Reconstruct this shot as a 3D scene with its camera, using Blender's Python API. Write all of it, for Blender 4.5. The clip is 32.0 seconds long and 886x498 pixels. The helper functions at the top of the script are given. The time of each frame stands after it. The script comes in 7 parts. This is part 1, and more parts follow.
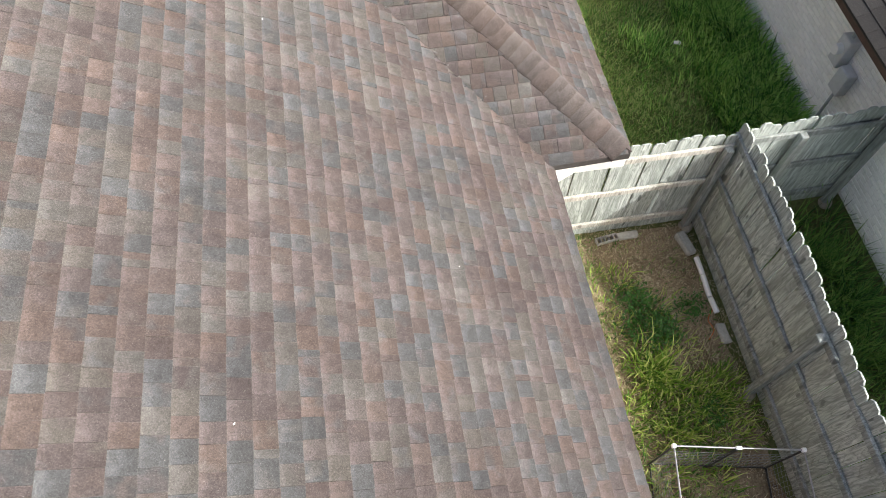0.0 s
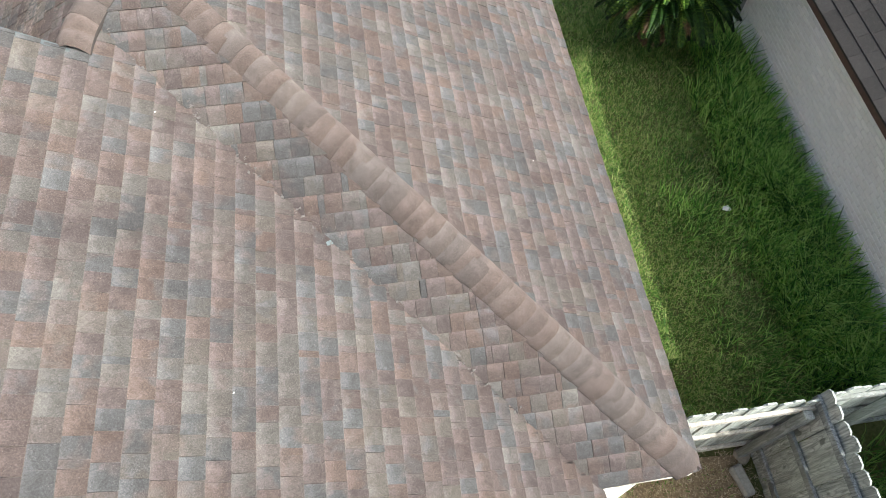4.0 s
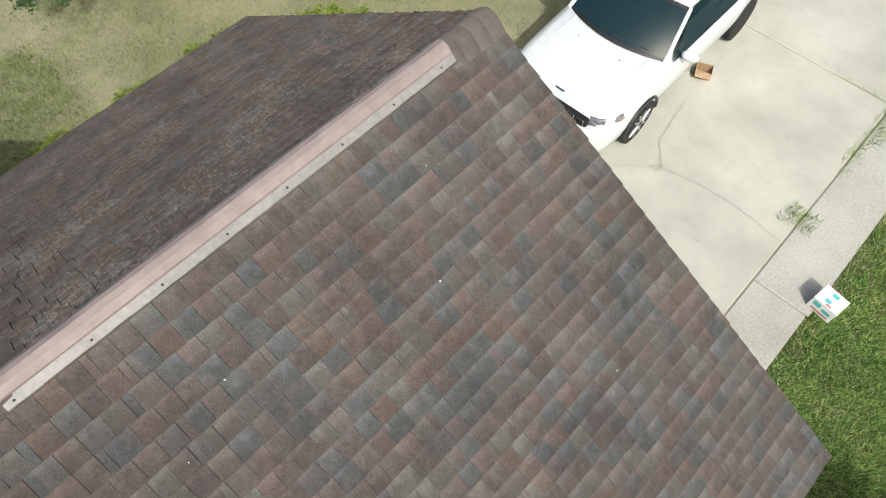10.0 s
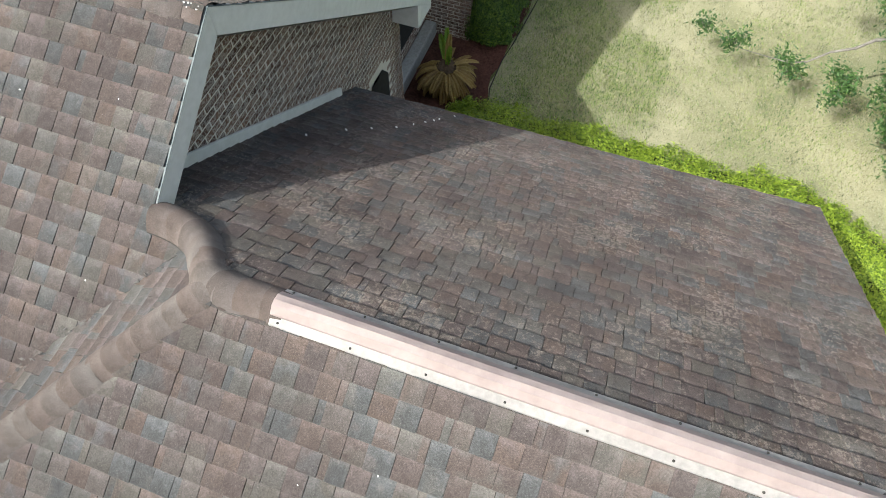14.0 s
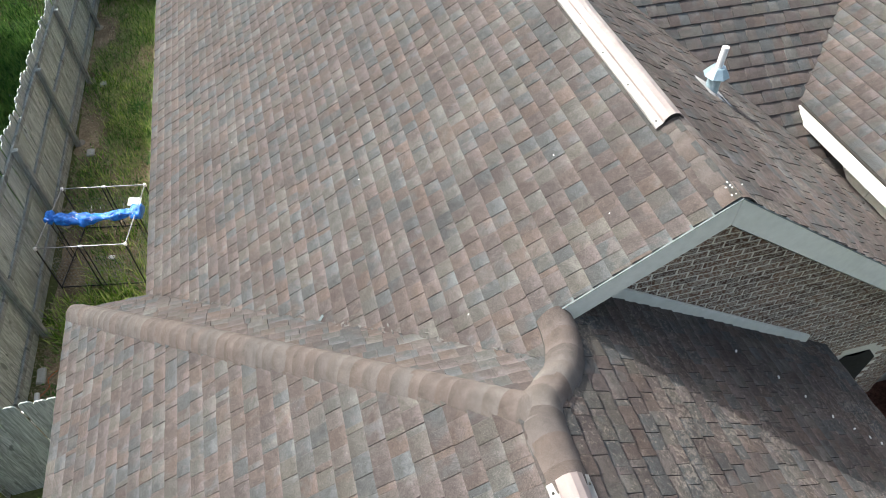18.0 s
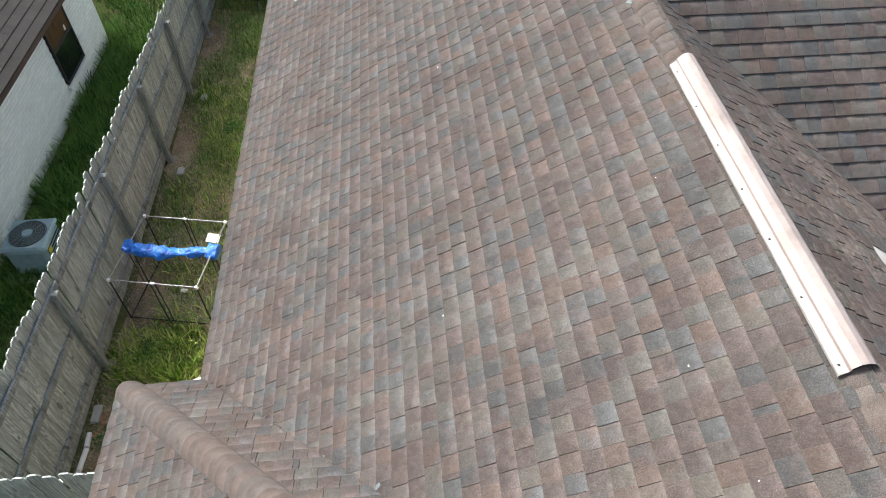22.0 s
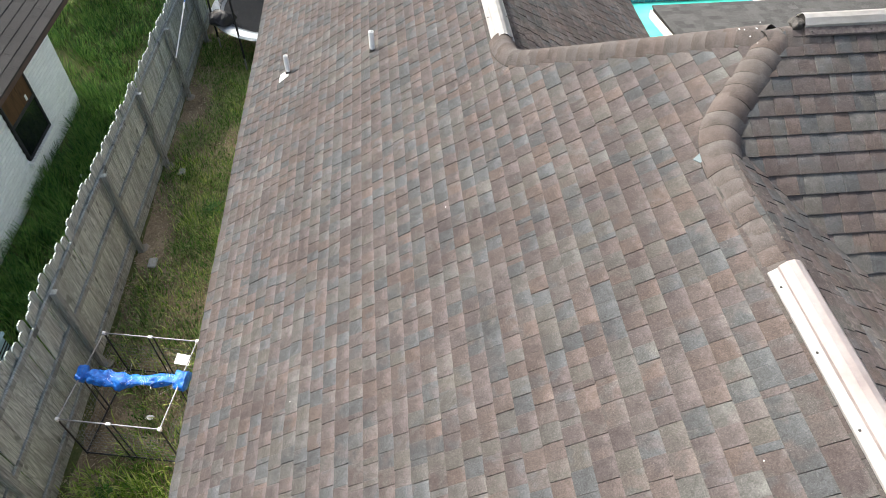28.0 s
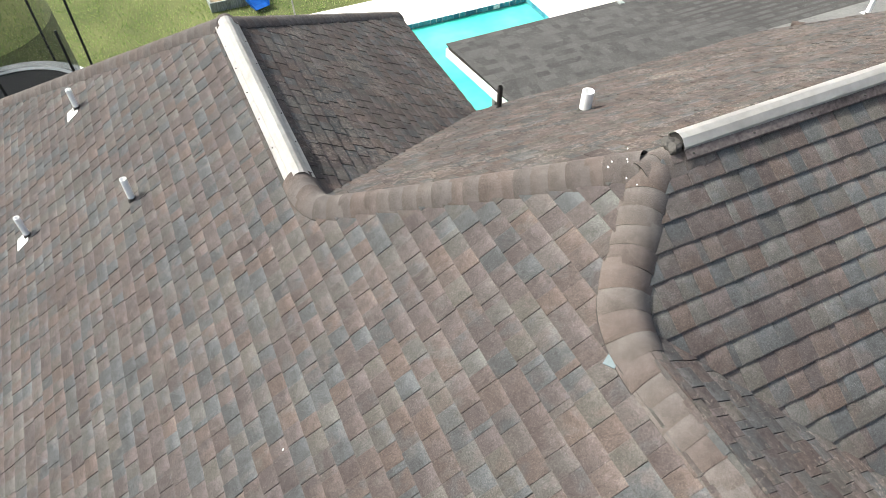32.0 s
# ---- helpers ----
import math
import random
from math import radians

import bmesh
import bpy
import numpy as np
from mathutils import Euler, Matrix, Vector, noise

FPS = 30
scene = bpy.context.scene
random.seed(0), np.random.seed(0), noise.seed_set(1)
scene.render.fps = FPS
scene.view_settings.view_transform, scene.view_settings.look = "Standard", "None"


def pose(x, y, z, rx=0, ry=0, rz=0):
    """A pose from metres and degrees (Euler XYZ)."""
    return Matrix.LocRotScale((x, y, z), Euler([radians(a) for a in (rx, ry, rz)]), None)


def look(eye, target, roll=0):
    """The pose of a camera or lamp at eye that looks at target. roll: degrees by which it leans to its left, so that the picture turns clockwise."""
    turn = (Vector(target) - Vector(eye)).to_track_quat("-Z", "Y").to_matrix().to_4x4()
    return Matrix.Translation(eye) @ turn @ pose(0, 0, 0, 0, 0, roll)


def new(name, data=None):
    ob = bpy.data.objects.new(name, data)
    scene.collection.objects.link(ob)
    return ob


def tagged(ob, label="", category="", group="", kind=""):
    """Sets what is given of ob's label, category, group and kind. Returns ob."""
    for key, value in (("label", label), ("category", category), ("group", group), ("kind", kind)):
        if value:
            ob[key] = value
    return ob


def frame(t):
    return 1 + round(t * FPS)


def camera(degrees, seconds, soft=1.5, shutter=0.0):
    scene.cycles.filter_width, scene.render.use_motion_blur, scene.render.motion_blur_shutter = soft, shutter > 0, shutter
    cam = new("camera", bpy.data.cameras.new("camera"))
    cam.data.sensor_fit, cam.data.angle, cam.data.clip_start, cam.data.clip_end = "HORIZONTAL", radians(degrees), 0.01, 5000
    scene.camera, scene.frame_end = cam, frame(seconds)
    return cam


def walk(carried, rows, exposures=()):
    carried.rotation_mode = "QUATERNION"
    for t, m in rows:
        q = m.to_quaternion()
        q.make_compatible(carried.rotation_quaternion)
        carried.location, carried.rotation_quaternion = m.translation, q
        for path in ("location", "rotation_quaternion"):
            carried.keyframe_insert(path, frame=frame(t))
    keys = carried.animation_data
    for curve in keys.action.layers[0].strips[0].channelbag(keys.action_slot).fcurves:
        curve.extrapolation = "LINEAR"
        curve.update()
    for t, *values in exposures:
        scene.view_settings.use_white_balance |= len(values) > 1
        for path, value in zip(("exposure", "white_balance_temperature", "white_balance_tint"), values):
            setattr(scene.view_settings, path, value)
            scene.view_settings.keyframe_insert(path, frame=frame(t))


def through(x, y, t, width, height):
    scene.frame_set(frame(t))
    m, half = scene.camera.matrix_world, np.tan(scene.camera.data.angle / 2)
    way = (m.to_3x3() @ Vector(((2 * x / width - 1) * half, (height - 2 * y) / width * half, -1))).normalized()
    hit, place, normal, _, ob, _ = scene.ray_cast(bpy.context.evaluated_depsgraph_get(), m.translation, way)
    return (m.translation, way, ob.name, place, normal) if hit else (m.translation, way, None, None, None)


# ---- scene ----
cam = camera(67.3, 32.0, soft=0.65)
# t, x, y, z, yaw, pitch, roll
ROWS = [
    (0, 1.141, 1.076, 7.698, -8.65, -61.21, -0.49),
    (0.5, 1.175, 1.451, 7.696, -8.65, -61.26, -0.40),
    (1, 1.229, 1.884, 7.686, -8.69, -61.13, -0.31),
    (1.5, 1.275, 2.343, 7.672, -8.80, -61.18, -0.14),
    (2, 1.319, 2.863, 7.711, -8.63, -61.09, -0.18),
    (2.5, 1.386, 3.361, 7.706, -8.44, -60.88, -0.31),
    (4.5, 1.443, 4.211, 7.873, -7.98, -60.76, 0.03),
    (5, 1.512, 4.731, 7.901, -7.88, -60.67, -0.07),
    (5.5, 1.562, 5.254, 7.871, -7.93, -60.52, -0.08),
    (6, 1.611, 5.700, 7.846, -8.04, -60.38, -0.03),
    (6.5, 1.668, 6.071, 7.820, -8.07, -60.28, -0.02),
    (7, 1.739, 6.516, 7.837, -7.76, -60.36, 0.10),
    (7.5, 1.895, 7.060, 7.865, -7.89, -60.32, -0.01),
    (8, 2.008, 7.668, 7.879, 2.00, -60.46, -0.20),
    (8.5, 2.076, 8.233, 7.842, 2.01, -60.35, -0.05),
    (9, 2.112, 8.676, 7.882, 2.35, -60.50, -0.09),
    (9.5, 2.113, 8.958, 7.974, 29.75, -60.73, 0.17),
    (10, 2.078, 9.285, 8.013, 43.65, -60.66, -0.18),
    (10.5, 1.902, 9.573, 8.009, 44.49, -60.66, -0.16),
    (11, 1.694, 9.787, 8.015, 67.18, -60.98, -0.52),
    (11.5, 1.598, 9.874, 8.026, 67.36, -60.96, -0.56),
    (12, 1.483, 9.935, 8.024, 67.31, -60.92, -0.48),
    (12.5, 1.207, 9.987, 8.090, 84.74, -61.03, 0.40),
    (13, 1.090, 9.977, 8.061, 105.65, -61.20, -0.33),
    (13.5, 1.084, 9.917, 8.105, 106.12, -61.12, 0.57),
    (15.5, 1.003, 9.818, 8.186, 124.44, -47.98, 0.64),
    (16, 1.015, 9.858, 8.210, 124.94, -48.10, 0.77),
    (16.5, 0.999, 9.786, 8.214, 148.23, -48.20, -0.41),
    (17, 0.918, 9.768, 8.206, 149.41, -48.36, 0.05),
    (17.5, 0.849, 9.755, 8.176, 150.11, -48.20, -0.06),
    (17.7, 0.831, 9.704, 8.161, 159.88, -48.50, -0.14),
    (18, 0.803, 9.629, 8.139, 165.17, -48.48, -0.25),
    (18.5, 0.798, 9.496, 8.146, 165.15, -48.48, -0.15),
    (19, 0.762, 9.342, 8.147, 165.05, -48.41, 0.01),
    (19.5, 0.648, 9.186, 8.171, 165.73, -48.49, 0.01),
    (19.7, 0.634, 9.108, 8.185, 172.01, -48.51, -0.17),
    (20, 0.613, 8.992, 8.207, 175.58, -48.59, -0.44),
    (20.5, 0.613, 8.831, 8.220, 175.49, -48.58, -0.33),
    (21, 0.627, 8.630, 8.203, 175.39, -48.63, -0.22),
    (21.5, 0.618, 8.394, 8.224, 175.34, -48.64, -0.13),
    (22, 0.637, 8.158, 8.283, 175.40, -48.78, -0.23),
    (22.5, 0.653, 7.921, 8.245, 175.42, -48.82, -0.25),
    (23, 0.682, 7.622, 8.266, 175.46, -48.97, -0.30),
    (23.5, 0.710, 7.381, 8.234, 175.49, -53.78, -0.45),
    (24, 0.695, 7.167, 8.173, 175.72, -60.78, -0.58),
    (24.5, 0.619, 7.053, 8.267, 176.05, -61.17, -0.99),
    (25, 0.605, 6.970, 8.180, 175.93, -56.29, -0.82),
    (25.5, 0.594, 6.996, 8.263, 175.29, -48.04, -0.16),
    (27.5, 0.482, 6.468, 8.187, 175.25, -47.70, -0.12),
    (28, 0.559, 6.168, 8.230, 175.28, -47.78, -0.23),
    (28.5, 0.603, 5.927, 8.224, 174.73, -47.75, -0.27),
    (29, 0.561, 5.870, 8.173, 156.80, -47.42, 0.68),
    (29.5, 0.566, 5.805, 8.241, 154.83, -47.89, 0.39),
    (30, 0.503, 5.573, 8.232, 154.92, -47.96, 0.25),
    (30.5, 0.409, 5.260, 8.210, 154.93, -47.99, 0.16),
    (31, 0.256, 4.942, 8.180, 155.06, -48.18, -0.09),
    (31.5, 0.155, 4.540, 8.150, 155.14, -47.95, 0.03),
    (32, 0.082, 4.191, 8.147, 155.05, -47.81, 0.03),
]
# the film's own exposure in stops, kelvin and tint
EXPOSURES = [(0, 1.24, 6340, 11), (5, 1.38, 6180, 6), (6, 1.38, 6140, 4), (8, 1.04, 6280, 5), (9, 0.80, 6300, 5), (11, 0.28, 6350, 7), (12, 0.33, 6350, 7), (13, 1.08, 6200, 6), (16, 1.36, 6150, 4),
             (19, 1.49, 6170, 6), (23, 1.34, 6280, 9), (28, 1.43, 6250, 8), (32, 1.33, 6220, 5)]
walk(cam, [(t, pose(x, y, z, 90 + p, 0, w) @ pose(0, 0, 0, 0, 0, r)) for t, x, y, z, w, p, r in ROWS], EXPOSURES)

# ---- world and sun ----
SUN_DIR = Vector((2.68, -2.0, 3.51)).normalized()
world = bpy.data.worlds.new("sky")
scene.world = world
world.use_nodes = True
wn = world.node_tree.nodes
sky = wn.new("ShaderNodeTexSky")
sky.sky_type, sky.sun_disc = "NISHITA", False
sky.sun_elevation = math.asin(SUN_DIR.z)
sky.sun_rotation = math.atan2(SUN_DIR.x, SUN_DIR.y)
sky.air_density, sky.dust_density, sky.ozone_density = 1.2, 8.0, 0.6
haze = wn.new("ShaderNodeHueSaturation")
haze.inputs["Saturation"].default_value = 0.8
world.node_tree.links.new(sky.outputs[0], haze.inputs["Color"])
world.node_tree.links.new(haze.outputs[0], wn["Background"].inputs[0])
wn["Background"].inputs[1].default_value = 0.117
sun = new("sun", bpy.data.lights.new("sun", "SUN"))
sun.data.energy, sun.data.angle, sun.data.color = 2.46, radians(0.6), (1.0, 0.96, 0.90)
sun.matrix_world = look((0, 0, 30), Vector((0, 0, 30)) - SUN_DIR)

# ---- materials ----
class Nodes:
    """A short way to write node materials."""

    def __init__(self, name, rough=0.8, metal=0.0, spec=0.5):
        self.mat = bpy.data.materials.new(name)
        self.mat.use_nodes = True
        self.tree = self.mat.node_tree
        self.bsdf = self.tree.nodes["Principled BSDF"]
        self.put(self.bsdf.inputs["Roughness"], rough)
        self.put(self.bsdf.inputs["Metallic"], metal)
        self.put(self.bsdf.inputs["Specular IOR Level"], spec)

    def put(self, socket, value):
        if isinstance(value, bpy.types.NodeSocket):
            self.tree.links.new(value, socket)
        elif isinstance(value, tuple) and len(value) == 3 and socket.type == "RGBA":
            socket.default_value = (*value, 1)
        else:
            socket.default_value = value

    def node(self, kind, **inputs):
        n = self.tree.nodes.new("ShaderNode" + kind)
        for key, value in inputs.items():
            self.put(n.inputs[key.replace("_", " ")], value)
        return n

    def coord(self, which="Object"):
        return self.tree.nodes.new("ShaderNodeTexCoord").outputs[which]

    def place(self):
        """World position, so that neighbouring pieces do not repeat."""
        return self.tree.nodes.new("ShaderNodeNewGeometry").outputs["Position"]

    def stretch(self, vector, scale):
        return self.node("Mapping", Vector=vector, Scale=scale).outputs[0]

    def noise(self, vector, scale, detail=3.0, rough=0.6):
        return self.node("TexNoise", Vector=vector, Scale=scale, Detail=detail, Roughness=rough).outputs["Fac"]

    def ramp(self, fac, *stops):
        n = self.node("ValToRGB", Fac=fac)
        n.color_ramp.elements[0].position, n.color_ramp.elements[0].color = stops[0][0], (*stops[0][1], 1)
        n.color_ramp.elements[1].position, n.color_ramp.elements[1].color = stops[-1][0], (*stops[-1][1], 1)
        for pos, col in stops[1:-1]:
            n.color_ramp.elements.new(pos).color = (*col, 1)
        return n.outputs[0]

    def steps(self, fac, cols):
        n = self.node("ValToRGB", Fac=fac)
        n.color_ramp.interpolation = "CONSTANT"
        els = n.color_ramp.elements
        els[0].position, els[0].color = 0, (*cols[0], 1)
        els[1].position, els[1].color = 1 - 1 / len(cols), (*cols[-1], 1)
        for i, c in enumerate(cols[1:-1], 1):
            els.new(i / len(cols)).color = (*c, 1)
        return n.outputs[0]

    def mix(self, fac, a, b, blend="MIX"):
        n = self.tree.nodes.new("ShaderNodeMix")
        n.data_type, n.blend_type = "RGBA", blend
        for i, v in ((0, fac), (6, a), (7, b)):
            self.put(n.inputs[i], v)
        return n.outputs[2]

    def math(self, op, a, b=0.0):
        n = self.tree.nodes.new("ShaderNodeMath")
        n.operation = op
        self.put(n.inputs[0], a)
        self.put(n.inputs[1], b)
        return n.outputs[0]

    def bump(self, height, strength=0.3, distance=0.005):
        n = self.node("Bump", Height=height, Strength=strength, Distance=distance)
        self.put(self.bsdf.inputs["Normal"], n.outputs[0])

    def colour(self, value):
        self.put(self.bsdf.inputs["Base Color"], value)
        return self.mat


def speckled(name, lo, hi, scale, rough=0.85, bump=0.2, big=0.6, spec=0.3, metal=0.0, dist=0.004):
    """A plain surface of two tones, mottled at two scales."""
    m = Nodes(name, rough, metal, spec)
    p = m.place()
    fine, broad = m.noise(p, scale, 5), m.noise(p, big, 4)
    m.bump(fine, bump, dist)
    return m.colour(m.ramp(m.math("ADD", m.math("MULTIPLY", fine, 0.55), m.math("MULTIPLY", broad, 0.5)), (0.38, lo), (0.68, hi)))


TABS = [(0.089, 0.0737, 0.0692), (0.0858, 0.0823, 0.0772), (0.0709, 0.0746, 0.0772), (0.0945, 0.0771, 0.0703), (0.0827, 0.0704, 0.0689), (0.091, 0.0901, 0.0857), (0.0958, 0.0763, 0.0679),
        (0.0677, 0.0712, 0.0735), (0.0868, 0.0746, 0.0724), (0.0929, 0.0874, 0.0792), (0.0771, 0.0664, 0.065), (0.0962, 0.0867, 0.0825), (0.078, 0.0823, 0.085), (0.0832, 0.0688, 0.0654)]


def shingle_material(name, piece, lichen_dim=False):
    m = Nodes(name, 0.93, 0.0, 0.25)
    p = m.place()
    rnd = m.tree.nodes.new("ShaderNodeObjectInfo").outputs["Random"] if piece else m.tree.nodes.new("ShaderNodeNewGeometry").outputs["Random Per Island"]
    first, second = m.steps(rnd, TABS), m.steps(m.math("FRACT", m.math("MULTIPLY", rnd, 91.0)), TABS)
    tone = m.mix(m.ramp(m.noise(p, 8.0, 2, 0.5), (0.48, (0, 0, 0)), (0.62, (0.6, 0.6, 0.6))), first, second)
    m.put(m.bsdf.inputs["Diffuse Roughness"], 0.65)
    other = m.math("FRACT", m.math("MULTIPLY", rnd, 37.0))
    wear = m.node("Attribute").outputs["Fac"]
    wear.node.attribute_name = "wear"
    upper = m.node("Attribute").outputs["Fac"]
    upper.node.attribute_name = "upper"
    blotch, grain, fine, worn = m.noise(p, 16.0, 5, 0.7), m.noise(p, 330.0, 2, 0.8), m.noise(p, 110.0, 3, 0.7), m.noise(p, 0.9, 5, 0.65)
    # tabs are darker on the lower half and paler towards the head
    toward_head = m.math("ADD", upper, m.math("ADD", m.math("MULTIPLY", m.math("SUBTRACT", other, 0.5), 0.4), m.math("MULTIPLY", m.math("SUBTRACT", blotch, 0.5), 0.5)))
    tone = m.mix(1.0, tone, m.ramp(toward_head, (0.0, (0.80, 0.79, 0.78)), (0.5, (0.92, 0.92, 0.92)), (1.0, (1.38, 1.40, 1.41))), "MULTIPLY")
    tone = m.mix(m.math("MULTIPLY", m.math("MULTIPLY", wear, wear), m.math("MULTIPLY", m.math("GREATER_THAN", m.math("ADD", fine, m.math("MULTIPLY", blotch, 0.5)), 0.64), 0.5)), tone, (0.27, 0.262, 0.252))
    tone = m.mix(m.math("MULTIPLY", m.math("GREATER_THAN", m.noise(p, 190.0, 3, 0.6), 0.66), 0.5), tone, (0.20, 0.195, 0.188))
    if lichen_dim:
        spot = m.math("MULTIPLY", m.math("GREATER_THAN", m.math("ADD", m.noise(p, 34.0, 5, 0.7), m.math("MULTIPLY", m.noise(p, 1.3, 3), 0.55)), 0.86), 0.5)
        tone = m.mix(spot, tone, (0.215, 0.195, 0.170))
        # multiplied darker overall, partly standing in for shade on the west slopes
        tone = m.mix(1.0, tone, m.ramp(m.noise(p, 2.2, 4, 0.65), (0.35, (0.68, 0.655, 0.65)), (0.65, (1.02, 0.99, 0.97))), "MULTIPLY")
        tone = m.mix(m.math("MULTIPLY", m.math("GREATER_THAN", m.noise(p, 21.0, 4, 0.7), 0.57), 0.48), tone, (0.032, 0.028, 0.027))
    tone = m.mix(1.0, tone, m.ramp(grain, (0.27, (0.60, 0.60, 0.60)), (0.5, (1.0, 1.0, 1.0)), (0.73, (1.45, 1.44, 1.42))), "MULTIPLY")
    tone = m.mix(1.0, tone, m.ramp(fine, (0.30, (0.70, 0.70, 0.70)), (0.5, (1.0, 1.0, 1.0)), (0.70, (1.32, 1.31, 1.30))), "MULTIPLY")
    tone = m.mix(1.0, tone, m.ramp(blotch, (0.35, (0.88, 0.87, 0.86)), (0.65, (1.12, 1.12, 1.13))), "MULTIPLY")
    tone = m.mix(1.0, tone, m.ramp(worn, (0.3, (0.88, 0.87, 0.87)), (0.7, (1.12, 1.12, 1.11))), "MULTIPLY")
    drift = m.noise(m.stretch(p, (2.6, 2.0, 2.0)), 1.0, 3, 0.55)
    tone = m.mix(1.0, tone, m.ramp(drift, (0.32, (0.86, 0.85, 0.85)), (0.68, (1.13, 1.13, 1.12))), "MULTIPLY")
    m.bump(m.math("ADD", m.math("MULTIPLY", grain, 0.6), fine), 0.6, 0.003)
    return m.colour(tone)


SHINGLE = shingle_material("shingle granules", True)
SHINGLES = shingle_material("shingle field granules", False)
LICHEN_DIM_SHINGLE = shingle_material("lichened granules, partly darkened for shade", True, True)
LICHEN_DIM_SHINGLES = shingle_material("lichened field granules, partly darkened for shade", False, True)
DECK = speckled("asphalt felt", (0.03, 0.028, 0.026), (0.06, 0.055, 0.05), 60)
PAINT = speckled("cream painted trim", (0.58, 0.58, 0.53), (0.70, 0.70, 0.65), 14, 0.6, 0.1, 1.5)
ASPHALT_ROOF = speckled("grey rolled roofing", (0.085, 0.085, 0.083), (0.17, 0.168, 0.16), 40, 0.95, 0.4, 0.7, 0.2)
GALV = speckled("weathered galvanised sheet", (0.42, 0.345, 0.33), (0.56, 0.48, 0.46), 9, 0.62, 0.06, 1.4, 0.5, 0.15)
LEAD = speckled("dull lead sheet", (0.22, 0.24, 0.25), (0.42, 0.45, 0.46), 20, 0.6, 0.1, 3, 0.5, 0.3)
PVC = speckled("white plastic pipe", (0.76, 0.76, 0.75), (0.87, 0.87, 0.86), 18, 0.5, 0.05)
MORTAR = speckled("pale mortar", (0.56, 0.515, 0.43), (0.76, 0.71, 0.615), 70, 0.95, 0.4, 1.2)
CONCRETE = speckled("worn driveway concrete", (0.28, 0.28, 0.25), (0.44, 0.44, 0.40), 30, 0.9, 0.25, 0.9)
SOIL = speckled("dry soil and thatch", (0.11, 0.083, 0.052), (0.40, 0.325, 0.215), 45, 0.98, 0.9, 1.6, 0.1, dist=0.02)
TURF = speckled("turf under the blades", (0.055, 0.072, 0.025), (0.15, 0.16, 0.065), 25, 0.98, 0.7, 0.5, 0.1, dist=0.02)
MULCH = speckled("dark red bark mulch", (0.035, 0.016, 0.012), (0.13, 0.062, 0.045), 35, 0.95, 0.9, 2, 0.1, dist=0.03)
STEEL = speckled("black coated steel", (0.02, 0.02, 0.02), (0.035, 0.035, 0.035), 30, 0.5, 0.05)
WHITE_BRICK = speckled("white painted joints", (0.70, 0.70, 0.68), (0.82, 0.82, 0.80), 40, 0.7, 0.35, 0.9)
BROWN = speckled("brown painted fascia", (0.06, 0.035, 0.028), (0.10, 0.06, 0.05), 20, 0.6, 0.1)

# ---- building blocks ----
def mesh(name, verts, faces, material, smooth=False):
    me = bpy.data.meshes.new(name)
    me.from_pydata([tuple(v) for v in verts], [], faces)
    me.materials.append(material)
    if smooth:
        me.shade_smooth()
    me.update()
    return me


def from_bm(name, bm, material, smooth=False):
    bmesh.ops.recalc_face_normals(bm, faces=bm.faces)
    me = bpy.data.meshes.new(name)
    bm.to_mesh(me)
    bm.free()
    me.materials.append(material)
    if smooth:
        me.shade_smooth()
    return me


def part(name, data, material, parent, label=""):
    """Links a bmesh or a mesh as one mesh object under a thing or a part."""
    me = from_bm(name, data, material) if isinstance(data, bmesh.types.BMesh) else data
    ob = new(name, me)
    ob.parent = parent
    return tagged(ob, label)


def thing(name, label, category, at=None, group="", kind=""):
    ob = new(name)
    ob.empty_display_size = 0.2
    if at is not None:
        ob.matrix_world = at if isinstance(at, Matrix) else Matrix.Translation(at)
    return tagged(ob, label, category, group, kind)


def box(bm, x0, x1, y0, y1, z0, z1, bevel=0.0):
    m = Matrix.Translation(((x0 + x1) / 2, (y0 + y1) / 2, (z0 + z1) / 2)) @ Matrix.Diagonal((abs(x1 - x0), abs(y1 - y0), abs(z1 - z0), 1))
    made = bmesh.ops.create_cube(bm, size=1, matrix=m)
    if bevel:
        edges = list({e for v in made["verts"] for e in v.link_edges})
        bmesh.ops.bevel(bm, geom=edges, offset=bevel, segments=1, affect="EDGES")
    return bm


def boxed(*args, bevel=0.0):
    return box(bmesh.new(), *args, bevel=bevel)


def tube(bm, a, b, r0, r1=None, n=10, caps=True):
    a, b = Vector(a), Vector(b)
    turn = (b - a).to_track_quat("Z", "Y").to_matrix().to_4x4()
    m = Matrix.Translation((a + b) / 2) @ turn
    bmesh.ops.create_cone(bm, cap_ends=caps, segments=n, radius1=r0, radius2=r0 if r1 is None else r1, depth=(b - a).length, matrix=m)
    return bm


def tubed(a, b, r0, r1=None, n=10):
    return tube(bmesh.new(), a, b, r0, r1, n)


def slab(points, thick, material, name="slab"):
    """A flat slab under a polygon of 3D points."""
    n = len(points)
    top = [Vector(p) for p in points]
    low = [p - Vector((0, 0, thick)) for p in top]
    faces = [tuple(range(n)), tuple(reversed(range(n, 2 * n)))] + [(i, i + n, (i + 1) % n + n, (i + 1) % n) for i in range(n)]
    bm = bmesh.new()
    vs = [bm.verts.new(p) for p in top + low]
    for f in faces:
        bm.faces.new([vs[i] for i in f])
    return from_bm(name, bm, material)


# ---- the house ----
K = 0.6886
RIDGE_A = -1.57


def z_main(x, y=0):
    return 4.378 - K * x


def z_b_east(x, y=0):
    return 4.856 - 0.662 * x


def z_b_west(x, y=0):
    return 5.026 + 0.652 * x


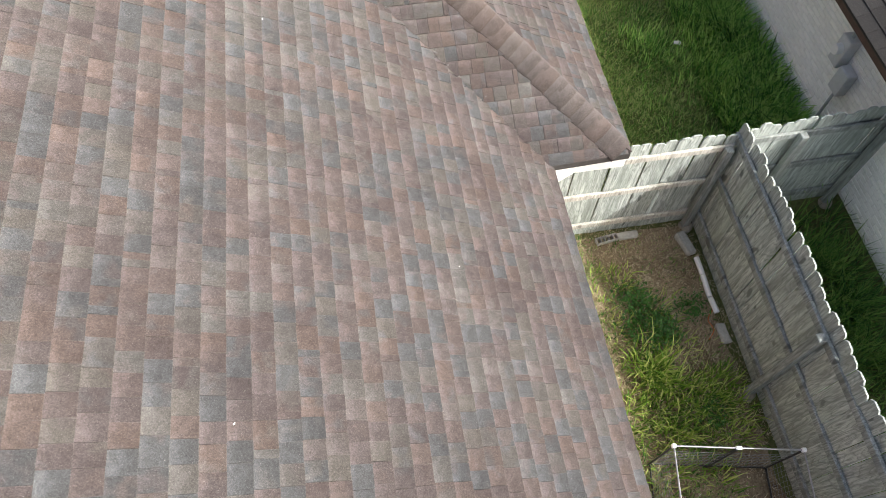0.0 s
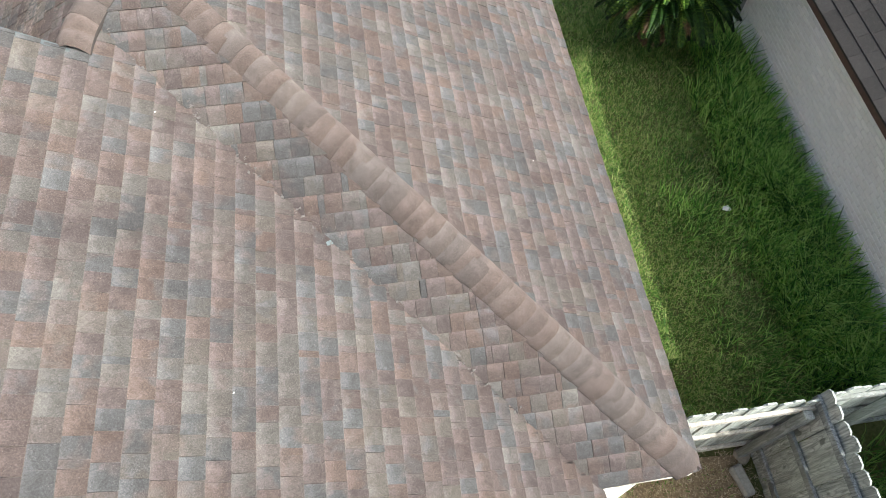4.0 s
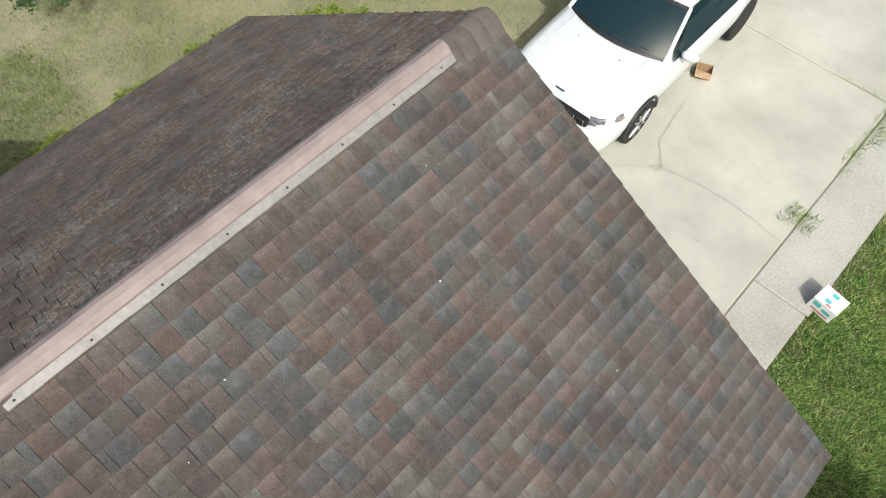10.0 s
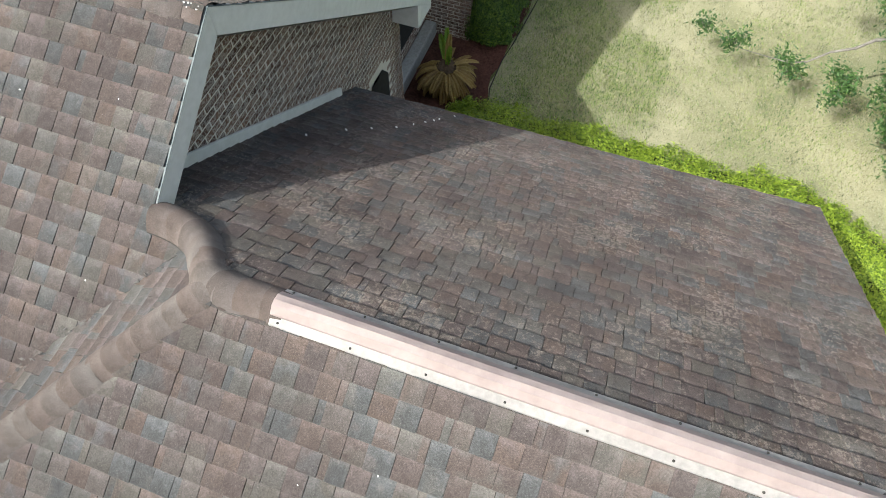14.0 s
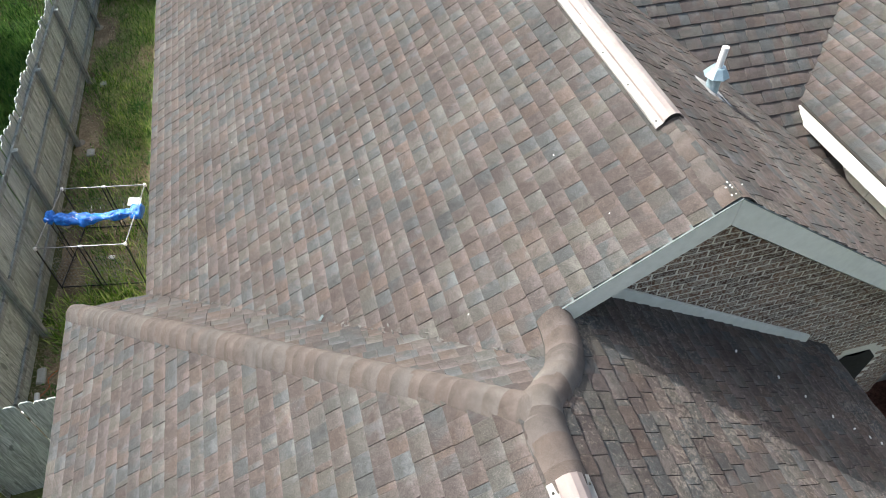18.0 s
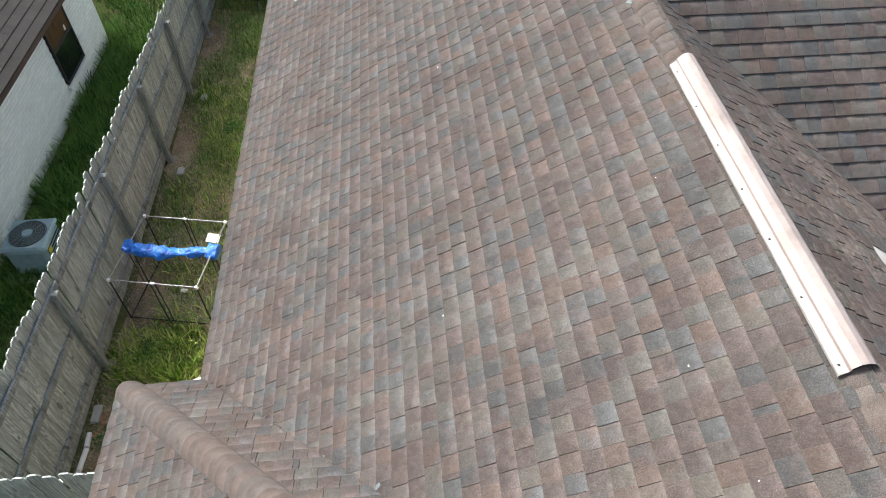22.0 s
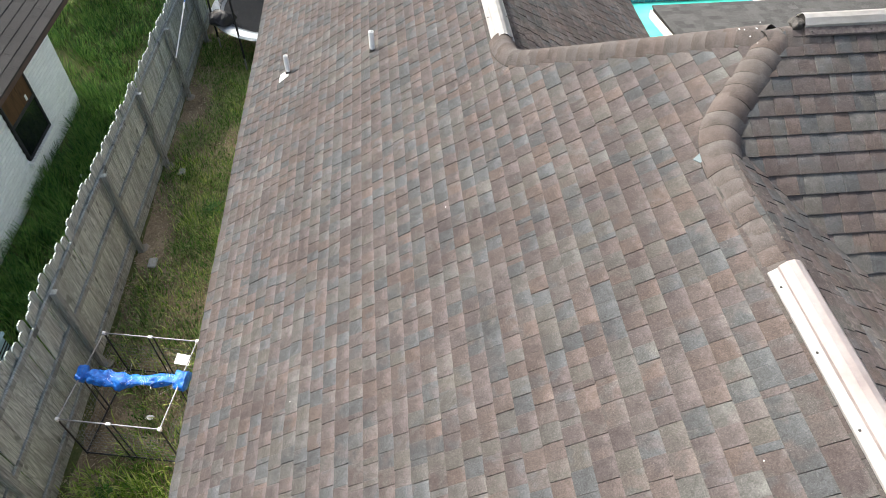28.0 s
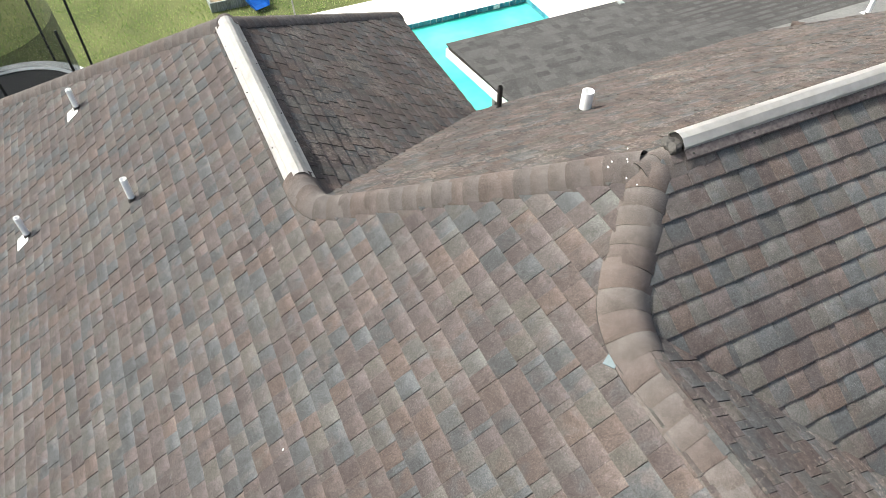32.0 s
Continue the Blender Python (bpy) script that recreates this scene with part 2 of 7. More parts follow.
def z_hip(x, y):
    return 2.50 + 0.700 * (y - 4.62)


def z_a_west(x, y=0):
    return 5.459 - K * (RIDGE_A - x)


def z_n(x, y):
    return 5.838 - K * (y - 2.2)


def z_s(x, y):
    return 5.838 - K * (2.2 - y)


def z_3west(x, y=0):
    return 4.722 - K * (-0.5 - x)


def z_3south(x, y):
    return 4.722 - K * (-2.35 - y)


def z_wing(x, y=0):
    return 3.92 + K * (-4.32 - x)


house = thing("house", "single-storey brown brick house with a weathered brown shingle roof", "house", (0, 0, 0))
SLOPES = {
    "roof_slope_main_east": (z_main, [(2.75, -5.6), (2.75, 4.60), (-0.483, 7.778), (-0.50, 7.41), (-1.57, 7.41), (-1.57, 2.75), (-2.12, 2.2), (-0.5, 0.58), (-0.5, -2.35)]),
    "roof_slope_garage_east": (z_b_east, [(3.52, 4.64), (3.52, 12.27), (-0.13, 12.05), (-0.13, 8.11)]),
    "roof_slope_garage_west": (z_b_west, [(-0.13, 8.11), (-0.13, 12.05), (-3.98, 12.25), (-3.80, 7.00), (-0.52, 7.00), (-0.51, 7.48), (-0.483, 7.778)]),
    "roof_slope_garage_hip": (z_hip, [(2.60, 4.62), (3.52, 4.64), (-0.13, 8.11), (-0.483, 7.778), (-0.55, 7.74)]),
    "roof_slope_main_west": (z_a_west, [(-1.57, 7.41), (-5.35, 7.41), (-5.35, 6.53), (-1.57, 2.75)]),
    "roof_slope_north": (z_n, [(-2.12, 2.2), (-1.57, 2.75), (-5.35, 6.53), (-6.2, 5.6), (-8.4, 3.35), (-8.4, 2.2)]),
    "roof_slope_south": (z_s, [(-2.12, 2.2), (-8.4, 2.2), (-8.4, -2.4), (-3.5, -2.42), (-0.5, 0.58)]),
    "roof_slope_back_west": (z_3west, [(-0.5, 0.58), (-3.5, -2.42), (-3.55, -5.4), (-0.5, -2.35)]),
    "roof_slope_back_hip": (z_3south, [(-0.5, -2.35), (-3.55, -5.4), (2.75, -5.6)]),
    "roof_slope_wing": (z_wing, [(-4.32, 4.98), (-4.32, 7.02), (-6.80, 7.02), (-6.80, 2.50)]),
}
DECKS = {}
for name, (zf, plan) in SLOPES.items():
    DECKS[name] = part(name, slab([(x, y, zf(x, y) - 0.012) for x, y in plan], 0.07, DECK, name), DECK, house)

# ---- shingles ----
EXPO = 0.1375
WIDTHS = (0.045, 0.10, 0.114, 0.124, 0.138, 0.155)
BUTT, HEAD, TOOTH = 0.0175, 0.003, 0.0044


def clip(poly, axis, value, keep_more):
    out = []
    for i, a in enumerate(poly):
        b = poly[(i + 1) % len(poly)]
        da, db = (a[axis] - value, b[axis] - value) if keep_more else (value - a[axis], value - b[axis])
        if da >= 0:
            out.append(a)
        if (da > 0 > db) or (da < 0 < db):
            t = da / (da - db)
            out.append(tuple(a[k] + t * (b[k] - a[k]) for k in range(2)))
    return out


def area(poly):
    return abs(sum(a[0] * b[1] - b[0] * a[1] for a, b in zip(poly, poly[1:] + poly[:1]))) / 2


def tab_mesh(width, tooth, material, cache={}):
    """One exposed shingle tab, its butt edge at v = 0 and its head at v = EXPO, the butt standing proud."""
    key = (width, tooth, material.name)
    if key not in cache:
        h = TOOTH if tooth else 0.0
        w, c, r = width / 2 - 0.0012, 0.0025, 0.0050
        v0, v1 = -0.004, EXPO + 0.012
        hb, hh = BUTT + h, HEAD + h * 0.8
        rim = [(-w, v0 + c, hb - 0.0015), (-w + c, v0, hb - 0.0015), (w - c, v0, hb - 0.0015), (w, v0 + c, hb - 0.0015), (w, v1, hh), (-w, v1, hh)]
        top = [(-w + r, v0 + c + r * 0.5, hb), (-w + c + r, v0 + r, hb), (w - c - r, v0 + r, hb), (w - r, v0 + c + r * 0.5, hb), (w - r, v1, hh), (-w + r, v1, hh)]
        low = [(x, y, -0.006) for x, y, z in rim]
        faces = [(6, 7, 8, 9, 10, 11)] + [(i, (i + 1) % 6, (i + 1) % 6 + 6, i + 6) for i in (0, 1, 2, 3, 5)] + [(i, i + 12, (i + 1) % 6 + 12, (i + 1) % 6) for i in range(6)]
        bm = bmesh.new()
        wear = bm.verts.layers.float.new("wear")
        up_part = bm.verts.layers.float.new("upper")
        vs = [bm.verts.new(p) for p in rim + top + low]
        for i, v in enumerate(vs):
            v[wear] = 0.0 if 6 <= i < 12 else (0.55 if v.co.y < 0.02 else 0.25)
            v[up_part] = min(1, max(0, (v.co.y - v0) / EXPO))
        for f in faces:
            bm.faces.new([vs[i] for i in f])
        cache[key] = from_bm("shingle", bm, material)
    return cache[key]


def lay(name, up, window, label, seed, expo_shift=0.0, one=None, many=None):
    """Shingle courses over a slope. up: plan direction of the rise; window: plan box whose tabs are pieces of their own."""
    zf, plan = SLOPES[name]
    one, many = one or SHINGLE, many or SHINGLES
    rnd = random.Random(seed)
    up = Vector((*up, 0)).normalized()
    along = Vector((up.y, -up.x, 0))
    o = Vector((*plan[0], zf(*plan[0])))
    rise = zf(plan[0][0] + up.x, plan[0][1] + up.y) - o.z
    v_dir = Vector((up.x, up.y, rise)).normalized()
    n_dir = along.cross(v_dir).normalized()
    if n_dir.z < 0:
        along, n_dir = -along, -n_dir
    flat = 1 / math.hypot(1, rise)
    poly = [((Vector((x, y, 0)) - Vector((o.x, o.y, 0))).dot(along), (Vector((x, y, 0)) - Vector((o.x, o.y, 0))).dot(up) / flat) for x, y in plan]
    u0, u1 = min(p[0] for p in poly), max(p[0] for p in poly)
    v0, v1 = min(p[1] for p in poly), max(p[1] for p in poly)
    frame_m = Matrix((along, v_dir, n_dir)).transposed().to_4x4()
    frame_m.translation = o
    verts, faces, made = [], [], 0
    worn, uppers = [], []
    deck = DECKS[name]
    sequence = [(rnd.choices(WIDTHS, (0.7, 2, 5, 5, 3, 1))[0], rnd.random() < 0.94) for _ in range(15)]
    course = 0
    v = v0 - 0.012 + expo_shift
    while v < v1:
        u = u0 - 0.1 - (course * 0.385) % 1.6 - rnd.random() * 0.02
        step = 0
        row = poly
        row = clip(clip(poly, 1, v - 0.004, True), 1, v + EXPO + 0.012, False)
        tooth = course % 2 == 0
        while u < u1 and len(row) > 2:
            w, flip = sequence[step % 15]
            if rnd.random() < 0.22:
                w = rnd.choice(WIDTHS)
            step += 1
            tooth = tooth != flip
            piece = clip(clip(row, 0, u, True), 0, u + w, False)
            whole = w * (EXPO + 0.016)
            uc = u + w / 2
            u += w
            if len(piece) < 3 or area(piece) < 0.0006:
                continue
            lift = rnd.random() * 0.0025 + (0.007 if rnd.random() < 0.025 else 0.0)
            wave = 0.010 * noise.noise(Vector((uc * 0.8, v * 0.9, seed)))
            if area(piece) > 0.97 * whole:
                mid = frame_m @ Vector((uc, v + EXPO / 2, 0))
                inside = window and window[0] < mid.x < window[1] and window[2] < mid.y < window[3]
                skew = rnd.gauss(0, 0.5)
                m = Matrix.Translation((uc, v, wave)) @ pose(0, 0, 0, -lift * 160, rnd.gauss(0, 0.25), skew)
                src = tab_mesh(w, tooth, one)
                if inside and made < 300:
                    ob = new("shingle", src)
                    ob.parent = deck
                    ob.matrix_world = frame_m @ m
                    made += 1
                else:
                    base = len(verts)
                    verts += [frame_m @ m @ q.co for q in src.vertices]
                    faces += [tuple(base + i for i in f.vertices) for f in src.polygons]
                    worn += [d.value for d in src.attributes["wear"].data]
                    uppers += [d.value for d in src.attributes["upper"].data]
            else:
                h = TOOTH if tooth else 0.0
                base, k = len(verts), len(piece)
                verts += [frame_m @ Vector((a, b, wave + BUTT + h + (HEAD - BUTT) * (b - v) / EXPO)) for a, b in piece]
                verts += [frame_m @ Vector((a, b, wave - 0.006)) for a, b in piece]
                worn += [0.0] * (2 * k)
                uppers += [min(1, max(0, (b - v) / EXPO)) for a, b in piece] * 2
                area_sign = sum(p[0] * q[1] - q[0] * p[1] for p, q in zip(piece, piece[1:] + piece[:1]))
                ring = list(range(k)) if area_sign > 0 else list(reversed(range(k)))
                faces.append(tuple(base + i for i in ring))
                faces += [(base + ring[(i + 1) % k], base + ring[i], base + k + ring[i], base + k + ring[(i + 1) % k]) for i in range(k)]
        v += EXPO
        course += 1
    me = mesh("shingle_field", verts, faces, many)
    for key, values in (("wear", worn), ("upper", uppers)):
        me.attributes.new(key, "FLOAT", "POINT").data.foreach_set("value", values)
    field = part("shingle_field", me, many, deck)
    tagged(field, label, kind="stuff")


lay("roof_slope_main_east", (-1, 0), (-1.5, 1.2, 2.9, 6.2), "brown and slate grey asphalt shingles, weathered", 3)
lay("roof_slope_garage_east", (-1, 0), (-0.1, 2.4, 8.0, 11.2), "brown and slate grey asphalt shingles, weathered", 5)
lay("roof_slope_garage_west", (1, 0), (-3.2, -0.3, 8.0, 11.6), "dark brown asphalt shingles in raking light", 7, one=LICHEN_DIM_SHINGLE, many=LICHEN_DIM_SHINGLES)
lay("roof_slope_garage_hip", (0, 1), (-0.4, 3.2, 4.6, 8.2), "brown asphalt shingles beside the valley", 9)
lay("roof_slope_main_west", (1, 0), (-4.2, -1.6, 4.2, 7.4), "dark brown asphalt shingles in raking light", 11, one=LICHEN_DIM_SHINGLE, many=LICHEN_DIM_SHINGLES)
lay("roof_slope_north", (0, -1), (-4.2, -1.8, 2.2, 4.6), "dark brown asphalt shingles in shade", 13)
lay("roof_slope_south", (0, 1), None, "grey brown asphalt shingles, faded", 15, one=LICHEN_DIM_SHINGLE, many=LICHEN_DIM_SHINGLES)
lay("roof_slope_back_west", (1, 0), (-3.0, -0.6, -2.2, -0.2), "dark brown asphalt shingles, faded", 17, one=LICHEN_DIM_SHINGLE, many=LICHEN_DIM_SHINGLES)
lay("roof_slope_wing", (-1, 0), (-6.6, -4.3, 4.9, 7.02), "brown and slate grey asphalt shingles, weathered", 19)


# ---- ridge and hip caps ----
def bisect(values, v):
    return next((i for i, w in enumerate(values) if w > v), len(values))


CAP_TONES = [(0.090, 0.0745, 0.068), (0.099, 0.087, 0.081), (0.085, 0.0735, 0.069), (0.098, 0.080, 0.072), (0.091, 0.081, 0.0765), (0.101, 0.089, 0.082)]


def cap_material():
    m = Nodes("cap shingle granules", 0.93, 0.0, 0.25)
    m.put(m.bsdf.inputs["Diffuse Roughness"], 0.65)
    p = m.place()
    tone = m.steps(m.tree.nodes.new("ShaderNodeObjectInfo").outputs["Random"], CAP_TONES)
    grain, broad = m.noise(p, 260, 2, 0.8), m.noise(p, 9, 5)
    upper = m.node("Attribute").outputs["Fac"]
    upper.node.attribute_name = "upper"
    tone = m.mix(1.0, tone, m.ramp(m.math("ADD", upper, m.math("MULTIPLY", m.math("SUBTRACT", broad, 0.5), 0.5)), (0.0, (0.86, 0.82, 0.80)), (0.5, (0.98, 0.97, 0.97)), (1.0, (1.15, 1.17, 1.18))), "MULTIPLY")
    tone = m.mix(1.0, tone, m.ramp(grain, (0.28, (0.45, 0.45, 0.45)), (0.5, (1.0, 1.0, 1.0)), (0.72, (1.60, 1.58, 1.55))), "MULTIPLY")
    tone = m.mix(1.0, tone, m.ramp(broad, (0.3, (0.82, 0.81, 0.80)), (0.7, (1.20, 1.19, 1.18))), "MULTIPLY")
    tone = m.mix(m.math("MULTIPLY", m.math("GREATER_THAN", m.noise(p, 210.0, 3, 0.6), 0.60), 0.45), tone, (0.19, 0.18, 0.17))
    m.bump(grain, 0.5, 0.003)
    return m.colour(tone)


CAPS = cap_material()
CUT_AND_SHADE = speckled("cut asphalt edge with cap shade", (0.022, 0.020, 0.019), (0.048, 0.043, 0.040), 90)


def cap_path(name, points, fall_l, fall_r, label, half=0.13, crown=0.045, seed=1, expo=0.125, lap=1.0):
    """Bent cap shingles along a smooth line of points; each overlaps the one before it, its exposed edge towards the start."""
    pts = [Vector(p) for p in points]
    line = []
    for i in range(len(pts) - 1):
        p0, p1, p2, p3 = pts[max(i - 1, 0)], pts[i], pts[i + 1], pts[min(i + 2, len(pts) - 1)]
        for k in range(24):
            t = k / 24
            line.append(0.5 * (2 * p1 + (p2 - p0) * t + (2 * p0 - 5 * p1 + 4 * p2 - p3) * t * t + (3 * p1 - p0 - 3 * p2 + p3) * t ** 3))
    line.append(pts[-1])
    reach = [0.0]
    for p, q in zip(line, line[1:]):
        reach.append(reach[-1] + (q - p).length)

    def at(d):
        i = min(max(bisect(reach, d) - 1, 0), len(line) - 2)
        p = line[i].lerp(line[i + 1], (d - reach[i]) / max(1e-6, reach[i + 1] - reach[i]))
        x = (line[min(i + 3, len(line) - 1)] - line[max(i - 2, 0)]).normalized()
        y = Vector((0, 0, 1)).cross(x).normalized()
        return p, x, y, x.cross(y)

    a, b = pts[0], pts[1]
    x = (b - a).normalized()
    y = Vector((0, 0, 1)).cross(x).normalized()
    run = part(name, slab([a + y * 0.03 - Vector((0, 0, 0.05)), b + y * 0.03 - Vector((0, 0, 0.05)), b - y * 0.03 - Vector((0, 0, 0.05)), a - y * 0.03 - Vector((0, 0, 0.05))], 0.02, DECK, name), DECK, house, label)
    rnd = random.Random(seed)
    n = 16
    d = 0.0
    while d < reach[-1] - expo * 0.6:
        step = expo * rnd.uniform(0.93, 1.07)
        length = min(step * 1.35, reach[-1] - d)
        skew, shift, wide, tall = rnd.gauss(0, 0.004), rnd.gauss(0, 0.0015), half * rnd.uniform(0.99, 1.012), crown * rnd.uniform(0.98, 1.025)
        bm = bmesh.new()
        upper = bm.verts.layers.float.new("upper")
        rows = []
        for s, lift in ((0.0, 0.0045), (0.005, 0.0065), (length * 0.35, 0.005), (length * 0.7, 0.0025), (length, 0.0)):
            row = []
            for i in range(n + 1):
                u = 2 * i / n - 1
                p, tx, ty, tz = at(d + s + skew * u)
                c = wide * u
                drop = (fall_l if c < 0 else fall_r) * (math.sqrt(c * c + 0.0036) - 0.06)
                row.append(bm.verts.new(p + ty * (c + shift) + tz * (lift * lap + 0.002 + tall * (1 - abs(u) ** 2.6) - drop - (crown - 0.028))))
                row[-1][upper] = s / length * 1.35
            rows.append(row)
        edge = [bm.verts.new(v.co - Vector((0, 0, 0.002 + 0.005 * lap))) for v in rows[0]]
        for p, q, k in [(edge, rows[0], 1)] + [(rows[j], rows[j + 1], 0) for j in range(4)]:
            for i in range(n):
                bm.faces.new((p[i], p[i + 1], q[i + 1], q[i])).material_index = k
        # black side skirts stand in for the shadow line beneath the caps
        for side in (0, n):
            low = [bm.verts.new(r[side].co - Vector((0, 0, 0.03))) for r in rows]
            for j in range(4):
                bm.faces.new((rows[j][side], rows[j + 1][side], low[j + 1], low[j])).material_index = 1
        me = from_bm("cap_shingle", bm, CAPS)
        me.materials.append(CUT_AND_SHADE)
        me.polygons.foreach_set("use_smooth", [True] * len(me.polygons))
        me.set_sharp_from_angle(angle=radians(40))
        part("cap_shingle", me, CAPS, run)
        d += step


H2 = K / math.sqrt(2)
cap_path("hip_cap_garage", [(3.465, 4.672, z_hip(0, 4.672) + 0.050), (1.7, 6.36, 3.768), (-0.15, 8.13, 4.952)], H2, H2, "bulky brown hip cap shingles down to the eave", 0.148, 0.086, 2, 0.115, 0.42)
cap_path("ridge_cap_garage", [(-0.515, 7.40, 4.742), (-0.512, 7.50, 4.748), (-0.49, 7.64, 4.752), (-0.42, 7.80, 4.782), (-0.29, 7.94, 4.868), (-0.17, 8.06, 4.938), (-0.13, 8.20, 4.952), (-0.13, 8.38, 4.950), (-0.13, 8.56, 4.942)], 0.60, 0.60, "brown cap shingles rolling from the slope over the saddle to the ridge", 0.118, 0.062, 3, 0.15, 0.4)
cap_path("ridge_cap_garage_end", [(-0.13, 12.06, 4.930), (-0.13, 11.8, 4.928), (-0.13, 11.58, 4.926)], 0.66, 0.66, "brown ridge cap shingles at the gable", 0.155, 0.04, 4)


cap_path("ridge_cap_main", [(-1.57, 7.41, 5.436), (-1.57, 7.1, 5.436), (-1.57, 6.60, 5.434)], K, K, "worn ridge cap shingles at the gable end", 0.14, 0.040, 6, 0.135, 0.35)
cap_path("ridge_cap_main_south", [(-1.55, 4.02, 5.425), (-1.545, 3.50, 5.430), (-1.545, 3.03, 5.440), (-1.60, 2.76, 5.50), (-1.73, 2.58, 5.585), (-1.92, 2.38, 5.71), (-2.10, 2.20, 5.825)], K * 0.85, K * 0.85, "brown cap shingles bending from the ridge into the hip", 0.138, 0.052, 7, 0.115, 0.6)
cap_path("ridge_cap_high", [(-2.00, 2.19, 5.80), (-2.2, 2.18, 5.82), (-2.44, 2.17, 5.83)], K, K, "brown ridge cap shingles under the vent's end", 0.16, 0.05, 14)
cap_path("hip_cap_south", [(-0.53, 0.22, 4.765), (-0.535, 0.42, 4.770), (-0.60, 0.66, 4.822), (-0.85, 0.945, 4.995), (-1.4, 1.49, 5.37), (-2.06, 2.13, 5.82)], H2, H2, "brown cap shingles bending from the rear ridge up the hip", 0.130, 0.074, 9, 0.112, 0.5)
cap_path("ridge_cap_back_end", [(-0.54, -2.25, 4.745), (-0.54, -2.34, 4.745), (-0.54, -2.43, 4.745)], K, K, "brown ridge cap shingles", 0.14, 0.04, 11)
cap_path("hip_cap_back_east", [(2.80, -5.65, 2.47), (1.2, -4.05, 3.57), (-0.5, -2.35, 4.74)], H2, H2, "brown hip cap shingles along the rear hip", 0.13, 0.07, 12)
cap_path("hip_cap_back_west", [(-3.55, -5.42, 2.62), (-2.1, -3.95, 3.63), (-0.5, -2.35, 4.74)], H2, H2, "brown hip cap shingles along the rear hip", 0.13, 0.045, 13)

# ---- ridge vents ----
def vent(start, end, fall, label, seed, sheet=GALV, flange=None):
    """A metal ridge vent: a raised folded top, open louvre sides, flat flanges nailed to the shingles."""
    a, b = Vector(start), Vector(end)
    length = (b - a).length
    ang = math.atan2((b - a).y, (b - a).x)
    top = thing("ridge_vent", label, "ridge vent", pose(a.x, a.y, a.z, 0, 0, math.degrees(ang)), "ridge vents")
    prof = [(0.0, 0.046), (0.036, 0.036), (0.070, 0.000), (0.072, -0.022)]
    full = [(-c, h) for c, h in reversed(prof)] + prof[1:]
    bm = bmesh.new()
    n = max(4, int(length / 0.3))
    rnd = random.Random(seed)
    rows = [[bm.verts.new((length * i / n, c, h + rnd.uniform(-0.002, 0.002))) for c, h in full] for i in range(n + 1)]
    for i in range(n):
        for j in range(len(full) - 1):
            bm.faces.new((rows[i][j], rows[i + 1][j], rows[i + 1][j + 1], rows[i][j + 1]))
    bmesh.ops.solidify(bm, geom=bm.faces[:], thickness=0.003)
    part("vent_top", bm, sheet, top)
    for x in (0.012, length - 0.016):
        bm = bmesh.new()
        rim = [[bm.verts.new((x + d, c * 0.94, h - 0.006)) for c, h in full] for d in (0, 0.004)]
        bm.faces.new(list(reversed(rim[0])))
        bm.faces.new(rim[1])
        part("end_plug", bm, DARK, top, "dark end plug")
    for side in (-1, 1):
        bm = bmesh.new()
        pts = [(0.064, 0.038 - 0.064 * fall), (0.072, 0.030 - 0.072 * fall), (0.113, 0.026 - 0.113 * fall), (0.114, 0.014 - 0.113 * fall)]
        rows = [[bm.verts.new((length * i / n, side * c, h + rnd.uniform(-0.0015, 0.003))) for c, h in pts] for i in range(n + 1)]
        for i in range(n):
            for j in range(3):
                bm.faces.new((rows[i][j], rows[i + 1][j], rows[i + 1][j + 1], rows[i][j + 1]))
        bmesh.ops.solidify(bm, geom=bm.faces[:], thickness=0.002)
        part("flange", bm, flange or FLANGE, top, "dull metal nailing flange")
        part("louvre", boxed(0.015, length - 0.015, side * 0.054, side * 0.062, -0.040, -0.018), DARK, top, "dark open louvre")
        for i in range(int(length / 0.4) + 1):
            x = min(length - 0.06, 0.05 + i * 0.42)
            bm = bmesh.new()
            bmesh.ops.create_uvsphere(bm, u_segments=8, v_segments=5, radius=0.0078, matrix=Matrix.Translation((x, side * 0.096, 0.031 - 0.096 * fall)) @ Matrix.Diagonal((1, 1, 0.6, 1)))
            part("nail", bm, RUBBER, top, "rusty nail with a tarred head")
    return top


PALE_SHEET = speckled("chalky grey galvanised sheet", (0.42, 0.405, 0.385), (0.60, 0.585, 0.56), 9, 0.62, 0.06, 1.4, 0.5, 0.15)
FADED_SHEET = speckled("faded pinkish galvanised sheet", (0.40, 0.345, 0.33), (0.56, 0.495, 0.48), 9, 0.62, 0.06, 1.4, 0.5, 0.15)
FLANGE = speckled("oxidised zinc flange", (0.38, 0.37, 0.36), (0.56, 0.545, 0.53), 25, 0.6, 0.1, 3, 0.5, 0.2)
GRIMY = speckled("grimy rust stained flange", (0.07, 0.055, 0.055), (0.26, 0.225, 0.215), 40, 0.8, 0.3, 2.0, 0.3)
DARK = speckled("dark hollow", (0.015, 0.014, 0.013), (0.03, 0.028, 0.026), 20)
RUBBER = speckled("black rubber and tar", (0.03, 0.028, 0.026), (0.06, 0.055, 0.05), 60, 0.7)
vent((-0.13, 8.50, 4.948), (-0.13, 11.61, 4.948), 0.66, "pinkish weathered metal ridge vent over the garage", 1)
vent((-1.545, 6.64, 5.462), (-1.54, 3.95, 5.462), K, "pale weathered metal ridge vent on the main ridge", 2, FADED_SHEET)
vent((-0.54, 0.28, 4.765), (-0.54, -2.30, 4.765), K, "pale weathered metal ridge vent on the rear ridge", 3, PALE_SHEET)
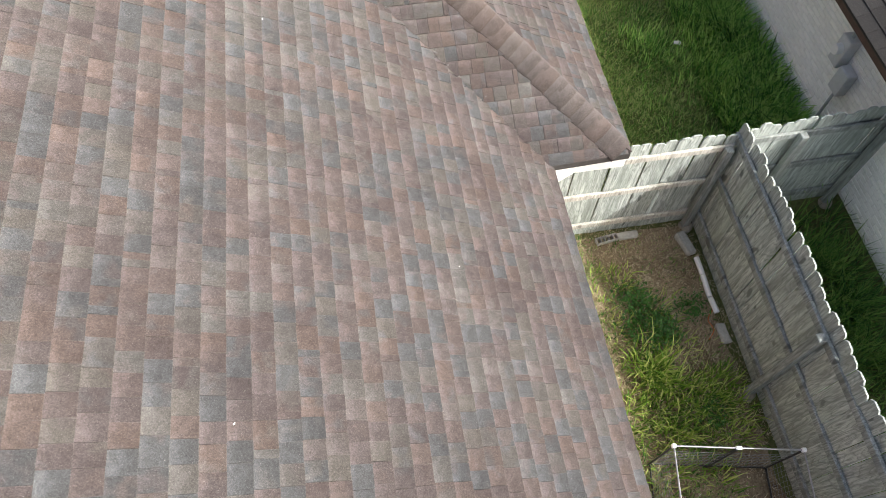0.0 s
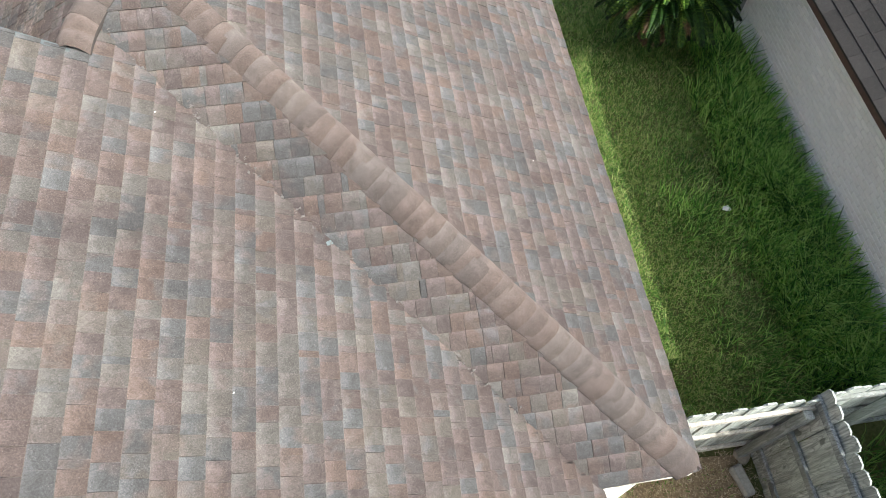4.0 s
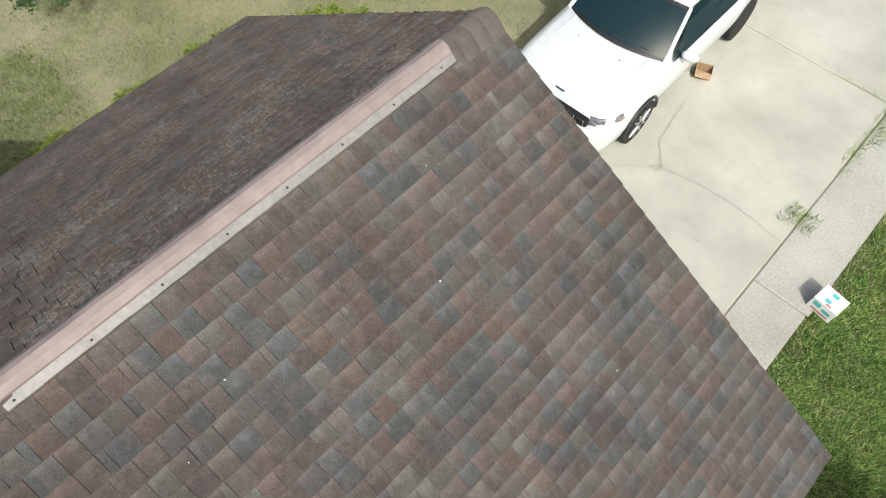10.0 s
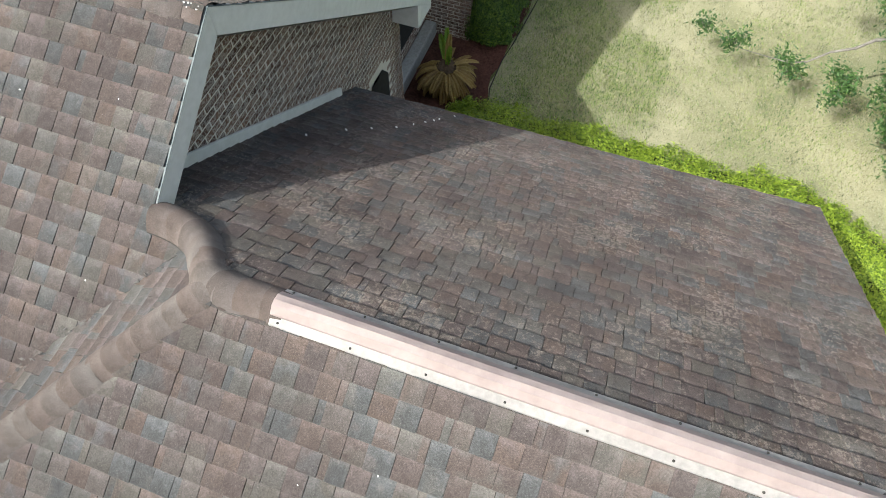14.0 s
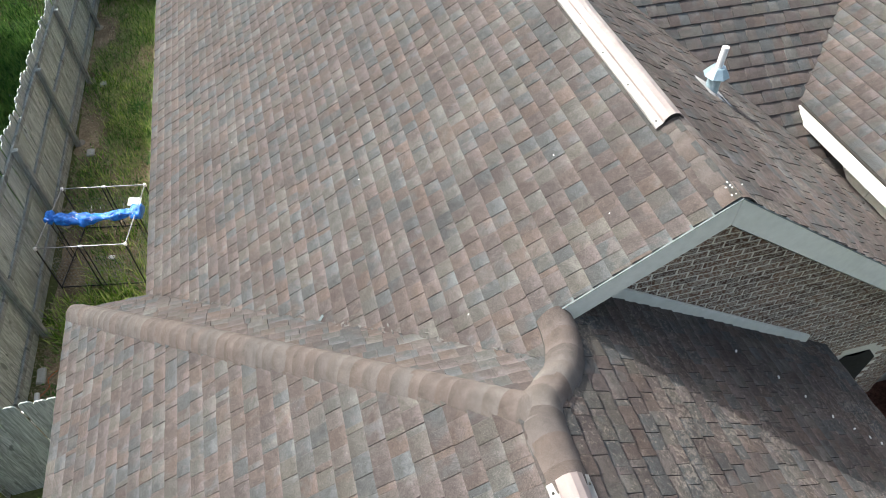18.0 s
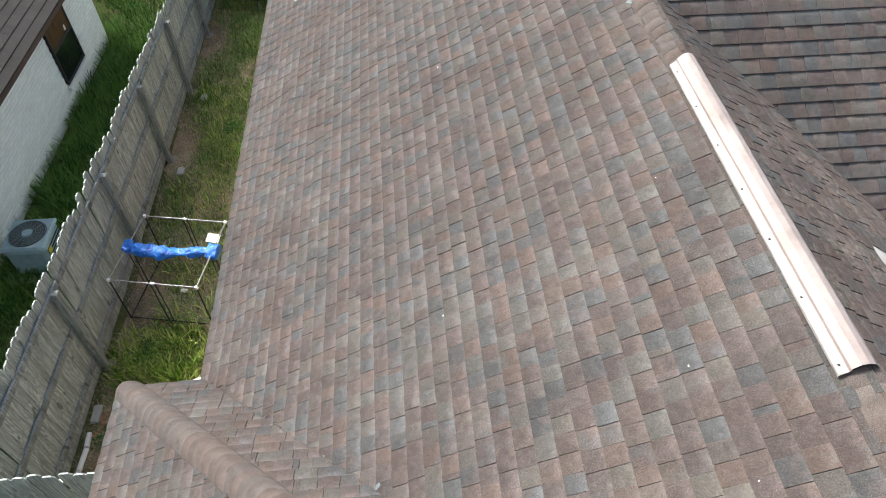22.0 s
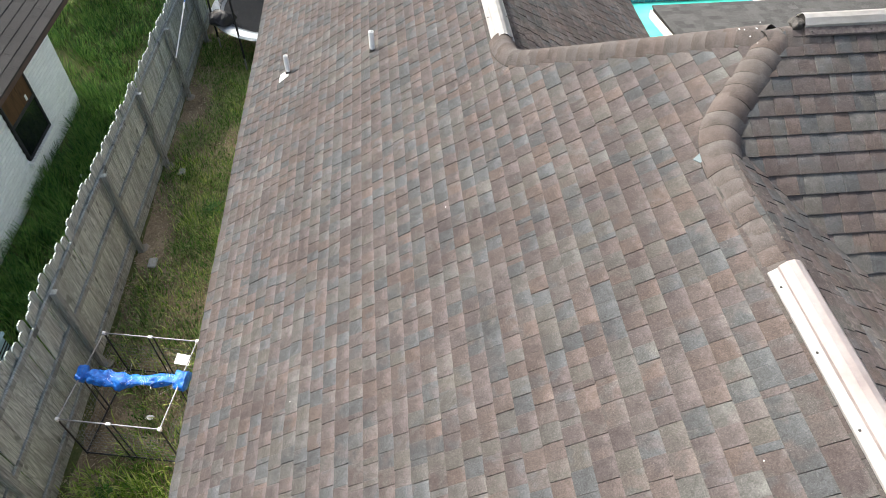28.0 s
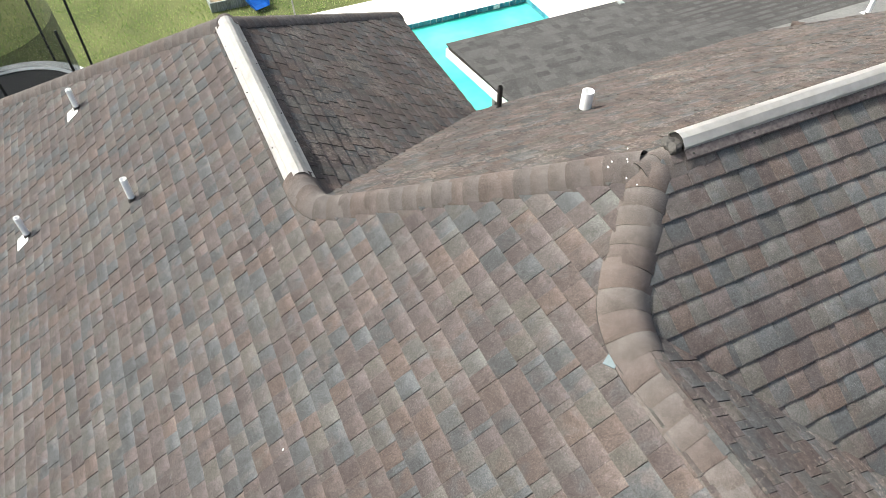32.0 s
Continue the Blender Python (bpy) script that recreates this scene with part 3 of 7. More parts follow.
vent((-2.25, 2.15, 5.892), (-8.3, 2.15, 5.892), K, "pale weathered metal ridge vent on the high ridge", 4, PALE_SHEET, GRIMY)


bm = bmesh.new()
bmesh.ops.create_icosphere(bm, subdivisions=3, radius=0.05, matrix=Matrix.Translation((-2.225, 2.15, 5.865)) @ Matrix.Diagonal((1.1, 1.3, 0.75, 1)))
for v in bm.verts:
    v.co += 0.03 * noise.noise_vector(v.co * 22)
plug = thing("vent_plug", "crumpled black mesh stuffed in the vent's open end", "vent plug", (0, 0, 0))
part("wad", bm, RUBBER, plug)


# ---- pipes and flue ----
def vent_pipe(x, y, z, slope_x, slope_y, height, radius, flash, label, stuff=PVC, look_of="white plastic pipe"):
    top = thing("vent_pipe", label, "vent pipe", (x, y, z), "plumbing vents")
    bm = bmesh.new()
    for r, z0, z1 in ((radius, -0.05, height),):
        outer = [bm.verts.new((r * math.cos(t), r * math.sin(t), zz)) for zz in (z0, z1) for t in [2 * math.pi * i / 20 for i in range(20)]]
        inner = [bm.verts.new((r * 0.86 * math.cos(t), r * 0.86 * math.sin(t), zz)) for zz in (z1 - 0.12, z1) for t in [2 * math.pi * i / 20 for i in range(20)]]
        for i in range(20):
            j = (i + 1) % 20
            bm.faces.new((outer[i], outer[j], outer[20 + j], outer[20 + i]))
            bm.faces.new((outer[20 + i], outer[20 + j], inner[20 + j], inner[20 + i]))
            bm.faces.new((inner[20 + i], inner[20 + j], inner[j], inner[i]))
        bm.faces.new(list(reversed(inner[:20])))
    part("pipe", bm, stuff, top, look_of)
    part("collar", tubed((0, 0, -0.03), (0, 0, 0.045), radius * 1.55, radius * 1.08, 18), RUBBER, top, "black rubber boot")
    w = 0.075
    pts = [(-w, -w), (w, -w), (w * 1.1, w * 1.3), (-w * 0.8, w * 1.2)]
    sx = 1.0 if slope_x > 0 else -1.0
    part("flashing", slab([(px + 0.06 * (1 if slope_x else 0) * sx, py, -(px + 0.06 * sx) * slope_x - py * slope_y + 0.022) for px, py in pts], 0.004, flash, "flashing"), flash, top, "metal base flashing")


vent_pipe(2.04, -2.09, z_main(2.04), K, 0, 0.28, 0.032, PVC, "white plastic vent pipe with a pale flashing")
vent_pipe(0.81, -1.15, z_main(0.81), K, 0, 0.27, 0.032, RUBBER, "white plastic vent pipe standing on the slope")
vent_pipe(1.23, -3.36, z_main(1.23), K, 0, 0.27, 0.032, PVC, "white plastic vent pipe near the rear hip")
vent_pipe(-3.32, 0.05, z_s(0, 0.05), 0, -K, 0.23, 0.056, RUBBER, "thick white plastic vent pipe")
vent_pipe(-3.61, -2.02, z_s(0, -2.02), 0, -K, 0.35, 0.034, RUBBER, "black vent pipe standing low on the rear slope", RUBBER, "weathered black pipe")
flue = thing("flue", "galvanised flue with a storm collar and white pipe", "flue", (-2.78, 5.43, z_a_west(-2.78)))
BLUEGALV = speckled("bluish galvanised steel", (0.24, 0.33, 0.38), (0.40, 0.50, 0.55), 16, 0.4, 0.05, 5, 0.5, 0.5)
part("base", tubed((0, 0, -0.06), (0, 0, 0.16), 0.062, 0.058, 20), BLUEGALV, flue, "blue grey galvanised base")
bm = bmesh.new()
for z0, z1, r0, r1 in ((0.15, 0.175, 0.05, 0.115), (0.175, 0.25, 0.115, 0.06)):
    tube(bm, (0, 0, z0), (0, 0, z1), r0, r1, 8)
part("storm_collar", bm, BLUEGALV, flue, "flared galvanised storm collar")
part("pipe", tubed((0, 0, 0.2), (0, 0, 0.44), 0.03, 0.03, 16), PVC, flue, "white pipe")
part("flashing", slab([(-0.16, -0.15, -0.16 * K + 0.02), (0.13, -0.15, 0.13 * K + 0.02), (0.13, 0.15, 0.13 * K + 0.02), (-0.16, 0.15, -0.16 * K + 0.02)], 0.004, FLANGE, "flashing"), FLANGE, flue)

# bent metal scraps and sealant patches on the roof
def patch(x, y, zf, w, d, turn, material, label):
    ob = thing("roof_patch", label, "patch", None, "roof patches")
    pts = [Vector((px, py, 0)) for px, py in ((-w, -d), (w, -d * 0.8), (w * 0.9, d), (-w * 0.7, d * 0.9))]
    m = pose(0, 0, 0, 0, 0, turn)
    out = []
    for p in pts:
        q = m @ p
        out.append((x + q.x, y + q.y, zf(x + q.x, y + q.y) + 0.026))
    part("sheet", slab(out, 0.006, material, "sheet"), material, ob)


BLUESHEET = speckled("dull blue grey sheet", (0.09, 0.12, 0.13), (0.15, 0.185, 0.195), 30, 0.7, 0.1)
patch(-1.43, 2.92, z_main, 0.045, 0.035, 20, BLUESHEET, "grey metal patch beside the ridge caps")
patch(0.95, 6.33, lambda x, y: max(z_main(x), z_hip(x, y)), 0.025, 0.015, 35, BLUESHEET, "small metal scrap in the valley")

# bird droppings
DROP = speckled("dried white droppings", (0.55, 0.55, 0.52), (0.75, 0.75, 0.72), 90, 0.9)
rnd = random.Random(21)
drops = thing("bird_droppings", "small white bird droppings on the shingles", "droppings", (0, 0, 0), kind="stuff")
bm = bmesh.new()
spots = [(-1.95 + rnd.gauss(0, 0.11), 2.12 + rnd.gauss(0, 0.10), 5.86) for _ in range(9)]
spots = [(x, y, max(z_main(x), 5.838 - K * abs(y - 2.2)) + 0.045) for x, y, z in spots]
spots += [(-1.57 + rnd.gauss(0, 0.05), 7.34 + rnd.gauss(0, 0.04), 5.50) for _ in range(7)]
spots += [(x, y, z_b_west(x) + 0.022) for x, y in [(-2.2, 7.42), (-2.55, 7.62), (-2.75, 7.78), (-2.95, 7.95), (-3.15, 8.05), (-3.3, 8.12), (-3.42, 8.17), (-3.5, 8.2), (-3.72, 8.3)]]
spots += [(x, y, z_main(x) + 0.022) for x, y in [(-0.05, 7.08), (0.4, 5.2), (-0.9, 6.3), (1.6, 3.3), (0.2, 2.1), (-1.1, 4.9), (-1.0, 7.0)]]
spots += [(x, y, z_b_east(x) + 0.022) for x, y in [(0.45, 9.3), (0.62, 8.9), (0.8, 10.6), (1.9, 11.2), (2.7, 7.3), (0.3, 11.0)]]
for p in spots:
    bmesh.ops.create_icosphere(bm, subdivisions=1, radius=rnd.uniform(0.004, 0.0065) * (2.4 if p[0] < -2.1 else 1.0), matrix=Matrix.Translation(p) @ pose(0, 0, 0, 0, 0, rnd.random() * 90) @ Matrix.Diagonal((1.5, 0.8, 0.4, 1)))
part("spots", bm, DROP, drops)

# chipped edges along the closed valley, and a few curled tabs
chips = thing("valley_chips", "pale chips of broken shingle along the valley", "roof chips", (0, 0, 0), kind="stuff")
rnd = random.Random(33)
bm = bmesh.new()
for i in range(60):
    x = rnd.uniform(-0.35, 2.3) if i > 22 else rnd.uniform(0.1, 0.8)
    y = 4.62 + (1.878 - K * x) / 0.7 + rnd.gauss(0.0, 0.03)
    r = rnd.uniform(0.006, 0.017)
    z = max(z_main(x), z_hip(x, y)) + 0.020
    m = Matrix.Translation((x, y, z)) @ pose(0, 0, 0, rnd.gauss(-18, 10), rnd.gauss(16, 10), rnd.random() * 180)
    vs = [bm.verts.new(m @ Vector((r * a, r * b, h))) for h in (0.0, 0.004) for a, b in ((-1.6, -0.5), (0.4, -0.8), (1.7, 0.2), (-0.3, 0.7))]
    for f in ((3, 2, 1, 0), (4, 5, 6, 7), (0, 1, 5, 4), (1, 2, 6, 5), (2, 3, 7, 6), (3, 0, 4, 7)):
        bm.faces.new([vs[k] for k in f])
slits = bmesh.new()
for i in range(11):
    x = 2.66 - 0.085 * i - rnd.random() * 0.05
    y = 4.62 + (1.878 - K * x) / 0.7
    ln = rnd.uniform(0.03, 0.07)
    z0, z1 = z_main(x) + 0.024, z_main(x - ln) + 0.024
    vs = [slits.verts.new(p) for p in ((x, y - 0.012, z0), (x, y - 0.002 + rnd.random() * 0.006, z0), (x - ln, y - 0.006, z1), (x - ln, y - 0.010, z1))]
    slits.faces.new(vs)
bmesh.ops.solidify(slits, geom=slits.faces[:], thickness=0.003)
part("valley_gaps", slits, CUT_AND_SHADE, chips, "dark gaps between cut tabs along the valley")
part("chips", bm, speckled("bleached shingle chips", (0.08, 0.075, 0.07), (0.17, 0.163, 0.155), 60, 0.9), chips)

# ---- walls, fascias and gables of the house ----
def brick_material(name, cols, streak, amount, spread=0.28):
    m = Nodes(name, 0.92, 0.0, 0.25)
    p = m.place()
    tone = m.ramp(m.tree.nodes.new("ShaderNodeObjectInfo").outputs["Random"], *[(i / (len(cols) - 1), c) for i, c in enumerate(cols)])
    isl = m.ramp(m.tree.nodes.new("ShaderNodeNewGeometry").outputs["Random Per Island"], (0.0, (1 - spread, 1 - spread, 1 - spread)), (1.0, (1 + spread, 1 + spread, 1 + spread)))
    tone = m.mix(1.0, tone, isl, "MULTIPLY")
    worm = m.noise(p, 26, 3, 0.55)
    line = m.math("LESS_THAN", m.math("ABSOLUTE", m.math("SUBTRACT", worm, 0.52)), amount)
    tone = m.mix(m.math("MULTIPLY", line, 0.5), tone, streak)
    fine = m.noise(p, 90, 4)
    tone = m.mix(1.0, tone, m.ramp(fine, (0.3, (1 - spread, 1 - spread, 1 - spread)), (0.7, (1 + spread, 1 + spread, 1 + spread))), "MULTIPLY")
    m.bump(m.math("ADD", fine, m.math("MULTIPLY", line, 0.5)), 0.6, 0.006)
    return m.colour(tone)


BRICK = brick_material("brown rustic brick", ((0.075, 0.044, 0.032), (0.145, 0.086, 0.060), (0.21, 0.130, 0.090), (0.10, 0.066, 0.052)), (0.54, 0.49, 0.42), 0.055)
PALE_BRICK = brick_material("white painted brick faces", ((0.86, 0.86, 0.83), (0.90, 0.90, 0.87)), (0.70, 0.70, 0.67), 0.006, 0.05)
BED, LONG, HIGH = 0.014, 0.193, 0.056


def brick_mesh(length, material, cache={}):
    key = (length, material.name)
    if key not in cache:
        cache[key] = from_bm("brick", boxed(-length / 2, length / 2, -0.05, 0.010 if material is PALE_BRICK else 0.005, -HIGH / 2, HIGH / 2, bevel=0.003), material)
    return cache[key]


def brick_face(parent, m, width, height, keep, material, limit, window=None, seed=1, turned=False):
    """A running bond of bricks in the plane of m (X along, Z up, -Y inwards): pieces up to the limit, the rest joined."""
    rnd = random.Random(seed)
    verts, faces, made = [], [], 0
    for row in range(int(height / (HIGH + BED))):
        z = (row + 0.5) * (HIGH + BED)
        x = -((row % 2) * 0.5) * (LONG + BED) + LONG / 2
        while x - LONG / 2 < width:
            x0, x1 = max(x - LONG / 2, 0.0), min(x + LONG / 2, width)
            if keep(x, z) and x1 - x0 > 0.04:
                src = brick_mesh(round(x1 - x0, 2), material)
                mm = m @ pose((x0 + x1) / 2, rnd.uniform(-0.0015, 0.002), z, rnd.gauss(0, 0.5), rnd.gauss(0, 0.4), rnd.gauss(180 if turned else 0, 0.8))
                if made < limit and (window is None or window(x, z)):
                    ob = new("brick", src)
                    ob.parent = parent
                    ob.matrix_world = mm
                    made += 1
                else:
                    base = len(verts)
                    verts += [mm @ q.co for q in src.vertices]
                    faces += [tuple(base + i for i in f.vertices) for f in src.polygons]
            x += LONG + BED
    if verts:
        field = part("brick_field", mesh("brick_field", verts, faces, material), material, parent)
        tagged(field, kind="stuff")


def flat_wall(name, points, thick, inward, material, parent, label=""):
    """A wall slab from its outline: points in 3D, thickened along inward."""
    inward = Vector(inward) * thick
    n = len(points)
    vs = [Vector(p) for p in points] + [Vector(p) + inward for p in points]
    bm = bmesh.new()
    bv = [bm.verts.new(v) for v in vs]
    bm.faces.new(bv[:n])
    bm.faces.new(list(reversed(bv[n:])))
    for i in range(n):
        bm.faces.new((bv[i], bv[i + n], bv[(i + 1) % n + n], bv[(i + 1) % n]))
    return part(name, bm, material, parent, label)


def board(name, a, b, depth, thick, out, parent, material=None, label=""):
    """A board hung below the line a-b, its face towards out."""
    a, b, out = Vector(a), Vector(b), Vector(out).normalized()
    bm = bmesh.new()
    d = Vector((0, 0, -depth))
    ring = []
    for p in (a, b):
        ring.append([bm.verts.new(q) for q in (p, p + out * thick, p + out * thick + d, p + d)])
    for i in range(4):
        bm.faces.new((ring[0][i], ring[0][(i + 1) % 4], ring[1][(i + 1) % 4], ring[1][i]))
    bm.faces.new(ring[0])
    bm.faces.new(list(reversed(ring[1])))
    bmesh.ops.recalc_face_normals(bm, faces=bm.faces)
    bmesh.ops.bevel(bm, geom=bm.edges[:], offset=0.004, segments=1, affect="EDGES")
    return part(name, bm, material or PAINT, parent, label)


GABLE_Y = 7.07
TEAL = speckled("dark drip edge", (0.05, 0.07, 0.075), (0.09, 0.11, 0.115), 30, 0.5)
gable = flat_wall("gable_wall", [(-5.12, GABLE_Y, 0), (-0.62, GABLE_Y, 0), (-0.62, GABLE_Y, 4.6), (-1.57, GABLE_Y, 5.30), (-5.12, GABLE_Y, 2.86)], 0.2, (0, -1, 0), MORTAR, house, "brown brick gable wall with pale mortar")
# the arched opening near the wall's corner
brick_face(gable, pose(-0.62, GABLE_Y, 0, 0, 0, 180), 4.5, 5.2,
           lambda x, z: z < z_main(-0.62 - x) - 0.22 and z < z_a_west(-0.62 - x) - 0.22 and z > z_b_west(max(-0.62 - x, -3.85)) - 0.12 - (2.6 if x > 3.25 else 0)
           and not (3.42 < x < 4.05 and z < 2.05 + 0.25 * math.sqrt(max(0, 1 - ((x - 3.73) / 0.32) ** 2))), BRICK, 300, lambda x, z: z > 2.5, 4, True)
part("arched_opening", slab([(-4.04, GABLE_Y + 0.012, 0.4), (-4.67, GABLE_Y + 0.012, 0.4), (-4.67, GABLE_Y + 0.006, 2.0), (-4.5, GABLE_Y + 0.006, 2.2), (-4.2, GABLE_Y + 0.006, 2.2), (-4.04, GABLE_Y + 0.006, 2.0)], 0.002, DARK, "arched_opening"), DARK, house, "dark arched opening in the brick")
# west end of the gable: a short brick return with a dark window
west_end = flat_wall("porch_wall", [(-5.12, GABLE_Y, 0), (-5.12, 6.35, 0), (-5.12, 6.35, 2.86), (-5.12, GABLE_Y, 2.86)], 0.2, (1, 0, 0), MORTAR, house, "brick return wall beside the porch")
brick_face(west_end, pose(-5.12, GABLE_Y, 0, 0, 0, -90) @ pose(0, 0, 0, 0, 0, 180) @ pose(-0.67, 0, 0), 0.67, 2.8, lambda x, z: True, BRICK, 60, None, 5)

# rake boards, the box at the foot of the rake, and the skirt board on the lower roof
apex = (-1.57, 7.385, 5.461)
board("rake_board", (-0.47, 7.385, z_main(-0.47) + 0.001), apex, 0.22, 0.035, (0, 1, 0), house, label="cream painted rake board")
board("rake_board", apex, (-5.33, 7.385, z_a_west(-5.33) + 0.001), 0.22, 0.035, (0, 1, 0), house, label="cream painted rake board")
for a, b in (((-0.47, z_main(-0.47)), (-1.57, 5.459)), ((-1.57, 5.459), (-5.33, z_a_west(-5.33)))):
    bm = bmesh.new()
    vs = [bm.verts.new(p) for p in ((a[0], 7.372, a[1] - 0.25), (b[0], 7.372, b[1] - 0.25), (b[0], GABLE_Y, b[1] - 0.25), (a[0], GABLE_Y, a[1] - 0.25))]
    bm.faces.new(vs)
    bmesh.ops.solidify(bm, geom=bm.faces[:], thickness=0.015)
    part("soffit", bm, PAINT, house, "cream painted soffit")
    part("drip_edge", slab([(a[0], 7.4235, a[1] + 0.007), (b[0], 7.4235, b[1] + 0.007), (b[0], 7.385, b[1] + 0.007), (a[0], 7.385, a[1] + 0.007)], 0.004, TEAL, "drip_edge"), TEAL, house, "dark metal drip edge")
box_end = thing("eave_return", "cream painted boxed eave return at the rake foot", "eave return", (0, 0, 0))
bm = bmesh.new()
prof = [(-5.35, 2.76), (-5.35, 2.60), (-4.92, 2.60), (-4.92, 3.05)]
f0 = [bm.verts.new((x, 7.416, z)) for x, z in prof]
f1 = [bm.verts.new((x, 6.60, z)) for x, z in prof]
bm.faces.new(f0)
bm.faces.new(list(reversed(f1)))
for i in range(4):
    bm.faces.new((f0[i], f1[i], f1[(i + 1) % 4], f0[(i + 1) % 4]))
part("box", bm, PAINT, box_end)
skirt = board("skirt_board", (-0.75, GABLE_Y + 0.016, z_b_west(-0.75) + 0.125), (-3.42, GABLE_Y + 0.016, z_b_west(-3.42) + 0.125), 0.12, 0.03, (0, 1, 0), house, label="cream painted skirt board above the lower roof")

# outer walls under the eaves
for name, x0, x1, y0, y1, top in (("wall_east", 2.20, 2.38, -5.0, 5.2, 2.36), ("wall_garage_east", 2.95, 3.12, 5.40, 11.85, 2.36), ("wall_garage_west", -3.55, -3.38, 7.2, 11.85, 2.36),
                                  ("wall_south", -3.2, 2.2, -5.05, -4.87, 2.36), ("wall_back_west", -3.2, -3.03, -4.87, 5.2, 2.3)):
    part(name, boxed(x0, x1, y0, y1, 0, top), BRICK, house, "brown brick outer wall")
flat_wall("wall_garage_north", [(3.12, 11.87, 0), (-3.55, 11.87, 0), (-3.55, 11.87, 2.4), (-0.13, 11.87, 4.72), (3.12, 11.87, 2.6)], 0.18, (0, -1, 0), BRICK, house, "brown brick garage gable wall")
flat_wall("wall_garage_south", [(3.12, 5.22, 0), (2.38, 5.22, 0), (2.38, 5.22, 2.36), (3.12, 5.22, 2.36)], 0.18, (0, 1, 0), BRICK, house)
board("fascia", (2.71, -5.5, 2.455), (2.71, 4.66, 2.455), 0.15, 0.02, (1, 0, 0), house, label="cream painted fascia")
board("fascia", (2.70, 4.66, 2.455), (3.50, 4.66, 2.455), 0.15, 0.02, (0, -1, 0), house, label="cream painted fascia")
flat_wall("fascia_corner", [(2.69, 4.632, 2.46), (2.98, 4.632, 2.46), (2.72, 4.632, 2.24)], 0.018, (0, 1, 0), PAINT, house, "cream painted corner piece under the eave")
part("eave_return_board", slab([(2.70, 4.625, 2.40), (3.04, 4.625, 2.40), (2.70, 4.47, 2.40)], 0.02, PAINT, "eave_return_board"), PAINT, house, "cream painted return board under the inner eave corner")
board("fascia", (3.48, 4.66, 2.475), (3.48, 12.2, 2.475), 0.15, 0.02, (1, 0, 0), house, label="cream painted fascia")
board("fascia", (-3.80, 7.05, 2.50), (-3.93, 12.2, 2.43), 0.15, 0.02, (-1, 0, 0), house, label="cream painted fascia")
board("rake_board", (3.50, 12.23, 2.47), (-0.13, 12.02, 4.875), 0.18, 0.03, (0, 1, 0), house, label="cream painted rake board")
board("rake_board", (-0.13, 12.02, 4.875), (-3.96, 12.21, 2.38), 0.18, 0.03, (0, 1, 0), house, label="cream painted rake board")
for pts in ([(2.30, -5.5), (2.74, -5.5), (2.74, 5.05), (2.30, 5.05)], [(2.38, 4.68), (3.49, 4.68), (3.49, 12.1), (3.0, 12.1), (3.0, 5.3), (2.75, 5.3)], [(-3.90, 7.1), (-3.4, 7.1), (-3.4, 12.1), (-3.90, 12.1)]):
    part("soffit", slab([(x, y, 2.34) for x, y in pts], 0.015, PAINT, "soffit"), PAINT, house, "cream painted soffit")

# ---- the west wing ----
wing_n = 6.40
wing_wall = flat_wall("wing_wall", [(-4.60, wing_n, 0), (-4.60, wing_n, 3.84), (-6.80, wing_n, 5.36), (-9.0, wing_n, 3.84), (-9.6, wing_n, 3.25), (-9.6, wing_n, 0)], 0.2, (0, -1, 0), MORTAR, house, "brown brick wing gable wall")
brick_face(wing_wall, pose(-4.60, wing_n, 0, 0, 0, 180), 4.0, 5.6, lambda x, z: z < z_wing(max(-4.60 - x, -9.0 + x)) - 0.28 and (x > 0.45 or z > 3.0) and not (1.82 < x < 2.77 and 0.5 < z < 1.85 + 0.4 * math.sqrt(max(0, 1 - ((x - 2.29) / 0.47) ** 2))), BRICK, 300, lambda x, z: z > 1.6, 6, True)
part("arched_window", slab([(-6.44, wing_n + 0.012, 0.5), (-7.35, wing_n + 0.012, 0.5), (-7.35, wing_n + 0.006, 1.8), (-7.1, wing_n + 0.006, 2.15), (-6.7, wing_n + 0.006, 2.15), (-6.44, wing_n + 0.006, 1.8)], 0.002, DARK, "arched_window"), DARK, house, "dark arched window in the brick")
board("wing_fascia", (-4.305, 4.99, 3.90), (-4.305, 7.03, 3.90), 0.14, 0.03, (1, 0, 0), house, label="bright cream painted fascia")
board("wing_rake_board", (-4.30, 7.01, 3.90), (-6.80, 7.01, z_wing(-6.80) - 0.02), 0.19, 0.03, (0, 1, 0), house, label="cream painted rake board")
part("wing_siding", boxed(-4.66, -4.60, 5.2, 6.4, 3.1, 3.80), PAINT, house, "cream siding under the wing eave")
for i in range(3):
    part("siding_panel", boxed(-4.602, -4.582, 5.32 + i * 0.36, 5.67 + i * 0.36, 3.1, 3.77, bevel=0.004), PAINT, house)
part("wing_soffit", slab([(-4.32, 5.05, 3.775), (-4.32, 7.0, 3.775), (-4.65, 7.0, 3.775), (-4.65, 5.05, 3.775)], 0.02, PAINT, "wing_soffit"), PAINT, house)
part("wing_soffit", slab([(-4.6, 7.0, z_wing(-4.6) - 0.13), (-6.8, 7.0, z_wing(-6.8) - 0.13), (-6.8, wing_n + 0.03, z_wing(-6.8) - 0.13), (-4.6, wing_n + 0.03, z_wing(-4.6) - 0.13)], 0.015, PAINT, "wing_soffit"), PAINT, house, "cream painted soffit under the wing rake")
board("wing_rake_board_west", (-6.80, 7.01, z_wing(-6.80) - 0.02), (-9.28, 7.01, 3.90), 0.20, 0.03, (0, 1, 0), house, label="cream painted rake board")
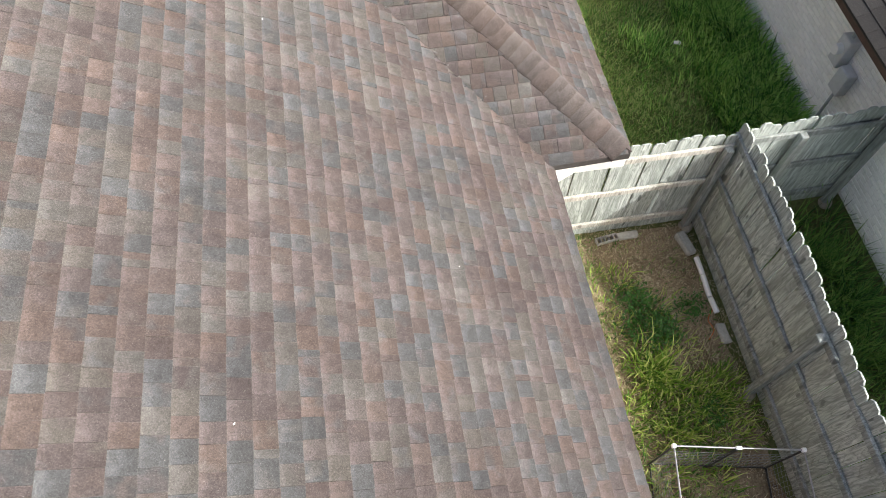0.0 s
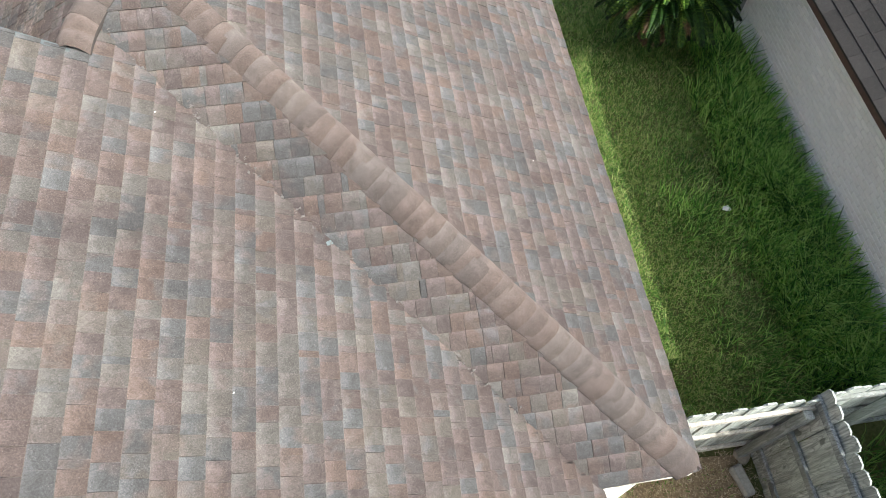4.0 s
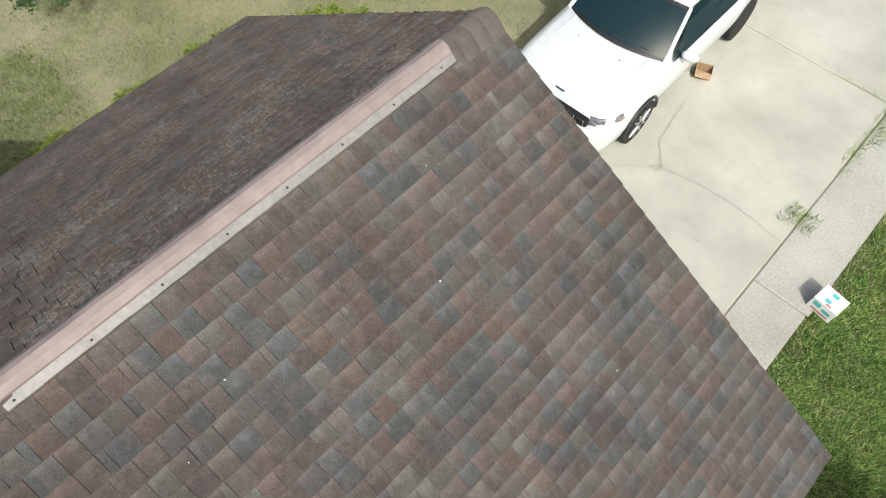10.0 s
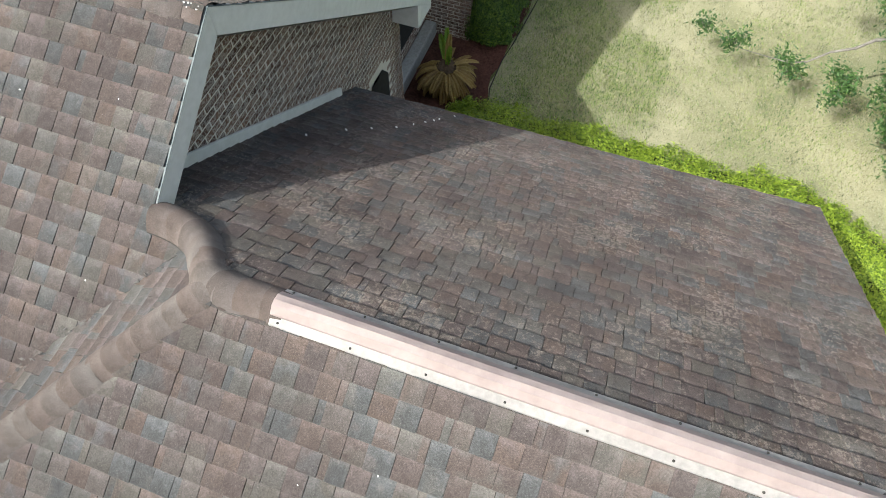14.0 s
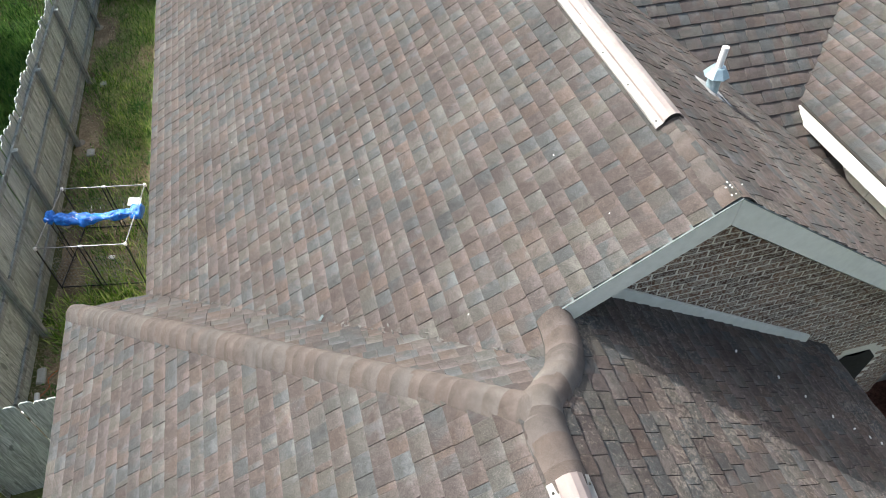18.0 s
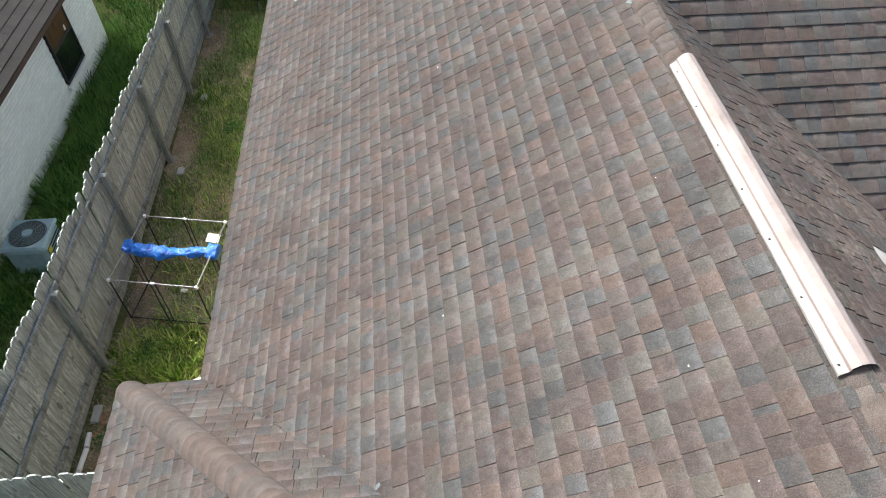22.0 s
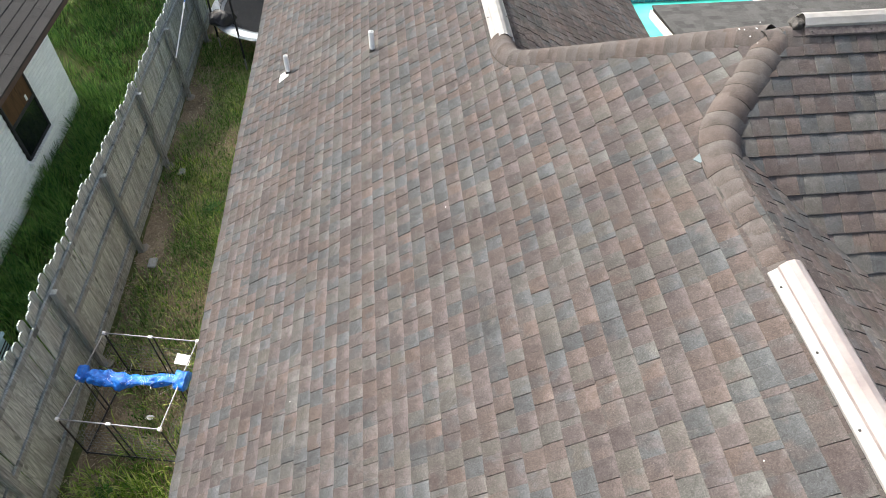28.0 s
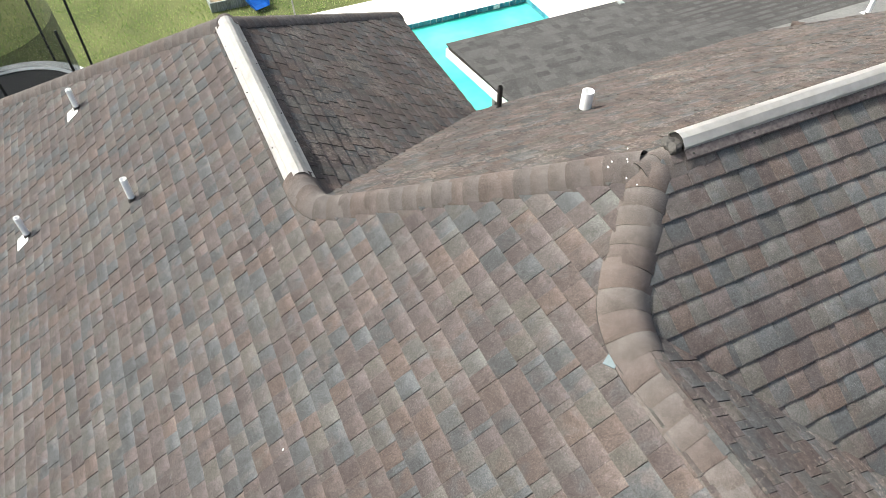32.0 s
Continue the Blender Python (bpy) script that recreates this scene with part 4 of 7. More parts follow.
part("roof_slope_wing_west", slab([(-6.80, 7.02, z_wing(-6.80)), (-9.28, 7.02, 3.92), (-9.28, 4.9, 3.92), (-6.80, 2.50, z_wing(-6.80))], 0.06, SHINGLES, "roof_slope_wing_west"), SHINGLES, house)
SHED_X, BAY_X = -7.40, -9.95
SLOPES["roof_slope_lower"] = (lambda x, y=0: 2.50 + K * (SHED_X - x), [(SHED_X, wing_n + 0.02), (SHED_X, 7.36), (BAY_X, 7.36), (BAY_X, wing_n + 0.02)])
DECKS["roof_slope_lower"] = part("roof_slope_lower", slab([(x, y, 2.49 + K * (SHED_X - x)) for x, y in SLOPES["roof_slope_lower"][1]], 0.06, DECK, "roof_slope_lower"), DECK, house)
lay("roof_slope_lower", (-1, 0), (-9, -7.3, 6.4, 7.4), "very dark asphalt shingles in shade", 23)
board("shed_fascia", (SHED_X + 0.01, wing_n + 0.02, 2.47), (SHED_X + 0.01, 7.37, 2.47), 0.13, 0.025, (1, 0, 0), house, label="cream painted fascia")
board("shed_rake_board", (SHED_X + 0.02, 7.36, 2.47), (BAY_X, 7.36, 2.47 + K * (SHED_X - BAY_X)), 0.13, 0.025, (0, 1, 0), house, label="cream painted rake board")
part("roof_slope_bay_west", slab([(BAY_X, wing_n + 0.02, 2.49 + K * (SHED_X - BAY_X)), (BAY_X, 7.36, 2.49 + K * (SHED_X - BAY_X)), (2 * BAY_X - SHED_X, 7.36, 2.49), (2 * BAY_X - SHED_X, wing_n + 0.02, 2.49)], 0.06, SHINGLES, "roof_slope_bay_west"), SHINGLES, house)
for i in range(9):
    x = SHED_X - 0.08 - i * 0.22
    part("step_flashing", slab([(x, wing_n + 0.02, 2.60 + K * (SHED_X - x) + 0.16), (x - 0.22, wing_n + 0.02, 2.60 + K * (SHED_X - x) + 0.16), (x - 0.22, wing_n + 0.045, 2.60 + K * (SHED_X - x) + 0.16), (x, wing_n + 0.045, 2.60 + K * (SHED_X - x) + 0.16)], 0.16, PAINT, "step_flashing"), PAINT, house, "cream stepped flashing")
bump = flat_wall("bay_wall", [(-7.72, wing_n, 0), (-7.72, 7.22, 0), (-7.72, 7.22, 2.55), (-7.72, wing_n, 2.55)], 0.2, (-1, 0, 0), MORTAR, house, "brown brick bay wall")
brick_face(bump, pose(-7.72, wing_n, 0, 0, 0, 90) @ pose(0, 0, 0, 0, 0, 180) @ pose(-0.82, 0, 0), 0.82, 2.5, lambda x, z: True, BRICK, 120, None, 7)
bump2 = flat_wall("bay_wall_north", [(-7.72, 7.22, 0), (-12.2, 7.22, 0), (-12.2, 7.22, 2.5), (BAY_X, 7.22, 4.06), (-7.72, 7.22, 2.5)], 0.2, (0, -1, 0), MORTAR, house, "brown brick bay wall")
brick_face(bump2, pose(-7.72, 7.22, 0, 0, 0, 180), 3.85, 4.8, lambda x, z: z < 2.35 + K * min(x, 4.46 - x) and not (0.78 < x < 1.42 and 2.05 < z < 2.95), BRICK, 100, lambda x, z: x < 2, 8, True)
part("bay_window", boxed(-8.98, -8.36, 7.215, 7.224, 2.12, 2.98), DARK, house, "dark window in the brick bay")
part("bay_window_sill", boxed(-9.02, -8.32, 7.2, 7.25, 2.05, 2.115, bevel=0.01), BRICK, house, "brick sill under the bay window")
lamp = thing("security_lamp", "small white security lamp on the brick wall", "lamp", (-8.5, 7.24, 2.15))
part("body", boxed(-0.03, 0.03, 0, 0.05, -0.05, 0.05, bevel=0.008), PVC, lamp)
bm = bmesh.new()
bmesh.ops.create_uvsphere(bm, u_segments=12, v_segments=8, radius=0.05, matrix=Matrix.Translation((0, 0.09, -0.02)))
part("globe", bm, PVC, lamp, "white globe")
part("porch_curb", boxed(-7.7, -5.15, 6.42, 6.62, 0, 0.28, bevel=0.02), CONCRETE, house, "low concrete footing")
part("porch_sill", boxed(-5.20, -5.10, 6.45, 7.05, 0.95, 1.05, bevel=0.01), BRICK, house, "brick sill under the porch window")
part("porch_window", boxed(-5.14, -5.128, 6.48, 6.95, 1.06, 2.6), DARK, house, "dark porch window")

# ---- ground ----
ground = new("ground", slab([(-150, -150, 0), (150, -150, 0), (150, 150, 0), (-150, 150, 0)], 0.3, TURF, "ground"))
tagged(ground, "turf ground that runs out beyond the yards", "ground", kind="structure")


def blob(points, z, name, material, label, category, jitter=0.12, seed=1, thick=0.05, kind="structure"):
    """A thin ground patch with a ragged outline."""
    rnd = random.Random(seed)
    out = []
    for i, a in enumerate(points):
        b = points[(i + 1) % len(points)]
        n = max(1, int(math.dist(a, b) / 0.25))
        for k in range(n):
            t = k / n
            out.append((a[0] + (b[0] - a[0]) * t + rnd.gauss(0, jitter), a[1] + (b[1] - a[1]) * t + rnd.gauss(0, jitter), z))
    ob = new(name, slab(out, thick, material, name))
    return tagged(ob, label, category, kind=kind)


STRAW = speckled("straw thatch between dry blades", (0.13, 0.145, 0.07), (0.37, 0.345, 0.225), 60, 0.98, 0.6, 0.6, 0.1, dist=0.02)
blob([(2.4, -9.0), (4.98, -9.0), (4.98, 5.1), (2.4, 5.1)], 0.012, "ground_side_yard", SOIL, "bare soil and thatch in the side yard", "ground", 0.02, 3)
blob([(-20, 7.9), (-9.3, 8.0), (-6.7, 7.86), (-4.2, 8.2), (-4.2, 14.4), (-2.5, 14.9), (-2.4, 26), (-20, 26)], 0.010, "ground_front_lawn", STRAW, "dry straw coloured front lawn", "ground", 0.05, 4)
blob([(-9.8, 6.5), (-4.0, 6.6), (-4.0, 8.1), (-6.35, 8.0), (-6.8, 7.86), (-7.6, 7.90), (-9.3, 7.99), (-12.5, 8.0), (-12.5, 7.2), (-9.8, 7.2)], 0.016, "mulch_bed", MULCH, "dark red bark mulch bed beside the porch", "ground", 0.02, 5)
blob([(-30, -30), (5, -30), (5, -5.6), (-30, -5.6)], 0.008, "ground_back_lawn", TURF, "patchy green and straw back lawn", "ground", 0.05, 6)


def cracked_concrete():
    m = Nodes("old driveway concrete", 0.9, 0.0, 0.3)
    p = m.place()
    fine, mid, broad = m.noise(p, 60, 5), m.noise(p, 7, 5), m.noise(p, 0.7, 5)
    tone = m.ramp(broad, (0.35, (0.345, 0.345, 0.300)), (0.65, (0.46, 0.46, 0.405)))
    tone = m.mix(m.ramp(mid, (0.58, (0, 0, 0)), (0.75, (0.45, 0.45, 0.45))), tone, (0.29, 0.28, 0.255))
    tone = m.mix(0.35, tone, m.ramp(fine, (0.3, (0.35, 0.35, 0.35)), (0.7, (0.66, 0.66, 0.66))), "OVERLAY")
    m.bump(fine, 0.3, 0.004)
    return m.colour(tone)


DRIVE = cracked_concrete()
JOINT = speckled("dirt in the joints", (0.22, 0.20, 0.16), (0.34, 0.31, 0.25), 40, 0.95)
driveway = thing("driveway", "pale worn concrete driveway with cracks and joints", "driveway", (0, 0, 0), kind="structure")
for x0, x1, y0, y1 in ((-2.35, 2.305, 12.0, 19.215), (-2.35, 2.305, 19.235, 30), (2.325, 3.10, 12.0, 15.05), (2.325, 3.13, 15.07, 19.2), (2.325, 3.14, 19.22, 30)):
    part("slab", boxed(x0, x1, y0, y1, -0.1, 0.035, bevel=0.012), CONCRETE if x0 > 2 else DRIVE, driveway, "worn concrete slab")
part("joint_bed", boxed(-2.3, 3.05, 12.05, 29.9, -0.08, 0.022), JOINT, driveway, "dirt filled joints")
drive_e = thing("driveway_neighbour", "pale concrete drive with a broken earthy edge", "driveway", (0, 0, 0), kind="structure")
rnd = random.Random(8)
edge = [(7.45, 26), (7.47, 18.3), (7.45, 17.8), (7.67, 17.06), (7.86, 16.4), (7.76, 15.7), (7.80, 15.2), (7.58, 14.9), (7.63, 14.4), (7.5, 13.6), (7.45, 12.6)]
part("slab", slab([(x + rnd.gauss(0, 0.015), y, 0.014) for x, y in edge] + [(16, 12.6, 0.014), (16, 26, 0.014)], 0.12, DRIVE, "slab"), DRIVE, drive_e)


def crack(name, points, width, z, seed):
    """A thin dark fissure: a ragged ribbon of small slabs."""
    rnd = random.Random(seed)
    bm = bmesh.new()
    line = []
    for a, b in zip(points, points[1:]):
        n = max(2, int(math.dist(a, b) / 0.06))
        line += [(a[0] + (b[0] - a[0]) * k / n + rnd.gauss(0, 0.012), a[1] + (b[1] - a[1]) * k / n + rnd.gauss(0, 0.012)) for k in range(n)]
    prev = None
    for i, (x, y) in enumerate(line):
        nx, ny = line[min(i + 1, len(line) - 1)][0] - line[max(i - 1, 0)][0], line[min(i + 1, len(line) - 1)][1] - line[max(i - 1, 0)][1]
        d = math.hypot(nx, ny) or 1
        w = width * rnd.uniform(0.4, 1.3)
        pair = [bm.verts.new((x - ny / d * w, y + nx / d * w, z)), bm.verts.new((x + ny / d * w, y - nx / d * w, z))]
        if prev:
            bm.faces.new((prev[0], prev[1], pair[1], pair[0]))
        prev = pair
    bmesh.ops.solidify(bm, geom=bm.faces[:], thickness=0.003)
    part("crack", bm, JOINT, driveway, "dark crack")


crack("c", [(2.30, 15.82), (2.0, 15.85), (1.5, 15.90), (0.9, 15.87), (0.36, 15.74), (-0.14, 15.30), (-0.5, 15.05)], 0.0028, 0.0395, 1)
crack("c", [(0.36, 15.74), (0.07, 16.12), (-0.06, 16.9), (-0.2, 17.7), (-0.1, 19.0)], 0.0022, 0.0405, 3)


# ---- grass ----
def blade_material(name, cols):
    m = Nodes(name, 0.6, 0.0, 0.3)
    rnd = m.tree.nodes.new("ShaderNodeNewGeometry").outputs["Random Per Island"]
    p = m.place()
    broad = m.math("ADD", m.math("MULTIPLY", m.noise(p, 1.3, 3, 0.6), 0.55), m.math("MULTIPLY", m.noise(p, 10.0, 4, 0.7), 0.75))
    fac = m.math("ADD", m.math("MULTIPLY", rnd, 0.78), m.math("MULTIPLY", m.math("SUBTRACT", broad, 0.47), 0.95))
    tone = m.ramp(fac, *[(0.20 + 0.60 * i / (len(cols) - 1), c) for i, c in enumerate(cols)])
    m.colour(tone)
    thin = m.node("BsdfTranslucent", Color=tone)
    both = m.node("MixShader", Fac=0.35)
    m.put(both.inputs[1], m.bsdf.outputs[0])
    m.put(both.inputs[2], thin.outputs[0])
    m.put(m.tree.nodes["Material Output"].inputs[0], both.outputs[0])
    return m.mat


LUSH = blade_material("lush green blades", ((0.065, 0.15, 0.015), (0.17, 0.31, 0.035), (0.32, 0.46, 0.07), (0.55, 0.60, 0.20)))
LAWN = blade_material("short lawn blades", ((0.030, 0.092, 0.014), (0.082, 0.21, 0.032), (0.18, 0.335, 0.062), (0.40, 0.46, 0.17)))
STRAWS = blade_material("lying straw", ((0.11, 0.085, 0.045), (0.25, 0.195, 0.11), (0.42, 0.34, 0.21), (0.66, 0.58, 0.42)))
YARD = blade_material("yard weeds and grass", ((0.026, 0.085, 0.013), (0.072, 0.188, 0.028), (0.165, 0.305, 0.055), (0.37, 0.43, 0.17)))
RANK = blade_material("rank dark green blades", ((0.024, 0.085, 0.015), (0.095, 0.27, 0.042), (0.24, 0.50, 0.085), (0.44, 0.66, 0.17)))
MIXED = blade_material("green and yellow blades", ((0.04, 0.10, 0.014), (0.10, 0.20, 0.030), (0.20, 0.29, 0.060), (0.38, 0.41, 0.17)))
# darker copy of the rank blades, with shade put into the colour
SHADY = blade_material("rank blades darkened for shade", ((0.016, 0.060, 0.010), (0.046, 0.14, 0.020), (0.10, 0.24, 0.035), (0.20, 0.33, 0.07)))
DRY = blade_material("dry straw blades", ((0.05, 0.068, 0.026), (0.135, 0.15, 0.072), (0.27, 0.265, 0.165), (0.46, 0.435, 0.325)))


def grass(name, regions, material, label, seed, single=False, lie=1.0):
    """Blades of grass, each a bent, tapered strip. regions: (x0, x1, y0, y1, count, height, width, clump size, bare share)."""
    rng = np.random.default_rng(seed)
    groups = []
    for x0, x1, y0, y1, count, high, wide, clump, bare in regions:
        if clump:
            k = max(1, int(count / (14 if clump < 0.11 else 46)))
            cx, cy = rng.uniform(x0, x1, k), rng.uniform(y0, y1, k)
            pick = rng.integers(0, k, count)
            ox, oy = rng.normal(0, clump, count), rng.normal(0, clump, count)
            x, y = cx[pick] + ox, cy[pick] + oy
            way = np.arctan2(oy, ox) + rng.normal(0, 0.7, count)
        else:
            x, y, way = rng.uniform(x0, x1, count), rng.uniform(y0, y1, count), rng.uniform(0, 2 * np.pi, count)
        if bare:
            g = np.sin(x * 2.1 + 1.3 * np.sin(y * 1.7)) + np.sin(y * 1.6 + 1.1 * np.sin(x * 2.6 + 1)) + rng.normal(0, 0.35, count)
            ok = g > np.quantile(g, bare)
            x, y, way = x[ok], y[ok], way[ok]
        ok = (x > x0 - 0.03) & (x < x1 + 0.03) & (y > y0 - 0.03) & (y < y1 + 0.03)
        x, y, turn = x[ok], y[ok], way[ok]
        n = len(x)
        h = high * rng.uniform(0.4, 1.3, n)
        lean = rng.uniform(0.25, 1.0, n) * h * lie
        w = wide * rng.uniform(0.6, 1.3, n)
        sx, sy = -np.sin(turn) * w / 2, np.cos(turn) * w / 2
        dx, dy = np.cos(turn) * lean, np.sin(turn) * lean
        z0 = np.full(n, 0.013 if lie > 2 else 0.0)
        v = np.stack([np.stack([x - sx, y - sy, z0], -1), np.stack([x + sx, y + sy, z0], -1), np.stack([x + dx * 0.4 + sx * 0.8, y + dy * 0.4 + sy * 0.8, h * 0.62], -1),
                      np.stack([x + dx * 0.4 - sx * 0.8, y + dy * 0.4 - sy * 0.8, h * 0.62], -1), np.stack([x + dx, y + dy, z0 + h * 0.92], -1)], 1)
        groups.append(v[:, [0, 1, 4]] if single else v)
    v = np.concatenate(groups)
    n, k = len(v), v.shape[1]
    me = bpy.data.meshes.new(name)
    me.vertices.add(k * n)
    me.vertices.foreach_set("co", v.reshape(-1).astype(np.float32))
    base = np.arange(n)[:, None] * k
    if single:
        loops, starts = (base + np.array([0, 1, 2])).reshape(-1), np.arange(n) * 3
    else:
        loops = np.concatenate([base + np.array([0, 1, 2, 3]), base + np.array([3, 2, 4])], 1).reshape(-1)
        starts = (np.arange(n)[:, None] * 7 + np.array([0, 4])).reshape(-1)
    me.loops.add(len(loops))
    me.loops.foreach_set("vertex_index", loops.astype(np.int32))
    me.polygons.add(len(starts))
    me.polygons.foreach_set("loop_start", starts.astype(np.int32))
    me.update(calc_edges=True)
    me.materials.append(material)
    return tagged(new(name, me), label, "grass", kind="stuff")


grass("grass", [(3.3, 7.2, 5.35, 12.2, 150000, 0.050, 0.0105, 0.06, 0.0), (3.3, 7.2, 5.35, 12.2, 34000, 0.085, 0.012, 0.08, 0.1), (3.15, 7.6, 12.0, 15.2, 84000, 0.045, 0.0105, 0.06, 0.0), (3.15, 7.6, 12.2, 20, 30000, 0.08, 0.012, 0.08, 0.2), (3.2, 7.5, 15, 20, 70000, 0.045, 0.012, 0.07, 0.04)], LAWN, "mown green side lawn, paler beside the eave", 1, True, 1.3)
grass("long_grass", [(6.15, 7.15, 5.5, 10.5, 9000, 0.34, 0.017, 0.12, 0), (6.5, 7.12, 5.4, 11.5, 7000, 0.42, 0.020, 0.12, 0), (5.2, 6.3, 5.4, 9.6, 3000, 0.17, 0.013, 0.12, 0.2)], RANK, "long unmown lush grass along the neighbour's wall", 2)
grass("side_yard_grass", [(5.3, 7.1, -6.5, 5.0, 26000, 0.30, 0.013, 0.11, 0)], SHADY, "tall green grass behind the fence, darkened for shade", 9)
grass("yard_grass", [(2.5, 4.95, -8.5, 0.6, 66000, 0.065, 0.0105, 0.13, 0.30), (2.5, 4.95, 0.6, 5.1, 15000, 0.065, 0.0105, 0.11, 0.50), (2.5, 3.75, -8.5, 4.9, 16000, 0.08, 0.010, 0.09, 0.30), (3.2, 4.95, -8.0, 3.4, 12000, 0.13, 0.013, 0.10, 0.45)], YARD, "patchy green grass and weeds on bare soil", 3)
grass("yard_weeds", [(3.75, 4.25, 2.9, 3.5, 260, 0.30, 0.020, 0.09, 0), (3.4, 5.0, 2.2, 3.1, 1500, 0.18, 0.015, 0.10, 0.1), (3.6, 4.6, 3.2, 4.2, 500, 0.14, 0.013, 0.10, 0.1), (3.5, 4.9, 0.5, 2.5, 700, 0.20, 0.018, 0.10, 0.3), (2.9, 4.8, -6.5, 0.5, 4500, 0.12, 0.013, 0.11, 0.3), (3.5, 4.2, 4.2, 4.9, 160, 0.14, 0.014, 0.07, 0)], LUSH, "clumps of bright green weeds on dry soil", 8)
grass("yard_thatch", [(2.5, 5.05, -8.5, 2.2, 34000, 0.022, 0.007, 0.06, 0.10), (2.5, 5.08, 2.2, 5.15, 26000, 0.022, 0.006, 0.06, 0.05)], STRAWS, "dry straw lying on bare soil", 4, True, 3.5)
grass("front_lawn_grass", [(-13, -5.9, 8.2, 16, 115000, 0.045, 0.0095, 0.045, 0.03), (-12, -2.4, 14.6, 20, 80000, 0.042, 0.010, 0.045, 0.03), (-16, -11, 7.6, 12, 24000, 0.05, 0.014, 0.05, 0.05)], DRY, "dry straw front lawn with green flecks", 5, True)
grass("front_lawn_green", [(-14, -5.9, 8.1, 16, 90000, 0.05, 0.010, 0.07, 0.30), (-13.5, -6.2, 7.95, 10.6, 80000, 0.05, 0.010, 0.06, 0.12), (-10, -2.4, 14.6, 20, 50000, 0.045, 0.010, 0.07, 0.35)], MIXED, "green flecks in the dry front lawn", 6, True)
grass("back_lawn_grass", [(-5.5, 5, -22, -10.9, 60000, 0.06, 0.018, 0, 0.05), (0, 5, -11, -6, 9000, 0.06, 0.018, 0, 0.12)], MIXED, "patchy green and yellow back lawn", 7, True)
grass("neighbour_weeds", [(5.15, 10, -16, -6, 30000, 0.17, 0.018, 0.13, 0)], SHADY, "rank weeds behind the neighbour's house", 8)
grass("dry_edge_grass", [(7.25, 7.75, 12.6, 18.2, 9000, 0.07, 0.011, 0.05, 0.2), (3.10, 3.35, 12.4, 20, 4000, 0.05, 0.010, 0, 0.1), (3.4, 6.4, 5.6, 19.0, 16000, 0.045, 0.007, 0.05, 0.4), (3.4, 6.6, 12.6, 19.0, 16000, 0.05, 0.007, 0.06, 0.5)], DRY, "dry yellow grass along the lawn's edges", 10, True)
grass("driveway_weed", [(2.26, 2.42, 17.4, 18.3, 900, 0.055, 0.009, 0.05, 0), (2.28, 2.50, 18.2, 19.3, 1500, 0.06, 0.009, 0.06, 0), (2.36, 2.58, 19.15, 19.42, 420, 0.07, 0.009, 0.05, 0), (1.35, 2.4, 19.17, 19.29, 800, 0.05, 0.009, 0.05, 0.1), (2.27, 2.36, 15.4, 16.1, 160, 0.04, 0.008, 0.03, 0.2), (2.1, 2.5, 16.15, 16.5, 420, 0.10, 0.008, 0.07, 0), (2.27, 2.36, 16.0, 20, 380, 0.04, 0.008, 0, 0.4), (0.25, 0.45, 15.6, 15.8, 160, 0.05, 0.008, 0.04, 0)], MIXED, "weeds growing in the driveway joint", 9)


# ---- fences ----
def wood_material(name, lo, hi, stain):
    m = Nodes(name, 0.9, 0.0, 0.25)
    tc = m.tree.nodes.new("ShaderNodeTexCoord").outputs["Object"]
    rnd = m.tree.nodes.new("ShaderNodeObjectInfo").outputs["Random"]
    shift = m.node("VectorMath")
    shift.operation = "ADD"
    m.put(shift.inputs[0], tc)
    m.put(shift.inputs[1], m.node("CombineXYZ", X=m.math("MULTIPLY", rnd, 50.0), Z=m.math("MULTIPLY", rnd, 31.0)).outputs[0])
    grain = m.noise(m.stretch(shift.outputs[0], (60, 60, 3.2)), 1.0, 6, 0.7)
    knot = m.noise(m.stretch(shift.outputs[0], (9, 9, 3.0)), 1.0, 2, 0.4)
    tone = m.ramp(grain, (0.36, lo), (0.64, hi))
    ring = m.math("FRACT", m.math("MULTIPLY", m.noise(m.stretch(shift.outputs[0], (7, 7, 1.3)), 1.0, 2, 0.45), 13.0))
    tone = m.mix(1.0, tone, m.ramp(ring, (0.0, (0.62, 0.62, 0.62)), (0.18, (0.95, 0.95, 0.95)), (0.75, (1.12, 1.12, 1.12)), (1.0, (0.66, 0.66, 0.66))), "MULTIPLY")
    tone = m.mix(m.ramp(knot, (0.66, (0, 0, 0)), (0.70, (0.85, 0.85, 0.85))), tone, tuple(c * 0.40 for c in lo))
    tone = m.mix(m.math("MULTIPLY", rnd, 0.40), tone, stain)
    weather = m.noise(m.stretch(shift.outputs[0], (7, 7, 0.9)), 1.0, 4, 0.6)
    tone = m.mix(m.ramp(weather, (0.45, (0, 0, 0)), (0.68, (0.7, 0.7, 0.7))), tone, tuple(c * 0.55 for c in stain))
    m.bump(grain, 0.5, 0.004)
    return m.colour(tone)


PICKET = wood_material("silvered fence wood", (0.20, 0.225, 0.208), (0.56, 0.61, 0.58), (0.31, 0.355, 0.315))
RAIL = wood_material("dark weathered rail wood", (0.12, 0.135, 0.13), (0.38, 0.41, 0.395), (0.25, 0.275, 0.255))
NEWWOOD = wood_material("pale bleached rail wood", (0.38, 0.37, 0.325), (0.60, 0.585, 0.525), (0.43, 0.42, 0.37))


